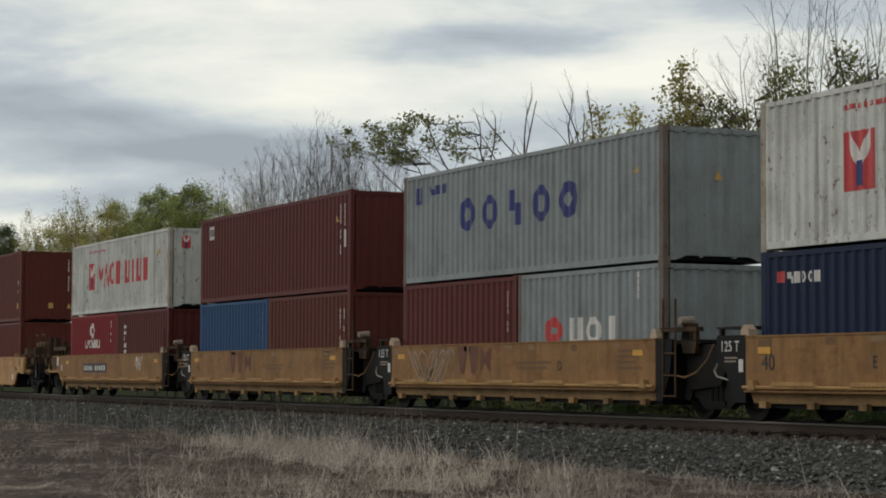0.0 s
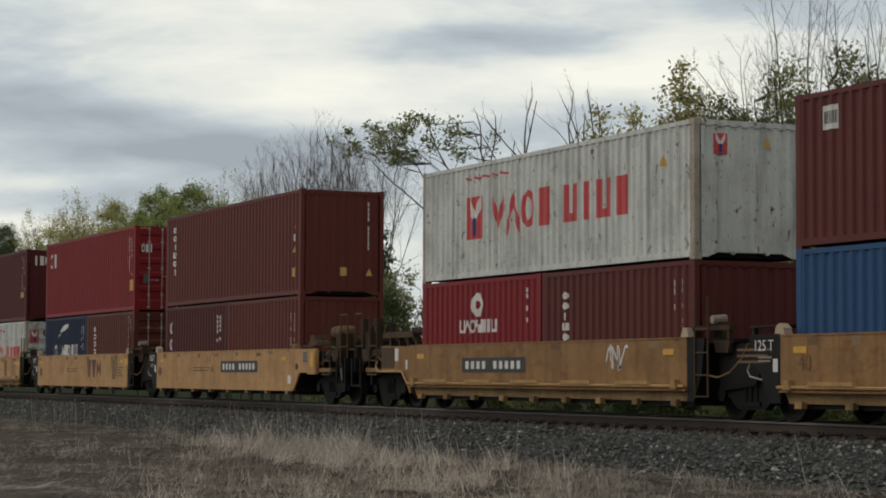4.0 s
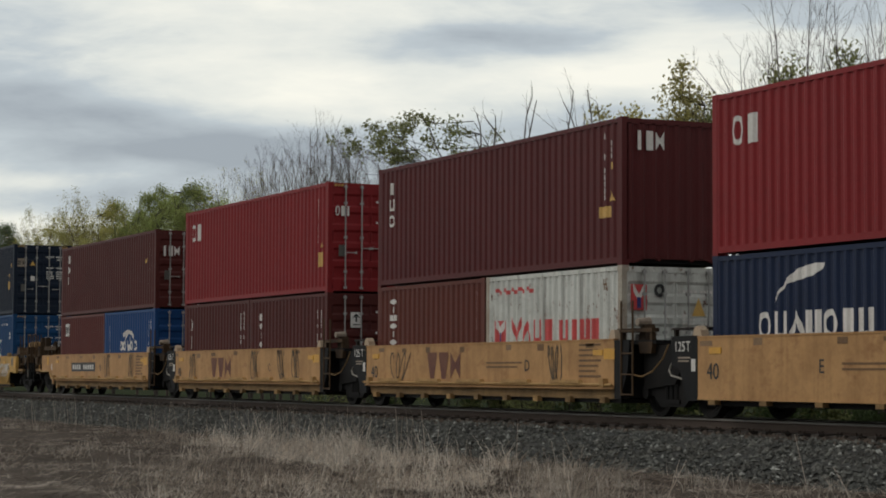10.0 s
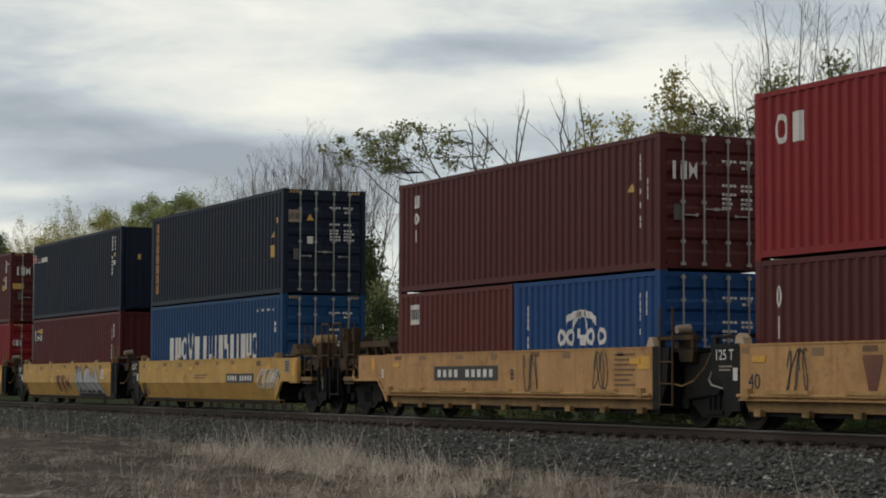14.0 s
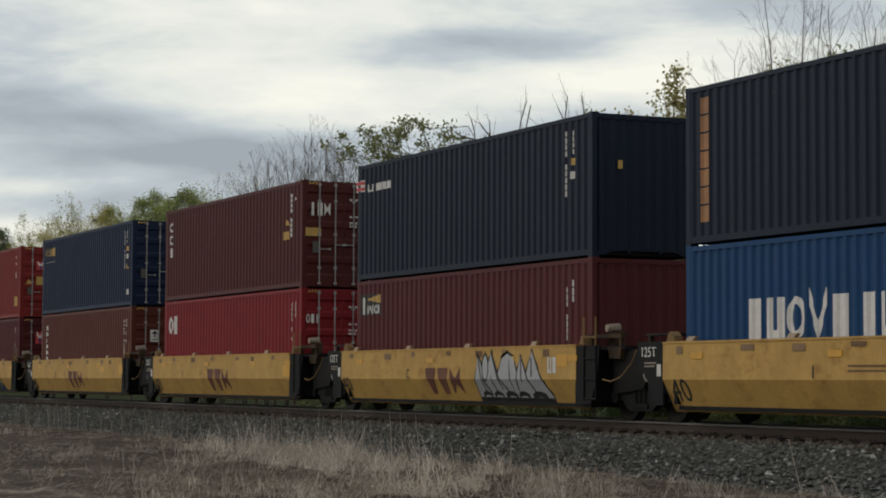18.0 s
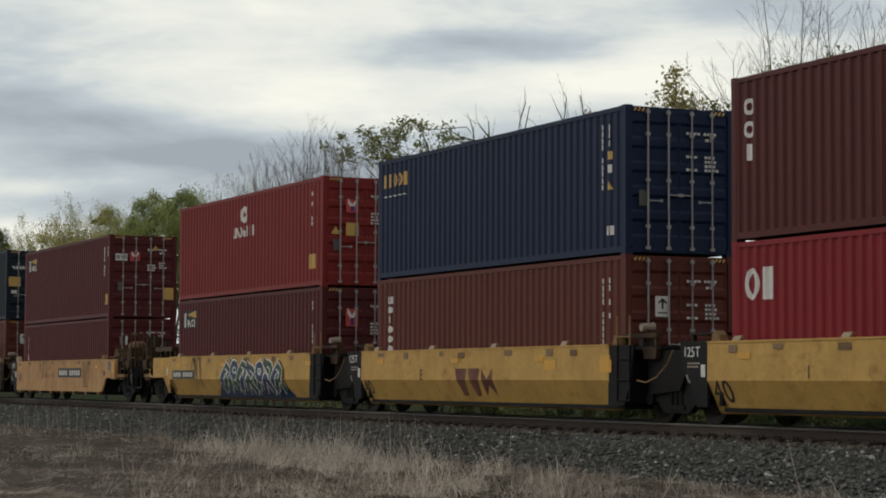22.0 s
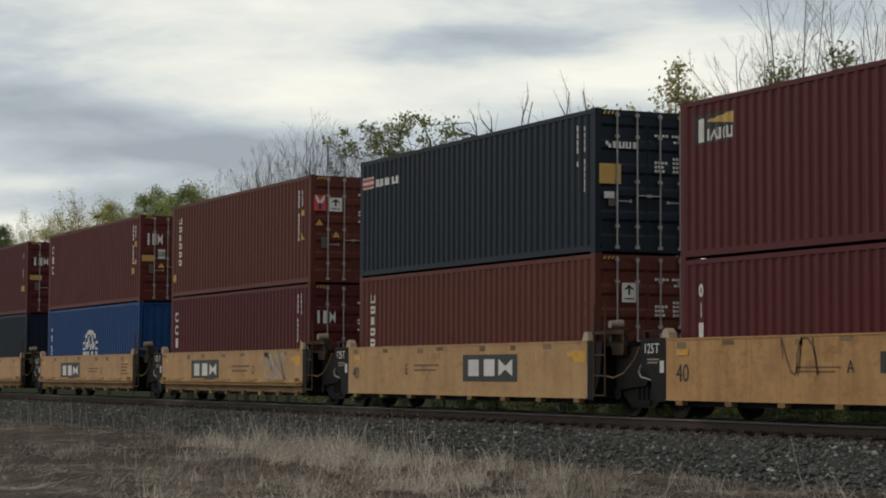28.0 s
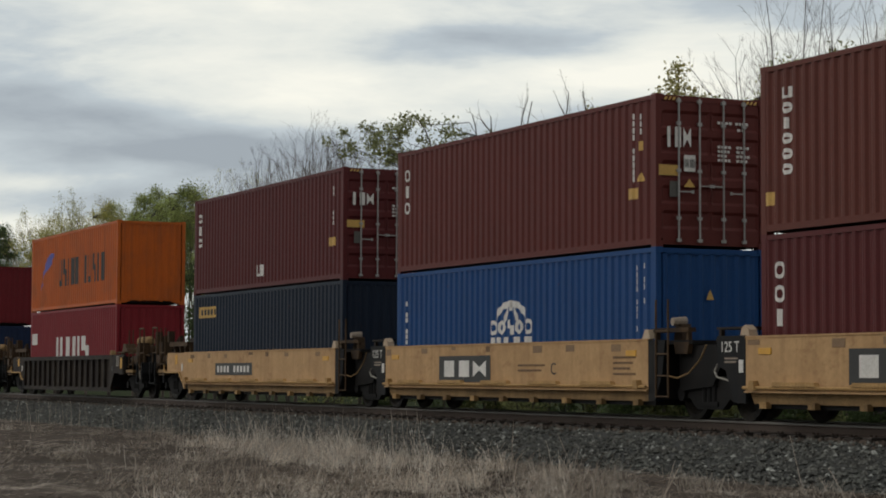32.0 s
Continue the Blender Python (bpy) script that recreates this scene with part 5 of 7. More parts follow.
def end_marks(unit, where, doors):
    picked = [m[1:] for m in MARKS.get(unit, ()) if m[0] == where]

    def put(root, L, H):
        for k, (kind, ink, a, b, z0, z1) in enumerate(picked):
            for layer, (name, material, strips) in enumerate(pieces(kind, a, b, z0, z1, INKS[ink], k)):
                sh, x = Shape(), -.014 + .003 * (0 if name == "brand_mark" else min(layer, 1) if name == "panel_bar" else layer) + (.012 if doors else 0)
                for u, v, la, ha, lb, hb in strips:
                    sh.add([(x, u, la), (x, v, lb), (x, v, hb), (x, u, ha)], [(0, 1, 2, 3)])
                part(name, sh, material, root)
        if doors:
            rng = random.Random(unit * 7 + len(where))
            bars = Shape()
            rows = [(H - .52, .16, .34), (H - .52, .56, .30), (H - .64, .60, .2)]
            rows += [(H - .98 - .085 * i, y, rng.uniform(.2, .34)) for i in range(rng.randint(4, 6)) for y in (.16, .58) if rng.random() < .85]
            for z, y, w in rows:
                n = max(2, int(w / .07))
                for j in range(n):
                    bars.box(-.03, -.022, y + w * j / n, y + w * (j + .7) / n, z, z + .05)
            tagged(part("data_marking", bars, WHITE, root), kind="stuff")
            if H > 2.8:
                for y in (-.86, .86):
                    stripe = Shape()
                    for j in range(4):
                        a = y - .18 + .09 * j
                        stripe.slab([(a, H - .115), (a + .045, H - .115), (a + .085, H - .05), (a + .04, H - .05)], 0, .004)
                    stripe.v = [(.004 - b, a, z) for a, b, z in stripe.v]
                    tagged(part("hazard_stripes", stripe, YELLOW, root), kind="stuff")
            part("data_plate", Shape().box(-.03, -.022, -.90, -.70, .95, 1.25), PLATE, root)
    return put


def car_marks(unit, kind):
    picked = [m[1:] for m in MARKS.get(unit, ()) if m[0] == "well"]
    rng = random.Random(unit + 50)
    if kind != "ribbed":
        for i in range(7):
            a, top = -11.9 + 1.75 * i + rng.uniform(-.4, .4), 1.45 - rng.uniform(.01, .05)
            picked.insert(0, ("r", rng.choice("UUF"), a, a + rng.uniform(.2, .42), top - rng.uniform(.07, .15), top))

    def put(car):
        if kind != "ribbed":
            for a in (-11.6, -7.4, -3.3, -.55) if kind == "bulge" else (-11.9, -.7):
                part("reflector", shared(("side_reflector",), lambda: Shape().box(0, .38, -1.477, -1.46, 0, .11)), REFLECT, car, "orange-yellow reflective strip", loc=(a, 0, 1.17))
        lay_marks(car, picked, [(-20, 0), (20, 0)], -1.462 if kind != "bulge" else -1.472, tilt=(.80, .48, 0) if kind == "bulge" else None)
    return put


# ---- well cars ----
def wheelset_mesh():
    sh = Shape().tube((0, -1.08, 0), (0, 1.08, 0), .075, n=10)
    for s in (-1, 1):
        prof = [(.10, -.09), (.17, -.075), (.30, -.03), (.37, -.075), (.455, -.07), (.462, .03), (.488, .045), (.486, .07), (.37, .07), (.30, .02), (.17, .06), (.10, .08)]
        sh.lathe([(r, y * -s) for r, y in prof] + [(.10, -.09 * -s)], (0, s * .755, 0), 24)
    return sh


def frame_mesh():
    """Cast side frame of a truck, at y = 0, centred on x = 0."""
    out = [(-1.15, .52), (-1.12, .38), (-.70, .40), (-.42, .20), (.42, .20), (.70, .40), (1.12, .38), (1.15, .52), (.98, .66), (.62, .74), (.40, .80), (-.40, .80), (-.62, .74), (-.98, .66)]
    sh = Shape().slab(out, -.07, .07)
    sh.box(-.30, .30, -.10, .10, .26, .34)
    for x in (-.17, 0, .17):
        sh.tube((x, -.05, .34), (x, -.05, .62), .065, n=8)
    sh.box(-.26, .26, -.11, .11, .60, .72)
    for s in (-1, 1):
        sh.tube((s * .89, -.13, .46), (s * .89, .06, .46), .12, n=10)
    return sh


SPIN = []


def truck(car, x):
    t = part("truck", shared(("truck",), lambda: Shape().box(-.22, .22, -1.0, 1.0, .45, .72).box(-.5, .5, -.35, .35, .66, .86).tube((0, 0, .8), (0, 0, 1.0), .3, n=12)), SOOT, car, "black greasy cast-steel truck", loc=(x, 0, 0))
    for y in (-1.02, 1.02):
        part("side_frame", shared(("side_frame",), frame_mesh), SOOT, t, loc=(0, y, 0))
        part("brake_beam", shared(("brake_beam",), lambda: Shape().box(-.30, -.24, -.6, .6, .30, .38).box(.24, .30, -.6, .6, .30, .38)), SOOT, t) if y < 0 else None
    for dx in (-.89, .89):
        w = part("wheelset", shared(("wheelset",), wheelset_mesh), TREAD, t, "worn steel wheels on an axle", loc=(dx, 0, .46))
        SPIN.append((w, dx))
    return t


def side_pieces(kind, x0, x1):
    """Plate and pieces of one long side that faces -y: (part name, Shape or shared mesh, x, tone)."""
    if kind == "flat":
        out = [("side_sill", Shape().slab([(x0, .37), (x1, .37), (x1, 1.47), (x0, 1.47)], -1.46, -1.41)), ("top_chord", Shape().box(x0, x1, -1.475, -1.36, 1.457, 1.487)), ("bottom_chord", Shape().box(x0, x1, -1.47, -1.30, .352, .382))]
        return out + [("bearer_end", Shape().box(a, a + .22, -1.467, -1.34, .27, .352)) for a in (x0 + .35 + (x1 - x0 - .9) * i / 7 for i in range(8))]
    if kind == "ledge":
        return [("side_sill", Shape().slab([(x0, .52), (x1, .52), (x1, 1.47), (x0, 1.47)], -1.46, -1.41)), ("lower_plate", Shape().slab([(x0 + .12, .33), (x1 - .12, .33), (x1, .53), (x0, .53)], -1.37, -1.32)),
                ("top_chord", Shape().box(x0, x1, -1.475, -1.36, 1.457, 1.487)), ("ledge", Shape().box(x0, x1, -1.50, -1.40, .515, .545))]
    if kind == "bulge":
        out = [("side_sill", Shape().bar([(-1.40, 1.47), (-1.46, 1.47), (-1.47, .80), (-1.215, .27), (-1.17, .215), (-1.13, .215), (-1.175, .36), (-1.40, .80)], x0, x1)), ("top_chord", Shape().box(x0, x1, -1.475, -1.36, 1.457, 1.492))]
        return out + [("stacking_guide", Shape().slab([(a, 1.49), (a + .24, 1.49), (a + .34, 1.575), (a + .10, 1.575)], -1.47, -1.40)) for a in (x0 + .8, x0 + 4.0, x0 + 7.2, x0 + 10.4)]
    out = [("side_sill", Shape().slab([(x0, .30), (x1, .30), (x1, 1.42), (x0, 1.42)], -1.36, -1.31)), ("top_chord", Shape().box(x0 - .3, x1 + .3, -1.47, -1.30, 1.32, 1.47)), ("bottom_chord", Shape().box(x0, x1, -1.44, -1.30, .22, .36))]
    return out + [("side_post", Shape().box(a, a + .12, -1.45, -1.35, .33, 1.34)) for a in (x0 + (x1 - x0 - .12) * i / 16 for i in range(17))]


def long_sides(car, kind, body, left, right):
    x0 = X_L - (.30 if kind == "bulge" and left == "joint" else 0)
    x1 = X_R - (.34 if kind == "bulge" and right == "joint" else 0)
    for name, sh in shared_list(kind, x0, x1):
        tone = {"stacking_guide": PALEPLATE, "lower_plate": WORN, "bearer_end": WORN}.get(name, body)
        part(name, sh, tone, car)
        far = part(name, sh, tone, car, loc=(x0 + x1, 0, 0))
        far.rotation_euler = (0, 0, math.pi)


def shared_list(kind, x0, x1):
    key = ("sides", kind, x0, x1)
    if key not in CACHE:
        CACHE[key] = [(name, sh.mesh(name)) for name, sh in side_pieces(kind, x0, x1)]
    return CACHE[key]


X_L, X_R = -12.31, 0.12


def ladder(car, x0, x1, y, z0, z1, rungs, material, name="ladder"):
    sh = Shape().pipe([(x0, y, z0), (x0, y, z1), (x1, y, z1)] if name == "grab_rail" else [(x0, y, z0), (x0, y, z1)], .022)
    sh.pipe([(x1, y, z0), (x1, y, z1)], .022)
    for z in rungs:
        sh.tube((x0, y, z), (x1, y, z), .016)
    return part(name, sh, material, car)


def joint_right(car, body, style):
    """Right-hand end of an inner unit: black end plate, ladder, deck and the shared truck."""
    for s in (-1, 1):
        y = sorted((s * 1.455, s * 1.41))
        near = -.26 if style == "bulge" else .12
        part("end_plate", shared(("end_plate", s, near), lambda: Shape().slab([(near, .33), (.36, .33), (.62, .85), (.72, 1.46), (near, 1.46)], *y)), BLACK, car)
    part("end_deck", shared(("deck_r",), lambda: Shape().box(.12, 1.35, -1.25, 1.25, 1.38, 1.45).box(.9, 1.35, -.5, .5, .95, 1.38).box(.1, .2, -1.35, 1.35, .35, 1.42)), BLACK, car)
    for y in (-1.47, 1.47):
        a, b, top = (.12, .60, 2.02) if style == "bulge" else (.42, .86, 2.20)
        ladder(car, a, b, y, .40, 1.46, (.42, .80, 1.20), BLACK if style == "bulge" else GRIME)
        ladder(car, a, b, y, 1.46, top, (1.62,), WORN if style == "bulge" else GRIME, "hand_rail")
    part("cross_beam", shared(("beam_r",), lambda: Shape().box(.02, 1.36, -1.34, -1.18, 1.60, 1.68).box(.10, .17, -1.3, -1.22, 1.45, 1.60).box(1.22, 1.29, -1.3, -1.22, 1.45, 1.60)), UNDER, car)
    part("bolster_housing", shared(("bolster_r",), lambda: Shape().slab([(.75, .52), (1.9, .62), (2.2, 1.05), (2.0, 1.36), (.75, 1.36)], -1.16, -.98)), SOOT, car)
    part("bracket", shared(("bracket_r",), lambda: Shape().slab([(-.12, 1.49), (.16, 1.49), (.10, 1.66), (-.02, 1.66)], -1.45, -1.28)), WORN if style == "bulge" else PALEPLATE, car)
    part("gusset", shared(("gusset_r",), lambda: Shape().slab([(.78, 1.20), (1.2, 1.20), (1.26, 1.42), (.72, 1.42)], -1.27, -1.17)), UNDER, car)
    part("brake_cylinder", shared(("brake_r",), lambda: Shape().tube((.60, -1.22, 1.80), (.60, -.95, 1.80), .075, .10, n=10)), PALE, car, "pale grey brake cylinder")
    part("cylinder_stand", shared(("brake_s",), lambda: Shape().slab([(.48, 1.45), (.78, 1.45), (.72, 1.76), (.54, 1.76)], -1.12, -.9)), UNDER, car)
    part("brake_hose", shared(("hose_r",), lambda: Shape().pipe([(.75, -1.4, .80), (1.1, -1.42, .76), (1.5, -1.42, .85), (1.9, -1.42, 1.1), (2.1, -1.42, 1.35)], .016)), WORN, car)
    truck(car, 1.68)


def joint_left(car, body, style):
    """Left-hand end of an inner unit: the black lettered plate and deck."""
    for s in (-1, 1):
        y = sorted((s * 1.465, s * 1.42))
        pl = part("end_plate", shared(("plate_l", s), lambda: Shape().slab([(-12.31, .33), (-12.31, 1.50), (-13.22, 1.50), (-13.22, .98), (-12.95, .90), (-12.66, .33)][::-1], *y)), BLACK, car, loc=(-.30 if style == "bulge" else 0, 0, 0))
        if s < 0:
            part("capacity_lettering", writing("125", .19), WHITE, pl, "white stencilled capacity lettering", loc=(-13.12, -1.468, 1.22))
            part("capacity_lettering", writing("T", .19), WHITE, pl, "white stencilled capacity lettering", loc=(-12.66 if style == "ledge" else -12.71, -1.468, 1.22))
            for k in range(2):
                part("stencil_line", shared(("stencil_line", k), lambda: Shape().box(-12.98, -12.56 - .05 * k, -1.469, -1.466, 1.09 - .06 * k, 1.12 - .06 * k)), PALE, pl)
            part("sticker", shared(("sticker_l",), lambda: Shape().box(-12.52, -12.38, -1.471, -1.466, .86, 1.08)), WHITE, pl)
    part("end_deck", shared(("deck_l",), lambda: Shape().box(-13.6, -12.31, -1.25, 1.25, 1.40, 1.47).box(-13.5, -12.9, -.5, .5, .95, 1.40).box(-12.4, -12.3, -1.35, 1.35, .35, 1.42)), BLACK, car)
    part("deck_grating", shared(("grate_l",), lambda: Shape().box(-13.5, -12.4, -1.3, -.5, 1.62, 1.66).box(-13.45, -13.38, -1.28, -1.2, 1.46, 1.62).box(-12.5, -12.43, -1.28, -1.2, 1.46, 1.62)), DARKBROWN, car)
    part("bracket", shared(("bracket_l",), lambda: Shape().slab([(-12.5, 1.49), (-12.2, 1.49), (-12.24, 1.60), (-12.36, 1.68), (-12.46, 1.62)], -1.45, -1.28)), WORN if style == "bulge" else PALEPLATE, car)
    part("gusset", shared(("gusset_l",), lambda: Shape().slab([(-13.42, 1.18), (-13.3, 1.18), (-13.3, 1.40), (-12.9, 1.40), (-12.9, 1.48), (-13.42, 1.48)], -1.3, -1.22)), GRIME, car)
    part("brake_hose", shared(("hose_l",), lambda: Shape().pipe([(-13.3, -1.4, 1.02), (-13.38, -1.42, .88), (-13.3, -1.42, .78), (-12.9, -1.42, .72)], .018)), BOLT, car)


def free_end(car, body, s):
    """Coupler end beyond the well; s = 1 at the right-hand end, -1 at the left."""
    x = (lambda a: X_R + a) if s > 0 else (lambda a: X_L - a)

    def pts(p):
        q = [(x(a), z) for a, z in p]
        return q if s > 0 else q[::-1]

    for w in (-1, 1):
        y = sorted((w * 1.46, w * 1.41))
        part("end_side", shared(("end_side", s, w), lambda: Shape().slab(pts([(0, .37), (.06, .37), (.50, .84), (1.75, .84), (1.75, 1.47), (0, 1.47)]), *y)), body, car)
    part("end_deck", shared(("end_deck", s), lambda: Shape().box(*sorted((x(.0), x(3.75))), -1.25, 1.25, 1.12, 1.20).box(*sorted((x(.2), x(3.9))), -.35, .35, .78, 1.12).box(*sorted((x(3.6), x(3.75))), -1.4, 1.4, .85, 1.20).box(*sorted((x(.0), x(.1))), -1.35, 1.35, .35, 1.42)), BLACK, car)
    part("coupler", shared(("coupler", s), lambda: Shape().box(*sorted((x(3.9), x(4.22))), -.09, .09, .80, .96).slab(pts([(4.15, .74), (4.42, .74), (4.46, .88), (4.42, 1.02), (4.15, 1.02)]), -.16, .14)), SOOT, car)
    if s > 0:
        tank = part("reservoir", smooth_shape(("reservoir", s), lambda: Shape().tube((x(1.42), -.8, 1.90), (x(1.50), -.8, 1.90), .09, .17, n=14).tube((x(1.50), -.8, 1.90), (x(2.5), -.8, 1.90), .17, n=14).tube((x(2.5), -.8, 1.90), (x(2.58), -.8, 1.90), .17, .09, n=14)), TANK if body in (TAN, BUFF) else WORN, car, "dented tan air reservoir")
        for k in (1.7, 2.3):
            part("strap", shared(("strap", k), lambda: Shape().tube((x(k), -.8, 1.90), (x(k + .06), -.8, 1.90), .176, n=14)), GRIME, tank)
        for k in (1.40, 2.36):
            part("reservoir_stand", shared(("stand", s, k), lambda: Shape().slab(pts([(k, 1.20), (k + .14, 1.20), (k + .09, 1.78), (k + .02, 1.78)]), -.95, -.65)), GRIME, car)
        part("walkway", shared(("walkway", s), lambda: Shape().box(*sorted((x(.3), x(1.2))), -1.3, -.6, 1.52, 1.57).box(*sorted((x(.45), x(.55))), -1.2, -1.1, 1.45, 1.52)), GRIME, car)
        part("valve_box", shared(("valve", s), lambda: Shape().slab(pts([(.35, 1.57), (1.05, 1.57), (1.0, 1.66), (.86, 1.70), (.82, 1.84), (.52, 1.84), (.46, 1.68)]), -1.15, -.8)), GRIME, car)
        part("bracket", shared(("bracket_f",), lambda: Shape().slab([(.02, 1.47), (.3, 1.47), (.26, 1.56), (.2, 1.62), (.06, 1.60)], -1.45, -1.30)), WORN, car)
        box = part("tool_box", shared(("tool_box",), lambda: Shape().box(x(1.22), x(1.78), -1.50, -1.40, .80, 1.43)), body, car)
        part("box_lid", shared(("box_lid",), lambda: Shape().box(x(1.28), x(1.72), -1.512, -1.50, .86, 1.38)), body, box)
        part("reflector", shared(("reflector_r",), lambda: Shape().box(x(1.44), x(1.66), -1.518, -1.512, 1.0, 1.36)), REFLECT, box, "orange-yellow reflective square")
        grille = part("grille_plate", shared(("grille",), lambda: Shape().box(x(.78), x(1.10), -1.468, -1.46, 1.08, 1.42)), BOLT, car, "pale louvred plate")
        for k in range(4):
            part("louvre", shared(("louvre",), lambda: Shape().box(0, .26, -1.475, -1.468, 0, .035)), INK, grille, loc=(x(.81), 0, 1.13 + .07 * k))
        # flat black disc that paints the dark of a hole in the plate
        part("lifting_eye", shared(("lifting_eye",), lambda: Shape().tube((x(.30), -1.468, 1.0), (x(.30), -1.46, 1.0), .09, n=12)), INK, car)
    else:
        deck = part("walkway", shared(("walkway", s), lambda: Shape().box(*sorted((x(.2), x(2.0))), -1.3, -.4, 1.74, 1.80).box(*sorted((x(.2), x(2.0))), -1.32, -1.28, 1.68, 1.82)), GRIME, car, "dark flat walkway on brackets")
        for k in (.3, .8, 1.3, 1.85):
            part("walkway_bracket", shared(("wb",), lambda: Shape().slab([(0, 1.47), (.08, 1.47), (.05, 1.74), (-.12, 1.74)], -1.2, -1.1)), GRIME, deck, loc=(x(k), 0, 0))
        part("valve_box", shared(("valve", s), lambda: Shape().box(*sorted((x(.5), x(1.25))), -.9, -.4, 1.80, 1.93)), DARKBROWN, car)
        part("brake_pipe", shared(("end_pipe",), lambda: Shape().pipe([(x(1.95), -1.50, 1.10), (x(2.0), -1.50, .98), (x(1.85), -1.50, .87), (x(.42), -1.50, .87), (x(.12), -1.50, .60), (x(-.15), -1.50, .60)], .028)), EDGE, car)
        part("end_panel", shared(("end_panel",), lambda: Shape().box(*sorted((x(.95), x(1.72))), -1.468, -1.46, .95, 1.44)), GRIME if body is OCHRE else body, car)
        part("reflector", shared(("reflector_l",), lambda: Shape().box(*sorted((x(.72), x(.92))), -1.469, -1.46, 1.12, 1.42)), WHITE if body is OCHRE else REFLECT, car, "reflective square")
        part("sticker", shared(("sticker_f",), lambda: Shape().box(*sorted((x(.18), x(.28))), -1.468, -1.46, .92, 1.14)), WHITE, car)
    # added black boxes that close the view through the gear and keep it dark
    part("end_bulkhead", shared(("end_fill", s), lambda: Shape().box(*sorted((x(2.9), x(3.02))), -1.22, 1.22, .55, 1.62).box(*sorted((x(1.85), x(2.9))), -1.12, -1.02, .95, 1.44).box(*sorted((x(3.02), x(3.62))), -1.05, .9, 1.2, 1.5)), BLACK, car)
    part("brake_rigging", shared(("rigging", s), lambda: Shape().tube((x(2.0), -1.2, 1.30), (x(2.75), -1.2, 1.30), .12, n=10).box(*sorted((x(2.78), x(3.1))), -1.32, -1.0, 1.42, 1.84).tube((x(3.2), -1.0, 1.62), (x(3.2), .2, 1.62), .14, n=10).slab(pts([(3.05, 1.5), (3.6, 1.5), (3.5, 1.92), (3.15, 2.06)]), -.62, -.5)), UNDER, car)
    part("gear_rod", shared(("gear_rod", s), lambda: Shape().pipe([(x(1.8), -1.36, 1.06), (x(2.5), -1.30, 1.30), (x(3.3), -1.36, 1.02)], .03).pipe([(x(1.9), -1.1, 1.5), (x(3.5), -1.1, 1.42)], .035)), GRIME, car)
    part("step_plate", shared(("step_plate", s), lambda: Shape().box(*sorted((x(1.95), x(2.75))), -1.46, -1.30, .86, .96)), WORN, car)
    part("retainer_box", shared(("retainer", s), lambda: Shape().box(*sorted((x(2.75), x(3.1))), -1.4, -1.1, 1.14, 1.42)), UNDER, car)
    part("ladder", shared(("end_ladder", s), lambda: Shape().pipe([(x(2.15), -1.42, .80), (x(2.15), -1.42, 2.28)], .024).pipe([(x(2.62), -1.42, .80), (x(2.62), -1.42, 2.28)], .024).box(*sorted((x(2.1), x(2.7))), -1.45, -1.25, .78, .82).tube((x(2.15), -1.42, 1.14), (x(2.62), -1.42, 1.14), .017).tube((x(2.15), -1.42, 1.5), (x(2.62), -1.42, 1.5), .017)), GRIME, car)
    part("brake_stand", shared(("brake_stand", s), lambda: Shape().box(*sorted((x(3.42), x(3.6))), -.9, -.7, 1.2, 2.2)), UNDER, car)
    part("brake_wheel", shared(("brake_wheel", s), lambda: Shape().tube((x(3.6), -.8, 1.95), (x(3.64), -.8, 1.95), .16, n=16)), UNDER, car)
    part("end_rail", shared(("end_rail", s), lambda: Shape().pipe([(x(3.2), -1.36, .85), (x(3.2), -1.36, 2.3), (x(3.66), -1.36, 2.3), (x(3.66), -1.36, .85)], .026).tube((x(3.2), -1.36, 1.5), (x(3.66), -1.36, 1.5), .02)), GRIME, car)
    part("step", shared(("step", s), lambda: Shape().box(*sorted((x(3.1), x(3.75))), -1.45, -1.2, .50, .54).box(*sorted((x(3.12), x(3.17))), -1.45, -1.4, .5, 1.2).box(*sorted((x(3.68), x(3.73))), -1.45, -1.4, .5, 1.2)), BLACK, car)
    if s > 0:
        part("cut_lever", shared(("lever", s), lambda: Shape().pipe([(x(3.1), -1.30, .95), (x(3.35), -1.4, .90), (x(3.4), -1.4, .66)], .022)), BOLT, car)
    truck(car, x(2.0))


def smooth_shape(key, make):
    me = shared(key, make)
    me.shade_smooth()
    return me


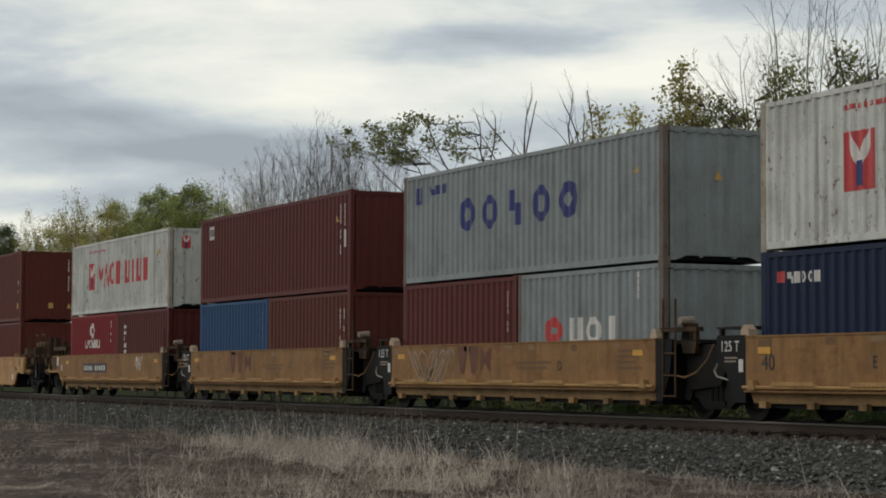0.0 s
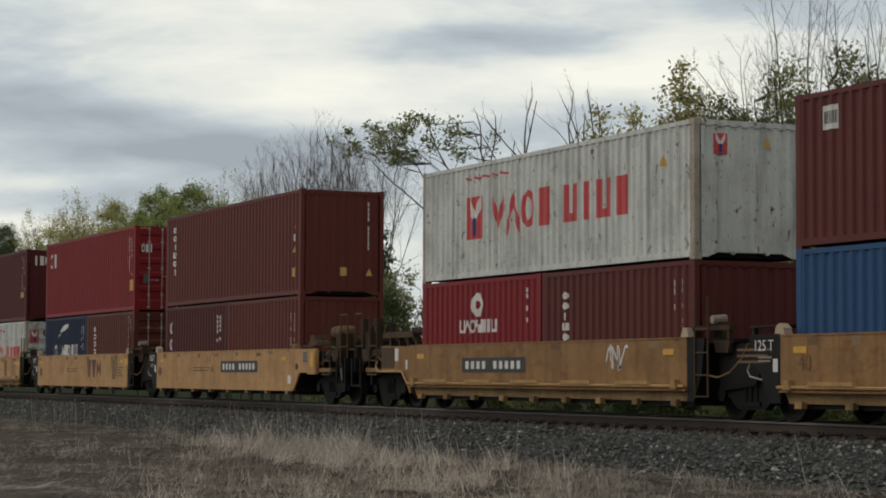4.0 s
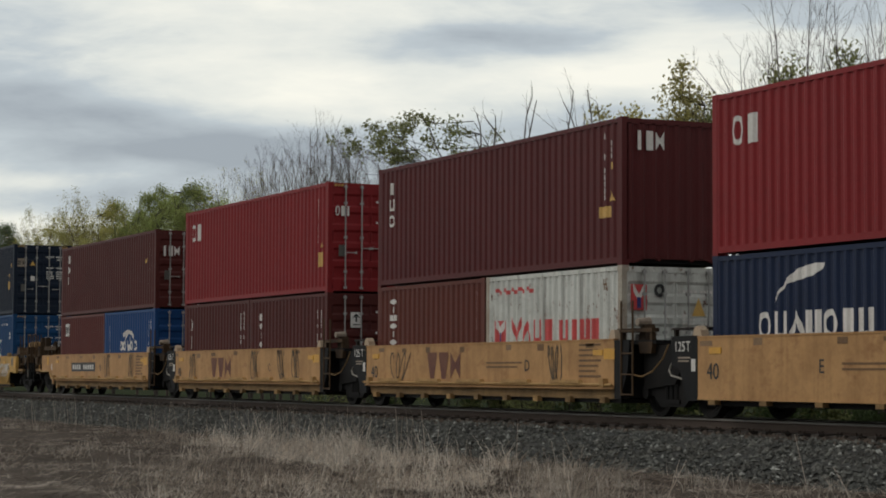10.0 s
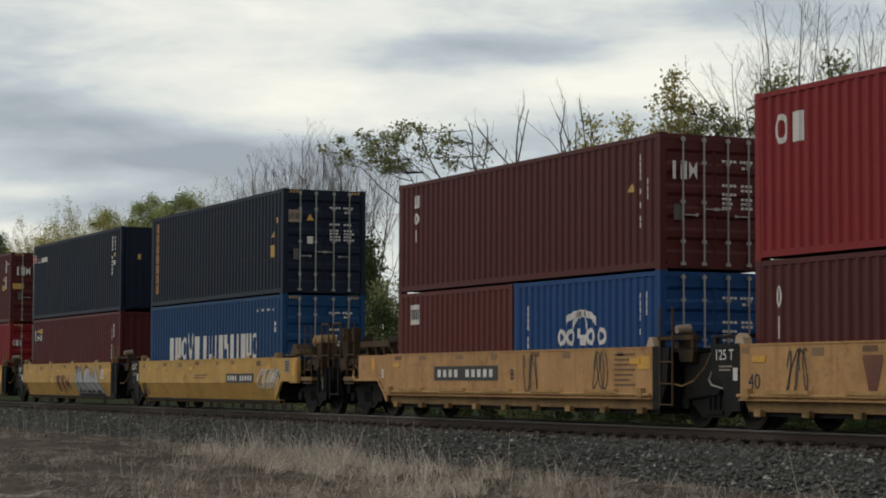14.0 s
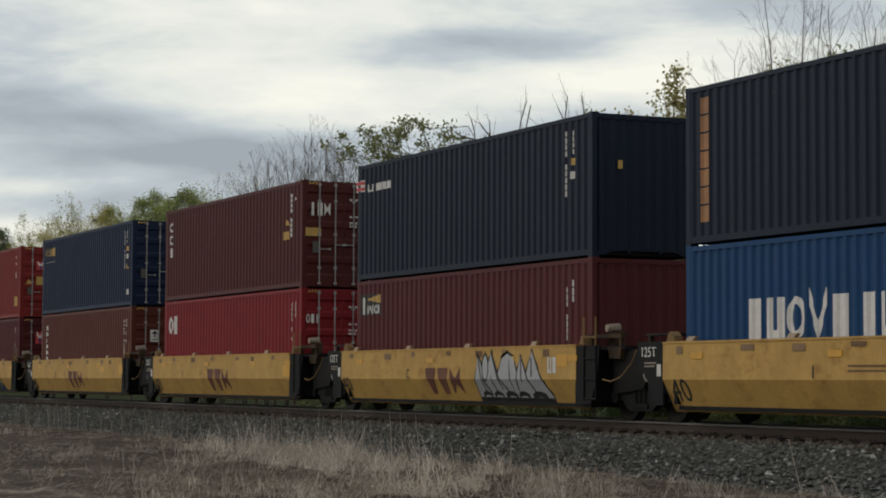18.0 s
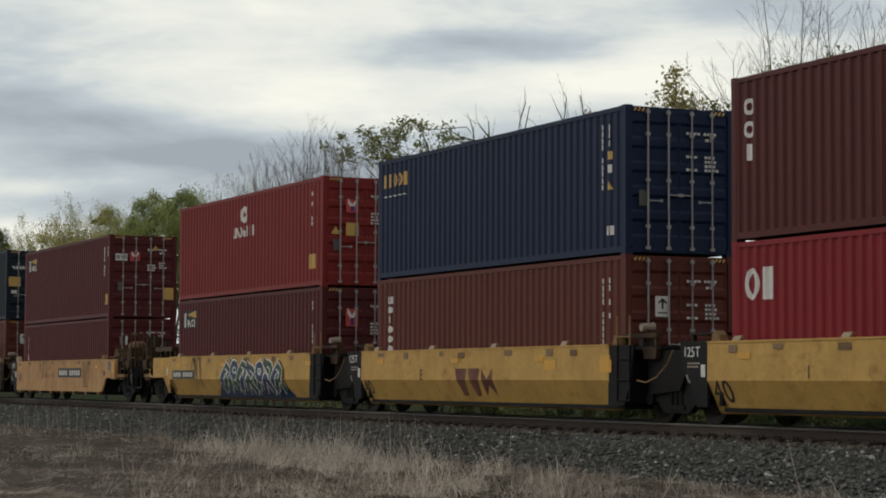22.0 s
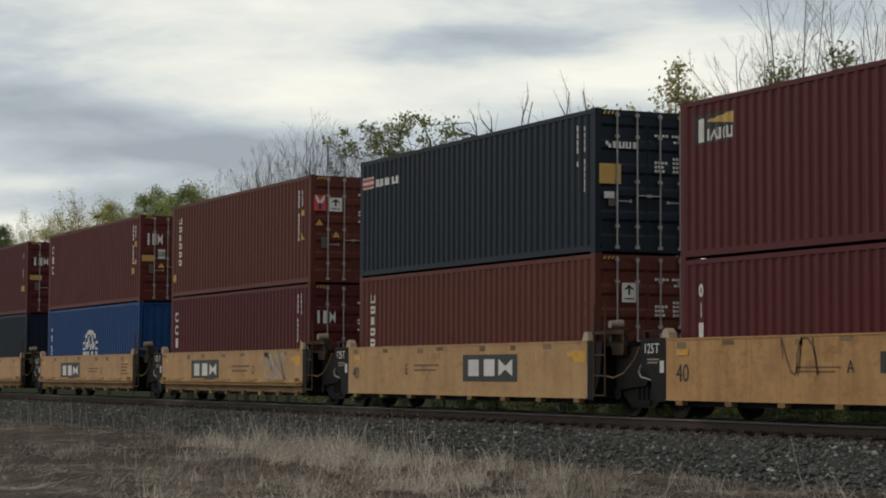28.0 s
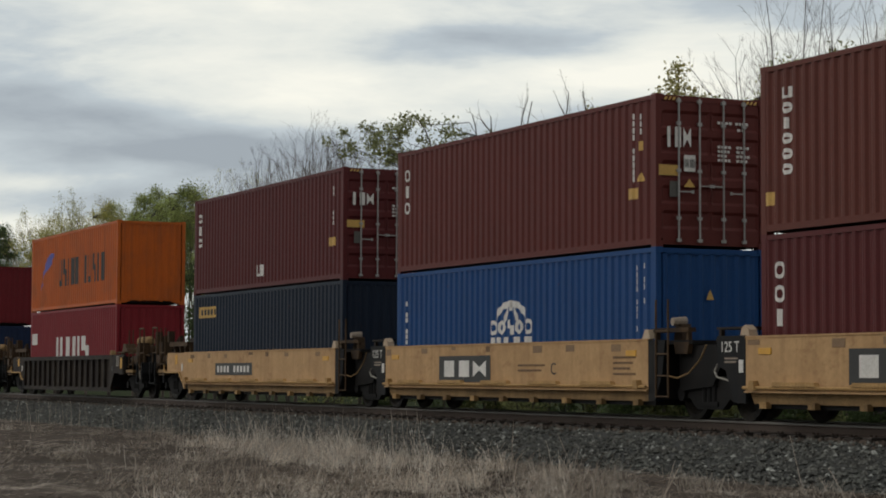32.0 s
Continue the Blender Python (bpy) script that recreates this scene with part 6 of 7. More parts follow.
def well_car(x, kind, body, left, right, label, marks=()):
    """One unit; the right-hand end of its container at x. left, right: 'joint' or 'free'."""
    car = tagged(new("well_car"), label, "freight car", group="well cars of the train")
    car.location = (x, MID, 0)
    long_sides(car, kind, body, left, right)
    part("well_floor", shared(("well_floor",), lambda: Shape().box(X_L, X_R, -1.30, 1.30, .25, .325)), SOOT, car)
    for a, side in ((left, -1), (right, 1)):
        if a == "free":
            free_end(car, body, side)
        else:
            (joint_right if side > 0 else joint_left)(car, body, kind)
    if kind == "ledge":
        part("brake_pipe", shared(("pipe",), lambda: Shape().tube((X_L, -1.52, .60), (X_R, -1.52, .60), .03)), EDGE, car)
        for i in range(5):
            part("foot_bar", shared(("foot_bar",), lambda: Shape().slab([(0, 0), (1.3, 0), (1.24, .07), (.06, .07)], -1.56, -1.455)), EDGE, car, loc=(X_L + .9 + 2.25 * i, 0, .625))
            # dark strip below each foot bar, put there as its shadow
            part("foot_rail", shared(("foot_gap",), lambda: Shape().box(0, 1.16, -1.50, -1.455, 0, .035)), UNDER, car, loc=(X_L + .97 + 2.25 * i, 0, .59))
        for a in (X_L + .22, X_R - .42):
            part("pipe_clamp", shared(("pipe_clamp",), lambda: Shape().slab([(0, 0), (.2, 0), (.16, .16), (.03, .16)], -1.57, -1.455)), EDGE, car, loc=(a, 0, .56))
        for i in range(9):
            part("bearer_end", shared(("bearer_end",), lambda: Shape().box(0, .2, -1.45, -1.34, 0, .11)), EDGE if i % 3 == 0 else WORN, car, loc=(X_L + .4 + 1.43 * i, 0, .25))
    for m in marks:
        m(car)
    CARS.append((car, x))
    return car


CARS = []


# ---- trees ----
def leaf_quads(c, size, nr):
    """Pointed leaves, one at each place of c, turned any way."""
    n = len(c)
    a, b = nr.randn(n, 3), nr.randn(n, 3)
    a /= np.linalg.norm(a, axis=1)[:, None]
    b -= a * (a * b).sum(1)[:, None]
    b /= np.linalg.norm(b, axis=1)[:, None]
    s = size * (0.6 + 0.8 * nr.rand(n, 1))
    return np.stack([c - a * s, c + b * s * .55, c + a * s, c - b * s * .55], 1).reshape(-1, 3)


ACROSS = Vector((0.415, 0.91, 0.0))


def plant(x, y, label, wood, twigs, bark, leaves, foliage, name):
    root = tagged(new(name), label, "tree" if name == "tree" else "bush", group="trees beyond the track")
    root.location = (x, y, ground_height(x, y) - .1)
    smooth(part("trunk", wood, bark, root))
    tagged(smooth(part("branchwork", twigs, bark, root)), kind="stuff")
    if len(leaves):
        me = bpy.data.meshes.new("crown")
        me.from_pydata(leaves.tolist(), [], np.arange(len(leaves)).reshape(-1, 4).tolist())
        part("crown", me, foliage, root)
    return root


def crown_tree(x, y, height, width, seed, label, bark, foliage, lobes=40, lobe=.4, per=100, leaf=.065, base=.35, lean=0.0, gap=.7, stem=.012, forks=0, name="tree"):
    """A tree in leaf: a forked stem, a bough to each of many lobes, and loose leaves round every lobe."""
    rng, nr = random.Random(seed), np.random.RandomState(seed)
    wood, twigs = Shape(), Shape()
    lo = height * base
    spots = []
    for _ in range(lobes * 12):
        u = rng.random()
        z = lo + (height - lobe * .9 - lo) * u
        wide = width / 2 * (1 - .55 * abs(1.9 * u - .8) ** 2) * rng.uniform(.8, 1.2)
        ang, r = rng.uniform(0, 6.283), max(0, wide - lobe * .4) * math.sqrt(rng.random())
        p = Vector((r * math.cos(ang), r * math.sin(ang), z))
        if all((p - q).length > lobe * gap for q in spots):
            spots.append(p)
        if len(spots) == lobes:
            break
    top = max(spots, key=lambda p: p.z)
    spots.append(Vector((top.x * .4, top.y * .4, height - lobe * .75)))
    foot = ACROSS * lean
    forks = forks or max(2, round(width / 1.1))
    stems = []
    for i in range(forks):
        ang = 6.283 * i / forks + rng.uniform(-.5, .5)
        knee = foot * .75 + Vector((.25 * width * math.cos(ang) * .4, .25 * width * math.sin(ang) * .4, lo * rng.uniform(.55, .85)))
        tip = Vector((.34 * width * math.cos(ang), .34 * width * math.sin(ang), lo + (height - lo) * rng.uniform(.55, .9)))
        pts = [foot, knee, knee.lerp(tip, .5) + Vector((rng.uniform(-.2, .2), rng.uniform(-.2, .2), 0)), tip]
        thick = stem * height * (.62 if i else .8)
        for j in range(3):
            wood.tube(pts[j], pts[j + 1], thick * (1 - .28 * j), thick * (1 - .28 * (j + 1)), n=6, caps=False)
            stems += [(pts[j].lerp(pts[j + 1], k / 4), thick * (.6 - .14 * j)) for k in range(1, 5)]
    places = []
    for p in spots:
        a, r = min(stems, key=lambda s: (s[0] - p).length + max(0, s[0].z - p.z + .3) * 3)
        mid = a.lerp(p, .5) + Vector((rng.uniform(-.15, .15), rng.uniform(-.15, .15), -.08 * (p - a).length))
        r = max(.010, min(r, .03))
        twigs.tube(a, mid, r, r * .7, n=4, caps=False)
        twigs.tube(mid, p, r * .7, .006, n=4, caps=False)
        for _ in range(5):
            w = Vector(nr.randn(3)).normalized() * lobe * rng.uniform(.7, 1.1)
            twigs.tube(mid.lerp(p, .8), p + w, .006, .0035, n=3, caps=False)
        k = int(per * rng.uniform(.55, 1.3))
        d = nr.randn(k, 3)
        d *= lobe * rng.uniform(.38, .66)
        places.append(np.array(p)[None] + d * np.array([[1, 1, .8]]))
    return plant(x, y, label, wood, twigs, bark, leaf_quads(np.concatenate(places), leaf, nr), foliage, name)


def fan_tree(x, y, height, width, seed, label, bark, foliage=None, limbs=10, splay=.55, crook=5, bole=.42, sprig=1.0, stout=.33, lean=0.0, mist=0, name="tree"):
    """A bare tree: limbs rise in a fan from the stem, each with fine upright twigs; mist: so many small young leaves."""
    rng, nr = random.Random(seed), np.random.RandomState(seed)
    wood, twigs, tips = Shape(), Shape(), []

    def turned(d, deg):
        ax = d.orthogonal()
        ax.rotate(Matrix.Rotation(rng.uniform(0, 6.283), 3, d))
        out = d.copy()
        out.rotate(Matrix.Rotation(radians(deg), 3, ax))
        return out

    def limb(p, d, length, r, level):
        n = (7, 5, 3)[level]
        for i in range(n):
            d = (turned(d, rng.uniform(-crook, crook) * 1.6) + Vector((0, 0, .025 + .03 * level))).normalized()
            q = p + d * (length / n)
            r2 = max(.0028, r * (1 - 1.1 / n))
            (wood if level == 0 else twigs).tube(p, q, r, r2, n=(5, 4, 3)[level], caps=False)
            p, r = q, r2
            tips.append(p.copy())
            if level < 2 and i > (1 if level == 0 else 0):
                for _ in range(2 if rng.random() < .75 * sprig else 1):
                    if rng.random() < sprig:
                        limb(p, turned(d, rng.uniform(18, 46)), length * (1.1 - i / n) * rng.uniform(.32, .66), r * .6, level + 1)

    foot, neck = ACROSS * lean, Vector((ACROSS * lean * .35).to_tuple()) + Vector((0, 0, height * bole))
    thick = .0075 * height
    wood.tube(foot, foot.lerp(neck, .5), thick, thick * .8, n=7, caps=False)
    wood.tube(foot.lerp(neck, .5), neck, thick * .8, thick * .6, n=7, caps=False)
    for i in range(limbs):
        side = ((i + rng.uniform(.2, .8)) / limbs * 2 - 1) * width / 2
        deep = rng.uniform(-.5, .5) * width * .7
        reach = height * (1 - bole) * (1 - .32 * abs(2 * side / width) ** 1.6) * rng.uniform(.79, .96)
        start = foot.lerp(neck, rng.uniform(.72, 1))
        goal = ACROSS * side + Vector((.91, -.415, 0)) * deep + Vector((0, 0, height * bole + reach))
        way = (goal - start)
        out = Vector((way.x * (.6 + splay), way.y * (.6 + splay), way.z)).normalized()
        limb(start, out, way.length, max(.012, thick * stout), 0)
    leaves = np.zeros((0, 3))
    if mist:
        c = np.array([tuple(p) for p in tips])
        c = c[c[:, 2] > height * bole * 1.05]
        c = c[nr.randint(0, len(c), mist)] + .16 * nr.randn(mist, 3)
        leaves = leaf_quads(c, .045, nr)
    return plant(x, y, label, wood, twigs, bark, leaves, foliage, name)


def build_trees():
    crown_tree(-180.5, 41.0, 14.7, 5.3, 201, "dark green leafy tree at the far end of the tree line", BARK, DUSK, lobes=90, lobe=.7, per=300, leaf=.07, base=.5)
    crown_tree(-196.3, 41.0, 16.3, 5.8, 202, "dark green leafy tree at the far end of the tree line", BARK, DUSK, lobes=60, lobe=.75, per=240, leaf=.08, base=.5)
    fan_tree(-160.1, 40.0, 14.5, 5.2, 203, "thin bushy tree just coming into yellow-green leaf", PALEBARK, YOUNG, limbs=15, mist=8000)
    fan_tree(-149.0, 39.0, 13.4, 3.7, 204, "thin bushy tree just coming into yellow-green leaf", PALEBARK, YOUNG, limbs=11, mist=6000)
    fan_tree(-146.3, 39.5, 14.1, 4.8, 205, "thin bushy tree just coming into yellow-green leaf", PALEBARK, YOUNG, limbs=15, mist=9500)
    fan_tree(-138.7, 39.0, 13.3, 3.4, 206, "thin bushy tree just coming into yellow-green leaf", PALEBARK, YOUNG, limbs=11, mist=9000)
    crown_tree(-135.1, 38.0, 13.2, 4.1, 207, "rounded tree in fresh green leaf", BARK, YOUNG, lobes=70, lobe=.5, per=200, leaf=.055, base=.55)
    crown_tree(-156.9, 40.0, 13.7, 6.4, 208, "rounded tree in fresh green leaf", BARK, YOUNG, lobes=70, lobe=.55, per=190, leaf=.06, base=.55)
    fan_tree(-133.0, 39.0, 13.3, 3.3, 209, "thin bushy tree just coming into yellow-green leaf", PALEBARK, FRESH, limbs=12, mist=9000)
    crown_tree(-125.6, 38.0, 13.5, 4.5, 210, "rounded tree in fresh green leaf", BARK, FRESH, lobes=110, lobe=.46, per=170, leaf=.05, base=.55)
    crown_tree(-116.7, 37.5, 13.0, 3.9, 211, "rounded tree in fresh green leaf", BARK, FRESH, lobes=110, lobe=.44, per=170, leaf=.05, base=.55)
    crown_tree(-123.1, 38.5, 12.8, 4.8, 212, "rounded tree in fresh green leaf", BARK, FRESH, lobes=80, lobe=.5, per=150, leaf=.055, base=.55)
    crown_tree(-111.9, 37.5, 11.7, 2.8, 213, "rounded tree in fresh green leaf", BARK, FRESH, lobes=50, lobe=.45, per=150, leaf=.05, base=.6)
    fan_tree(-123.9, 38.2, 13.0, 3.8, 214, "thin bushy tree just coming into yellow-green leaf", PALEBARK, FRESH, limbs=12, mist=4500)
    fan_tree(-116.9, 37.8, 12.7, 3.3, 215, "thin bushy tree just coming into yellow-green leaf", PALEBARK, FRESH, limbs=11, mist=4500)
    fan_tree(-111.5, 38.0, 13.1, 3.1, 220, "thin bushy tree just coming into yellow-green leaf", PALEBARK, YOUNG, limbs=10, mist=900)
    fan_tree(-105.5, 37.0, 12.9, 2.7, 221, "thin bushy tree just coming into yellow-green leaf", PALEBARK, YOUNG, limbs=9, mist=500)
    fan_tree(-106.3, 38.0, 14.3, 2.7, 222, "bare grey tree with a dense fan of twigs", PALEBARK, None, limbs=10, mist=0)
    fan_tree(-99.4, 36.5, 13.8, 3.1, 223, "bare grey tree with a dense fan of twigs", PALEBARK, None, limbs=14, mist=0)
    fan_tree(-99.3, 37.5, 13.9, 2.8, 224, "bare grey tree with a dense fan of twigs", PALEBARK, None, limbs=12, mist=0)
    fan_tree(-94.4, 36.5, 14.4, 2.4, 225, "bare grey tree with a dense fan of twigs", PALEBARK, None, limbs=12, mist=0)
    fan_tree(-96.3, 38.0, 13.8, 2.8, 226, "bare grey tree with a dense fan of twigs", PALEBARK, None, limbs=11, mist=0)
    fan_tree(-90.7, 36.5, 13.3, 2.9, 227, "bare grey tree with a dense fan of twigs", PALEBARK, None, limbs=13, mist=0)
    fan_tree(-89.7, 37.0, 13.4, 2.9, 228, "bare grey tree with a dense fan of twigs", PALEBARK, None, limbs=12, mist=0)
    fan_tree(-88.7, 37.5, 13.1, 2.3, 229, "bare grey tree with a dense fan of twigs", PALEBARK, None, limbs=10, mist=0)
    fan_tree(-112.6, 39.0, 12.6, 3.5, 230, "thin bushy tree just coming into yellow-green leaf", PALEBARK, YOUNG, limbs=10, mist=1500)
    crown_tree(-80.8, 36.0, 12.9, 7.6, 240, "tree with a long spray of olive leaves", BARK, LEAF, lobes=38, lobe=.34, per=62, leaf=.072, base=.85, lean=5.5, gap=1.3, stem=.007, forks=2)
    crown_tree(-83.4, 35.5, 12.8, 2.2, 241, "tree with loose clumps of olive leaves", BARK, LEAF, lobes=12, lobe=.40, per=80, leaf=.065, base=.86, lean=2.6, gap=.8, stem=.005, forks=1)
    fan_tree(-72.2, 34.0, 12.9, 2.6, 250, "dead tree with a few crooked bare limbs", PALEBARK, None, limbs=4, splay=1.0, crook=14, bole=.66, sprig=.55, stout=.62, lean=0.9)
    fan_tree(-71.4, 34.5, 12.0, 1.3, 251, "dead tree with a few crooked bare limbs", PALEBARK, None, limbs=2, splay=1.0, crook=14, bole=.66, sprig=.55, stout=.62, lean=0.5)
    fan_tree(-66.7, 33.5, 12.5, 1.6, 252, "dead tree with a few crooked bare limbs", PALEBARK, None, limbs=3, splay=1.0, crook=14, bole=.66, sprig=.55, stout=.62, lean=0.5)
    fan_tree(-61.6, 33.0, 11.9, 1.9, 253, "dead tree with a few crooked bare limbs", PALEBARK, None, limbs=4, splay=1.0, crook=14, bole=.66, sprig=.55, stout=.62, lean=0.5)
    fan_tree(-61.9, 34.0, 11.4, 1.1, 254, "dead tree with a few crooked bare limbs", PALEBARK, None, limbs=3, splay=1.0, crook=14, bole=.66, sprig=.55, stout=.62, lean=0)
    fan_tree(-67.0, 35.0, 11.5, 1.4, 255, "dead tree with a few crooked bare limbs", PALEBARK, None, limbs=2, splay=1.0, crook=14, bole=.66, sprig=.55, stout=.62, lean=0.4)
    crown_tree(-61.2, 33.5, 10.8, 1.7, 260, "yellow-green leafy tree beyond the track", BARK, OLIVE, lobes=40, lobe=.42, per=92, leaf=.066, base=.42, gap=.95)
    crown_tree(-58.8, 33.5, 10.5, 2.0, 261, "yellow-green leafy tree beyond the track", BARK, OLIVE, lobes=54, lobe=.44, per=92, leaf=.066, base=.36, gap=.95)
    crown_tree(-62.4, 35.0, 10.0, 3.3, 262, "dense green bushy tree beyond the track", BARK, LEAF, lobes=76, lobe=.46, per=92, leaf=.068, base=.30, gap=.95)
    crown_tree(-55.7, 33.5, 11.6, 2.3, 263, "forked tree in yellow-green and olive leaf", BARK, OLIVE, lobes=71, lobe=.42, per=96, leaf=.066, base=.50, gap=.95)
    crown_tree(-54.2, 34.0, 10.4, 2.2, 264, "forked tree in olive leaf", BARK, LEAF, lobes=40, lobe=.42, per=88, leaf=.066, base=.62, gap=.95)
    crown_tree(-58.2, 34.5, 10.0, 2.2, 265, "forked tree in olive leaf", BARK, LEAF, lobes=51, lobe=.44, per=84, leaf=.068, base=.36, gap=.95)
    crown_tree(-51.1, 34.2, 11.0, 2.8, 266, "tall leafy tree with forked grey limbs", BARK, LEAF, lobes=56, lobe=.42, per=80, leaf=.066, base=.60, gap=1.0)
    crown_tree(-50.5, 33.8, 5.8, 1.8, 268, "low leafy tree under the bare limbs", BARK, LEAF, lobes=20, lobe=.36, per=70, leaf=.064, base=.62, gap=1.0)
    crown_tree(-48.7, 34.5, 11.2, 2.7, 267, "tall leafy tree with forked grey limbs", BARK, LEAF, lobes=80, lobe=.44, per=80, leaf=.066, base=.34, gap=.9)
    crown_tree(-46.6, 34.2, 10.2, 2.0, 269, "tall leafy tree with forked grey limbs", BARK, LEAF, lobes=60, lobe=.42, per=85, leaf=.066, base=.30, gap=.9)
    fan_tree(-48.8, 33.4, 13.1, 5.2, 270, "big bare tree with long fine limbs", PALEBARK, None, limbs=15, splay=.9, bole=.42, sprig=1.0)
    fan_tree(-52.2, 33.8, 11.8, 3.1, 271, "leaning bare tree with long fine limbs", PALEBARK, None, limbs=8, splay=.9, bole=.5, sprig=.9, lean=.9)
    fan_tree(-46.3, 34.0, 12.4, 2.9, 272, "bare grey tree with a dense fan of twigs", PALEBARK, None, limbs=12, splay=.8, bole=.5, sprig=.9)
    crown_tree(-53.6, 33.6, 4.8, 1.5, 273, "small tree in pale pinkish blossom", BARK, BLOSSOM, lobes=15, lobe=.3, per=56, leaf=.053, base=.55, name='bush')
    crown_tree(-68.8, 34.3, 8.6, 1.6, 280, "slender tree with a dark green crown", BARK, LEAF, lobes=20, lobe=.36, per=95, leaf=.068, base=.78, gap=.8)
    crown_tree(-67.4, 34.8, 8.5, 1.3, 281, "thin tree with loose olive leaves", BARK, LEAF, lobes=30, lobe=.36, per=60, leaf=.066, base=.42, gap=1.0)
    crown_tree(-68.5, 33.8, 5.6, 1.8, 282, "low green bush under the trees", BARK, LEAF, lobes=40, lobe=.42, per=125, leaf=.068, base=.10, stem=.009, name="bush")
    crown_tree(-66.5, 34.0, 4.7, 1.8, 283, "low green bush under the trees", BARK, LEAF, lobes=26, lobe=.42, per=90, leaf=.068, base=.10, stem=.009, name="bush")
    crown_tree(-86.6, 36.2, 8.4, 1.9, 284, "dark green thicket under the bare trees", BARK, DUSK, lobes=46, lobe=.5, per=120, leaf=.08, base=.3, stem=.009, name="bush")
    crown_tree(-83.0, 35.4, 6.3, 1.9, 285, "low green bush under the trees", BARK, LEAF, lobes=40, lobe=.46, per=120, leaf=.07, base=.10, stem=.009, name="bush")
    crown_tree(-79.7, 31.5, 5.1, 3.8, 145, "low green bush under the trees", BARK, LEAF, lobes=32, lobe=.42, per=120, leaf=.068, base=.10, stem=.009, name="bush")
    crown_tree(-76.2, 32.5, 5.3, 3.6, 146, "low green bush under the trees", BARK, DUSK, lobes=32, lobe=.42, per=120, leaf=.068, base=.10, stem=.009, name="bush")
    crown_tree(-76.9, 33.5, 6.2, 3.1, 147, "low green bush under the trees", BARK, LEAF, lobes=32, lobe=.42, per=120, leaf=.068, base=.10, stem=.009, name="bush")
    crown_tree(-68.5, 31.5, 5.1, 2.8, 148, "low green bush under the trees", BARK, DUSK, lobes=32, lobe=.42, per=120, leaf=.068, base=.10, stem=.009, name="bush")
    crown_tree(-68.7, 32.5, 5.5, 2.2, 149, "low green bush under the trees", BARK, LEAF, lobes=32, lobe=.42, per=120, leaf=.068, base=.10, stem=.009, name="bush")
    crown_tree(-68.7, 33.5, 6.4, 3.0, 150, "low green bush under the trees", BARK, DUSK, lobes=32, lobe=.42, per=120, leaf=.068, base=.10, stem=.009, name="bush")
    crown_tree(-61.9, 31.5, 5.6, 2.8, 151, "low green bush under the trees", BARK, LEAF, lobes=32, lobe=.42, per=120, leaf=.068, base=.10, stem=.009, name="bush")
    crown_tree(-61.6, 32.5, 5.4, 2.8, 152, "low green bush under the trees", BARK, DUSK, lobes=32, lobe=.42, per=120, leaf=.068, base=.10, stem=.009, name="bush")
    crown_tree(-61.1, 33.5, 5.8, 2.8, 153, "low green bush under the trees", BARK, LEAF, lobes=32, lobe=.42, per=120, leaf=.068, base=.10, stem=.009, name="bush")
    crown_tree(-55.7, 31.5, 3.8, 1.9, 154, "low green bush under the trees", BARK, DUSK, lobes=32, lobe=.42, per=120, leaf=.068, base=.10, stem=.009, name="bush")
    crown_tree(-55.1, 32.5, 3.6, 1.9, 155, "low green bush under the trees", BARK, LEAF, lobes=32, lobe=.42, per=120, leaf=.068, base=.10, stem=.009, name="bush")
    crown_tree(-54.9, 33.5, 3.8, 1.9, 156, "low green bush under the trees", BARK, DUSK, lobes=32, lobe=.42, per=120, leaf=.068, base=.10, stem=.009, name="bush")
    crown_tree(-49.7, 31.5, 4.4, 2.1, 157, "low green bush under the trees", BARK, LEAF, lobes=32, lobe=.42, per=120, leaf=.068, base=.10, stem=.009, name="bush")
    crown_tree(-48.7, 32.5, 4.6, 2.1, 158, "low green bush under the trees", BARK, DUSK, lobes=32, lobe=.42, per=120, leaf=.068, base=.10, stem=.009, name="bush")
    crown_tree(-47.8, 33.5, 4.8, 2.1, 159, "low green bush under the trees", BARK, LEAF, lobes=32, lobe=.42, per=120, leaf=.068, base=.10, stem=.009, name="bush")
    crown_tree(-43.7, 32.0, 4.5, 2.0, 160, "low green bush under the trees", BARK, DUSK, lobes=32, lobe=.42, per=120, leaf=.068, base=.10, stem=.009, name="bush")
    crown_tree(-109.2, 36.0, 9.4, 3.4, 161, "dark green thicket under the bare trees", BARK, DUSK, lobes=34, lobe=.55, per=110, leaf=.085, base=.35, stem=.009, name="bush")
    crown_tree(-109.0, 37.0, 9.8, 3.6, 162, "dark green thicket under the bare trees", BARK, LEAF, lobes=34, lobe=.55, per=110, leaf=.085, base=.35, stem=.009, name="bush")
    crown_tree(-102.5, 36.0, 9.6, 3.6, 163, "dark green thicket under the bare trees", BARK, DUSK, lobes=34, lobe=.55, per=110, leaf=.085, base=.35, stem=.009, name="bush")
    crown_tree(-101.9, 37.0, 9.5, 3.6, 164, "dark green thicket under the bare trees", BARK, LEAF, lobes=34, lobe=.55, per=110, leaf=.085, base=.35, stem=.009, name="bush")
    crown_tree(-96.3, 36.0, 9.3, 3.4, 165, "dark green thicket under the bare trees", BARK, DUSK, lobes=34, lobe=.55, per=110, leaf=.085, base=.35, stem=.009, name="bush")
    crown_tree(-95.9, 37.0, 9.1, 3.8, 166, "dark green thicket under the bare trees", BARK, LEAF, lobes=34, lobe=.55, per=110, leaf=.085, base=.35, stem=.009, name="bush")
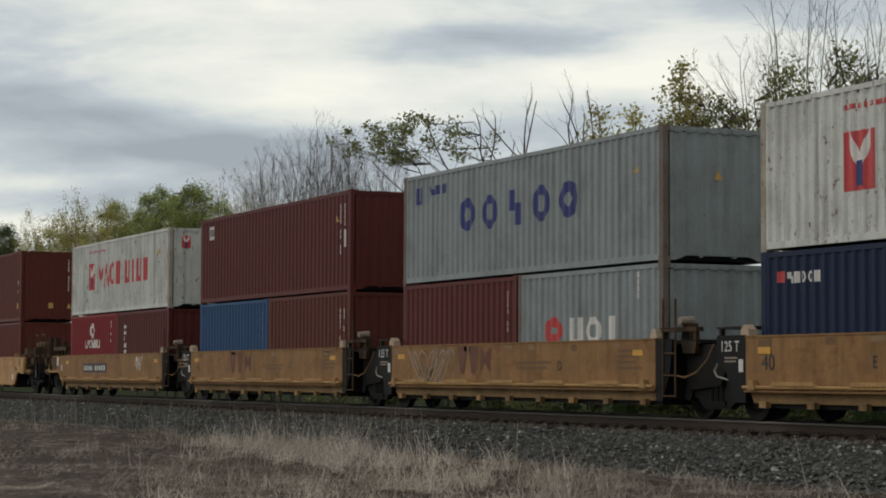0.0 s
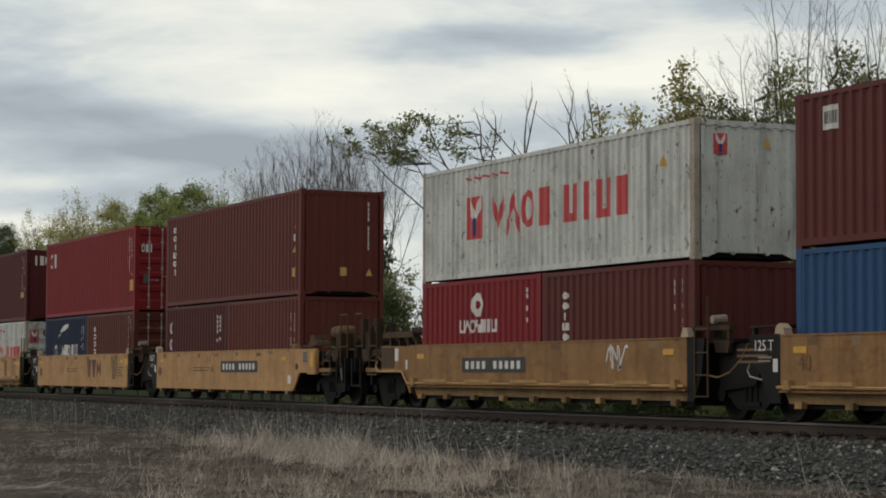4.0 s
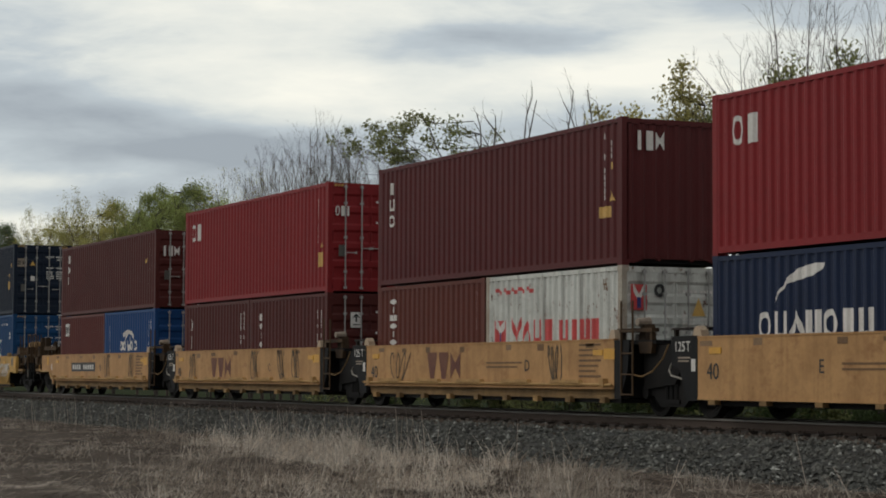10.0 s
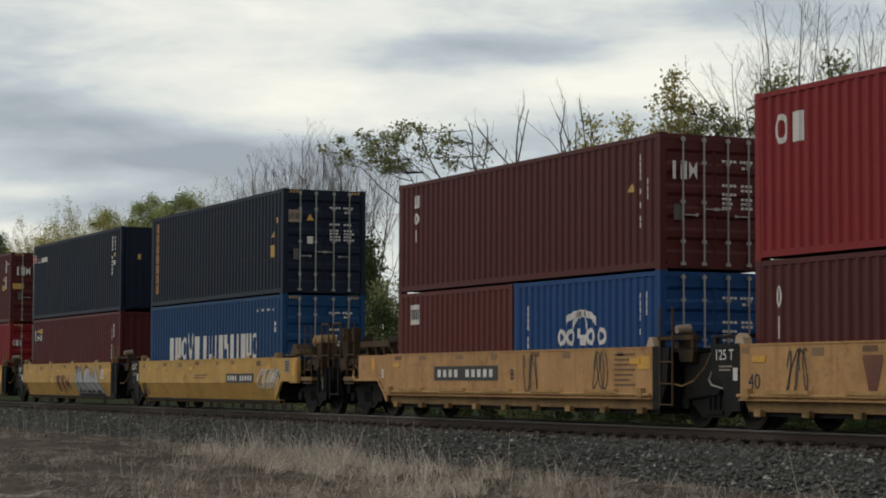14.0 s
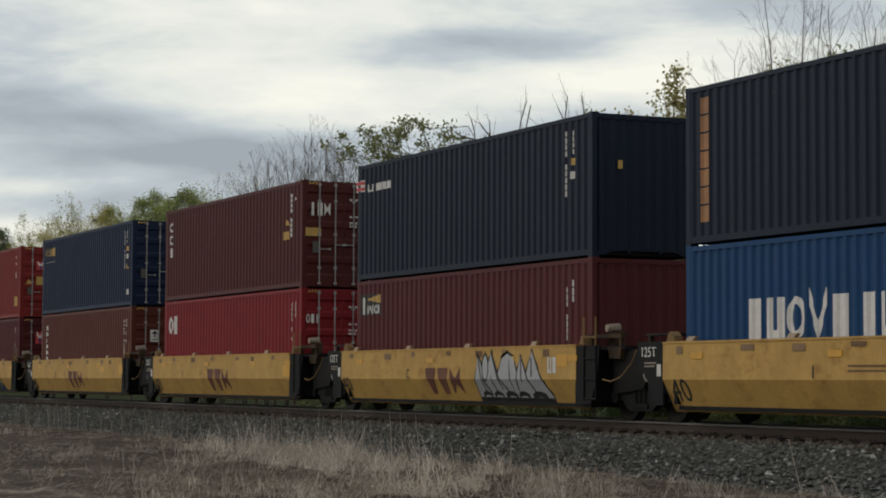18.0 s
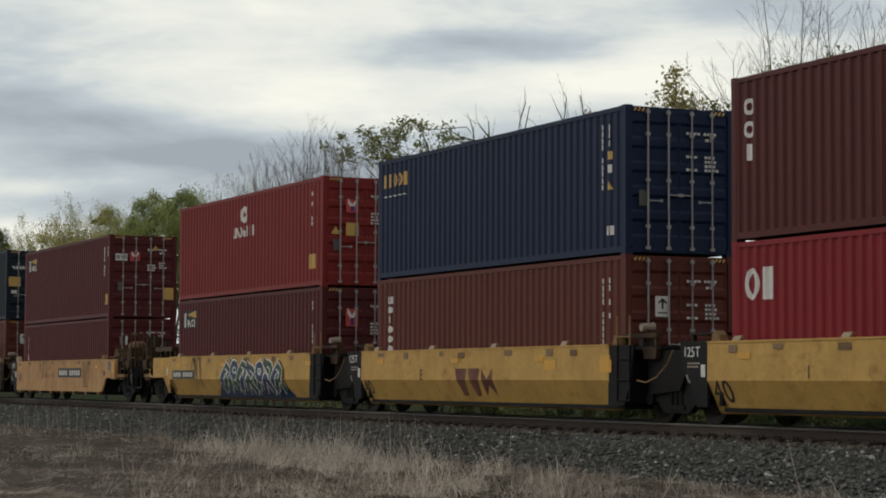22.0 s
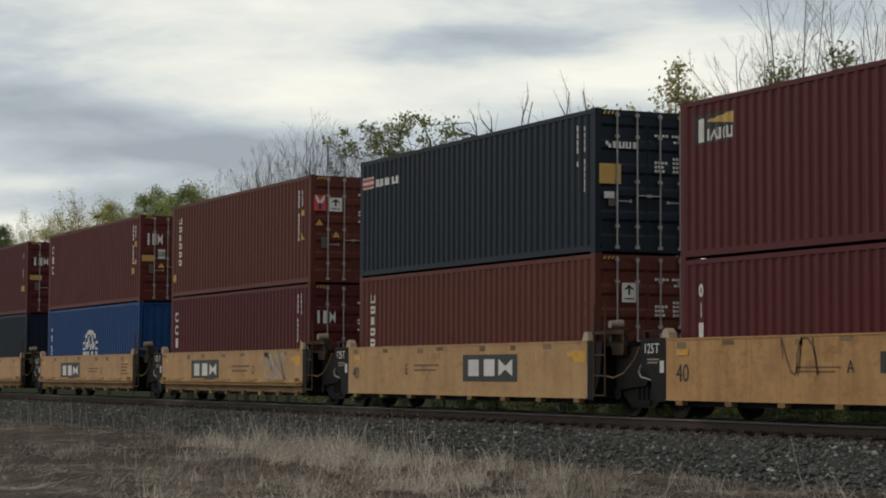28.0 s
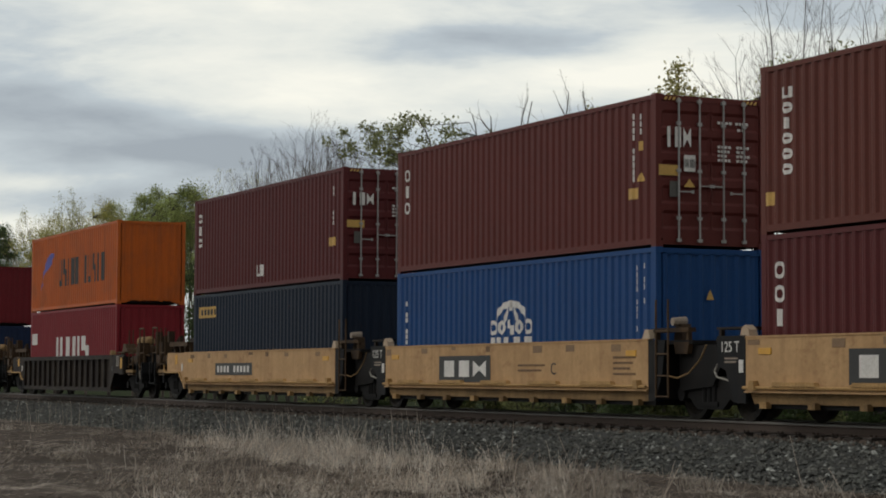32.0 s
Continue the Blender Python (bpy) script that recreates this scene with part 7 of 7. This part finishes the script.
    crown_tree(-90.1, 36.0, 8.4, 3.5, 167, "dark green thicket under the bare trees", BARK, DUSK, lobes=34, lobe=.55, per=110, leaf=.085, base=.35, stem=.009, name="bush")
    crown_tree(-89.4, 37.0, 8.0, 3.5, 168, "dark green thicket under the bare trees", BARK, LEAF, lobes=34, lobe=.55, per=110, leaf=.085, base=.35, stem=.009, name="bush")


# ---- the train ----
HC, STD, LONG, SHORT = 2.896, 2.591, 12.192, 6.058
Z0 = 0.33


def load(unit, x, lower, upper):
    """Containers on one unit. lower: one long box, or (left short box, right short box)."""
    h = 0
    if isinstance(lower[0], tuple):
        a, b = lower
        container(a[0], SHORT, STD, a[1], x - LONG + SHORT, Z0, a[2], (side_marks(unit, "left"),))
        container(b[0], SHORT, STD, b[1], x, Z0, b[2], (side_marks(unit, "right"), end_marks(unit, "lowend", b[1] == "d")))
        h = STD
    else:
        container(lower[0], LONG, lower[3], lower[1], x, Z0, lower[2], (side_marks(unit, "low"), end_marks(unit, "lowend", lower[1] == "d")))
        h = lower[3]
    container(upper[0], LONG, upper[3], upper[1], x, Z0 + h, upper[2], (side_marks(unit, "top"), end_marks(unit, "topend", upper[1] == "d")))


B, C = "weathered steel shipping container in a well car", "corrugated steel shipping container stacked on another"
TRAIN = [
    (-18.75, "ledge", OCHRE, "joint", "joint", ("navy", "c", "dark blue " + B, STD), ("white", "c", "weathered white " + C, STD)),
    (-34.25, "ledge", OCHRE, "joint", "joint", (("oxide", "c", "short red-brown " + B), ("grey", "c", "short pale grey " + B)), ("grey", "c", "pale blue-grey " + C, STD)),
    (-49.85, "ledge", OCHRE, "joint", "joint", (("faded", "c", "short faded blue " + B), ("rust", "c", "short rust-brown " + B)), ("oxide", "c", "red-brown " + C, STD)),
    (-65.30, "ledge", OCHRE, "free", "joint", (("bright", "c", "short bright red " + B), ("oxide", "c", "short red-brown " + B)), ("white", "c", "weathered white " + C, STD)),
    (-85.60, "flat", TAN, "joint", "free", (("brown", "c", "short dark brown " + B), ("russet", "c", "short russet-brown " + B)), ("russet", "c", "russet-brown " + C, HC)),
    (-101.4, "flat", TAN, "joint", "joint", (("navy", "c", "short dark blue " + B), ("rust", "d", "short rust-brown " + B)), ("red", "d", "red " + C, HC)),
    (-116.9, "ledge", TAN, "joint", "joint", (("rust", "c", "short rust-brown " + B), ("white", "d", "short white " + B)), ("maroon", "c", "maroon-brown " + C, HC)),
    (-132.5, "ledge", TAN, "joint", "joint", (("brown", "c", "short dark brown " + B), ("brown", "d", "short dark brown " + B)), ("red", "d", "red " + C, HC)),
    (-147.9, "ledge", TAN, "free", "joint", (("oxide", "c", "short red-brown " + B), ("blue", "d", "short blue " + B)), ("brown", "d", "dark brown " + C, STD)),
    (-168.0, "bulge", GOLD, "joint", "free", ("seablue", "d", "sea blue " + B, HC), ("slate", "d", "dark slate-blue " + C, HC)),
    (-183.75, "bulge", GOLD, "joint", "joint", ("maroon", "c", "maroon " + B, HC), ("slate", "c", "dark slate-blue " + C, HC)),
    (-199.85, "bulge", GOLD, "joint", "joint", ("bright", "d", "bright red " + B, HC), ("brown", "d", "dark brown " + C, HC)),
    (-215.8, "bulge", GOLD, "joint", "joint", ("rust", "d", "rust-brown " + B, HC), ("navy", "d", "navy blue " + C, HC)),
    (-231.7, "bulge", GOLD, "free", "joint", ("maroon", "d", "maroon " + B, HC), ("vermilion", "d", "orange-red " + C, HC)),
    (-251.9, "flat", TAN, "joint", "free", ("maroon", "d", "maroon " + B, STD), ("maroon", "d", "maroon " + C, HC)),
    (-267.35, "flat", BUFF, "joint", "joint", ("rust", "d", "rust-brown " + B, HC), ("tealslate", "d", "dark slate-blue " + C, HC)),
    (-283.0, "ledge", BUFF, "joint", "joint", ("maroon", "d", "maroon " + B, HC), ("rust", "d", "rust-brown " + C, HC)),
    (-298.75, "ledge", BUFF, "joint", "joint", ("blue", "c", "bright blue " + B, HC), ("oxide", "d", "red-brown " + C, HC)),
    (-314.45, "ledge", BUFF, "free", "joint", ("slate", "c", "dark slate-blue " + B, HC), ("maroon", "d", "maroon-brown " + C, HC)),
    (-335.2, "ribbed", DARKBROWN, "free", "free", ("crimson", "c", "crimson " + B, HC), ("orange", "c", "bright orange " + C, HC)),
    (-356.4, "ribbed", DARKBROWN, "free", "free", ("navy", "c", "dark blue " + B, STD), ("darkred", "c", "dark red " + C, STD)),
]
CARLABEL = {"ledge": "tan well car with a pipe along its weathered side", "flat": "tan well car with a plain weathered steel side",
            "bulge": "golden yellow well car with a sloping lower side", "ribbed": "dark brown well car with ribbed steel sides"}


def build_train():
    for i, (x, kind, body, left, right, lower, upper) in enumerate(TRAIN):
        well_car(x, kind, body, left, right, CARLABEL[kind], (car_marks(i, kind),))
        load(i, x, lower, upper)


# ---- what moves ----
def run_at(t):
    i = min(int(t), 31)
    p0, p1, p2, p3 = RUN[max(i - 1, 0)], RUN[i], RUN[i + 1], RUN[min(i + 2, 32)]
    a = (p2 - p0) / 2 if i else p2 - p1
    b = (p3 - p1) / 2 if i < 31 else p2 - p1
    u = t - i
    return p1 * (2 * u ** 3 - 3 * u * u + 1) + a * (u ** 3 - 2 * u * u + u) + p2 * (3 * u * u - 2 * u ** 3) + b * (u ** 3 - u * u)


def motions():
    whole = [(t, RUN[t]) for t in range(33)]
    for car, x in CARS:
        walk(car, [(t, pose(x + s, MID, 0)) for t, s in whole])
    for box, x, z in CARGO:
        walk(box, [(t, pose(x + s, MID, z)) for t, s in whole])
    steps = [k / 15 for k in range(481)]
    turns = [(t, math.degrees(run_at(t) / 0.46)) for t in steps]
    for wheel, dx in SPIN:
        walk(wheel, [(t, pose(dx, 0, .46, 0, a % 360, 0)) for t, a in turns])


build_ground()
build_train()
build_trees()
build_grass()
build_track()
build_stones()
motions()
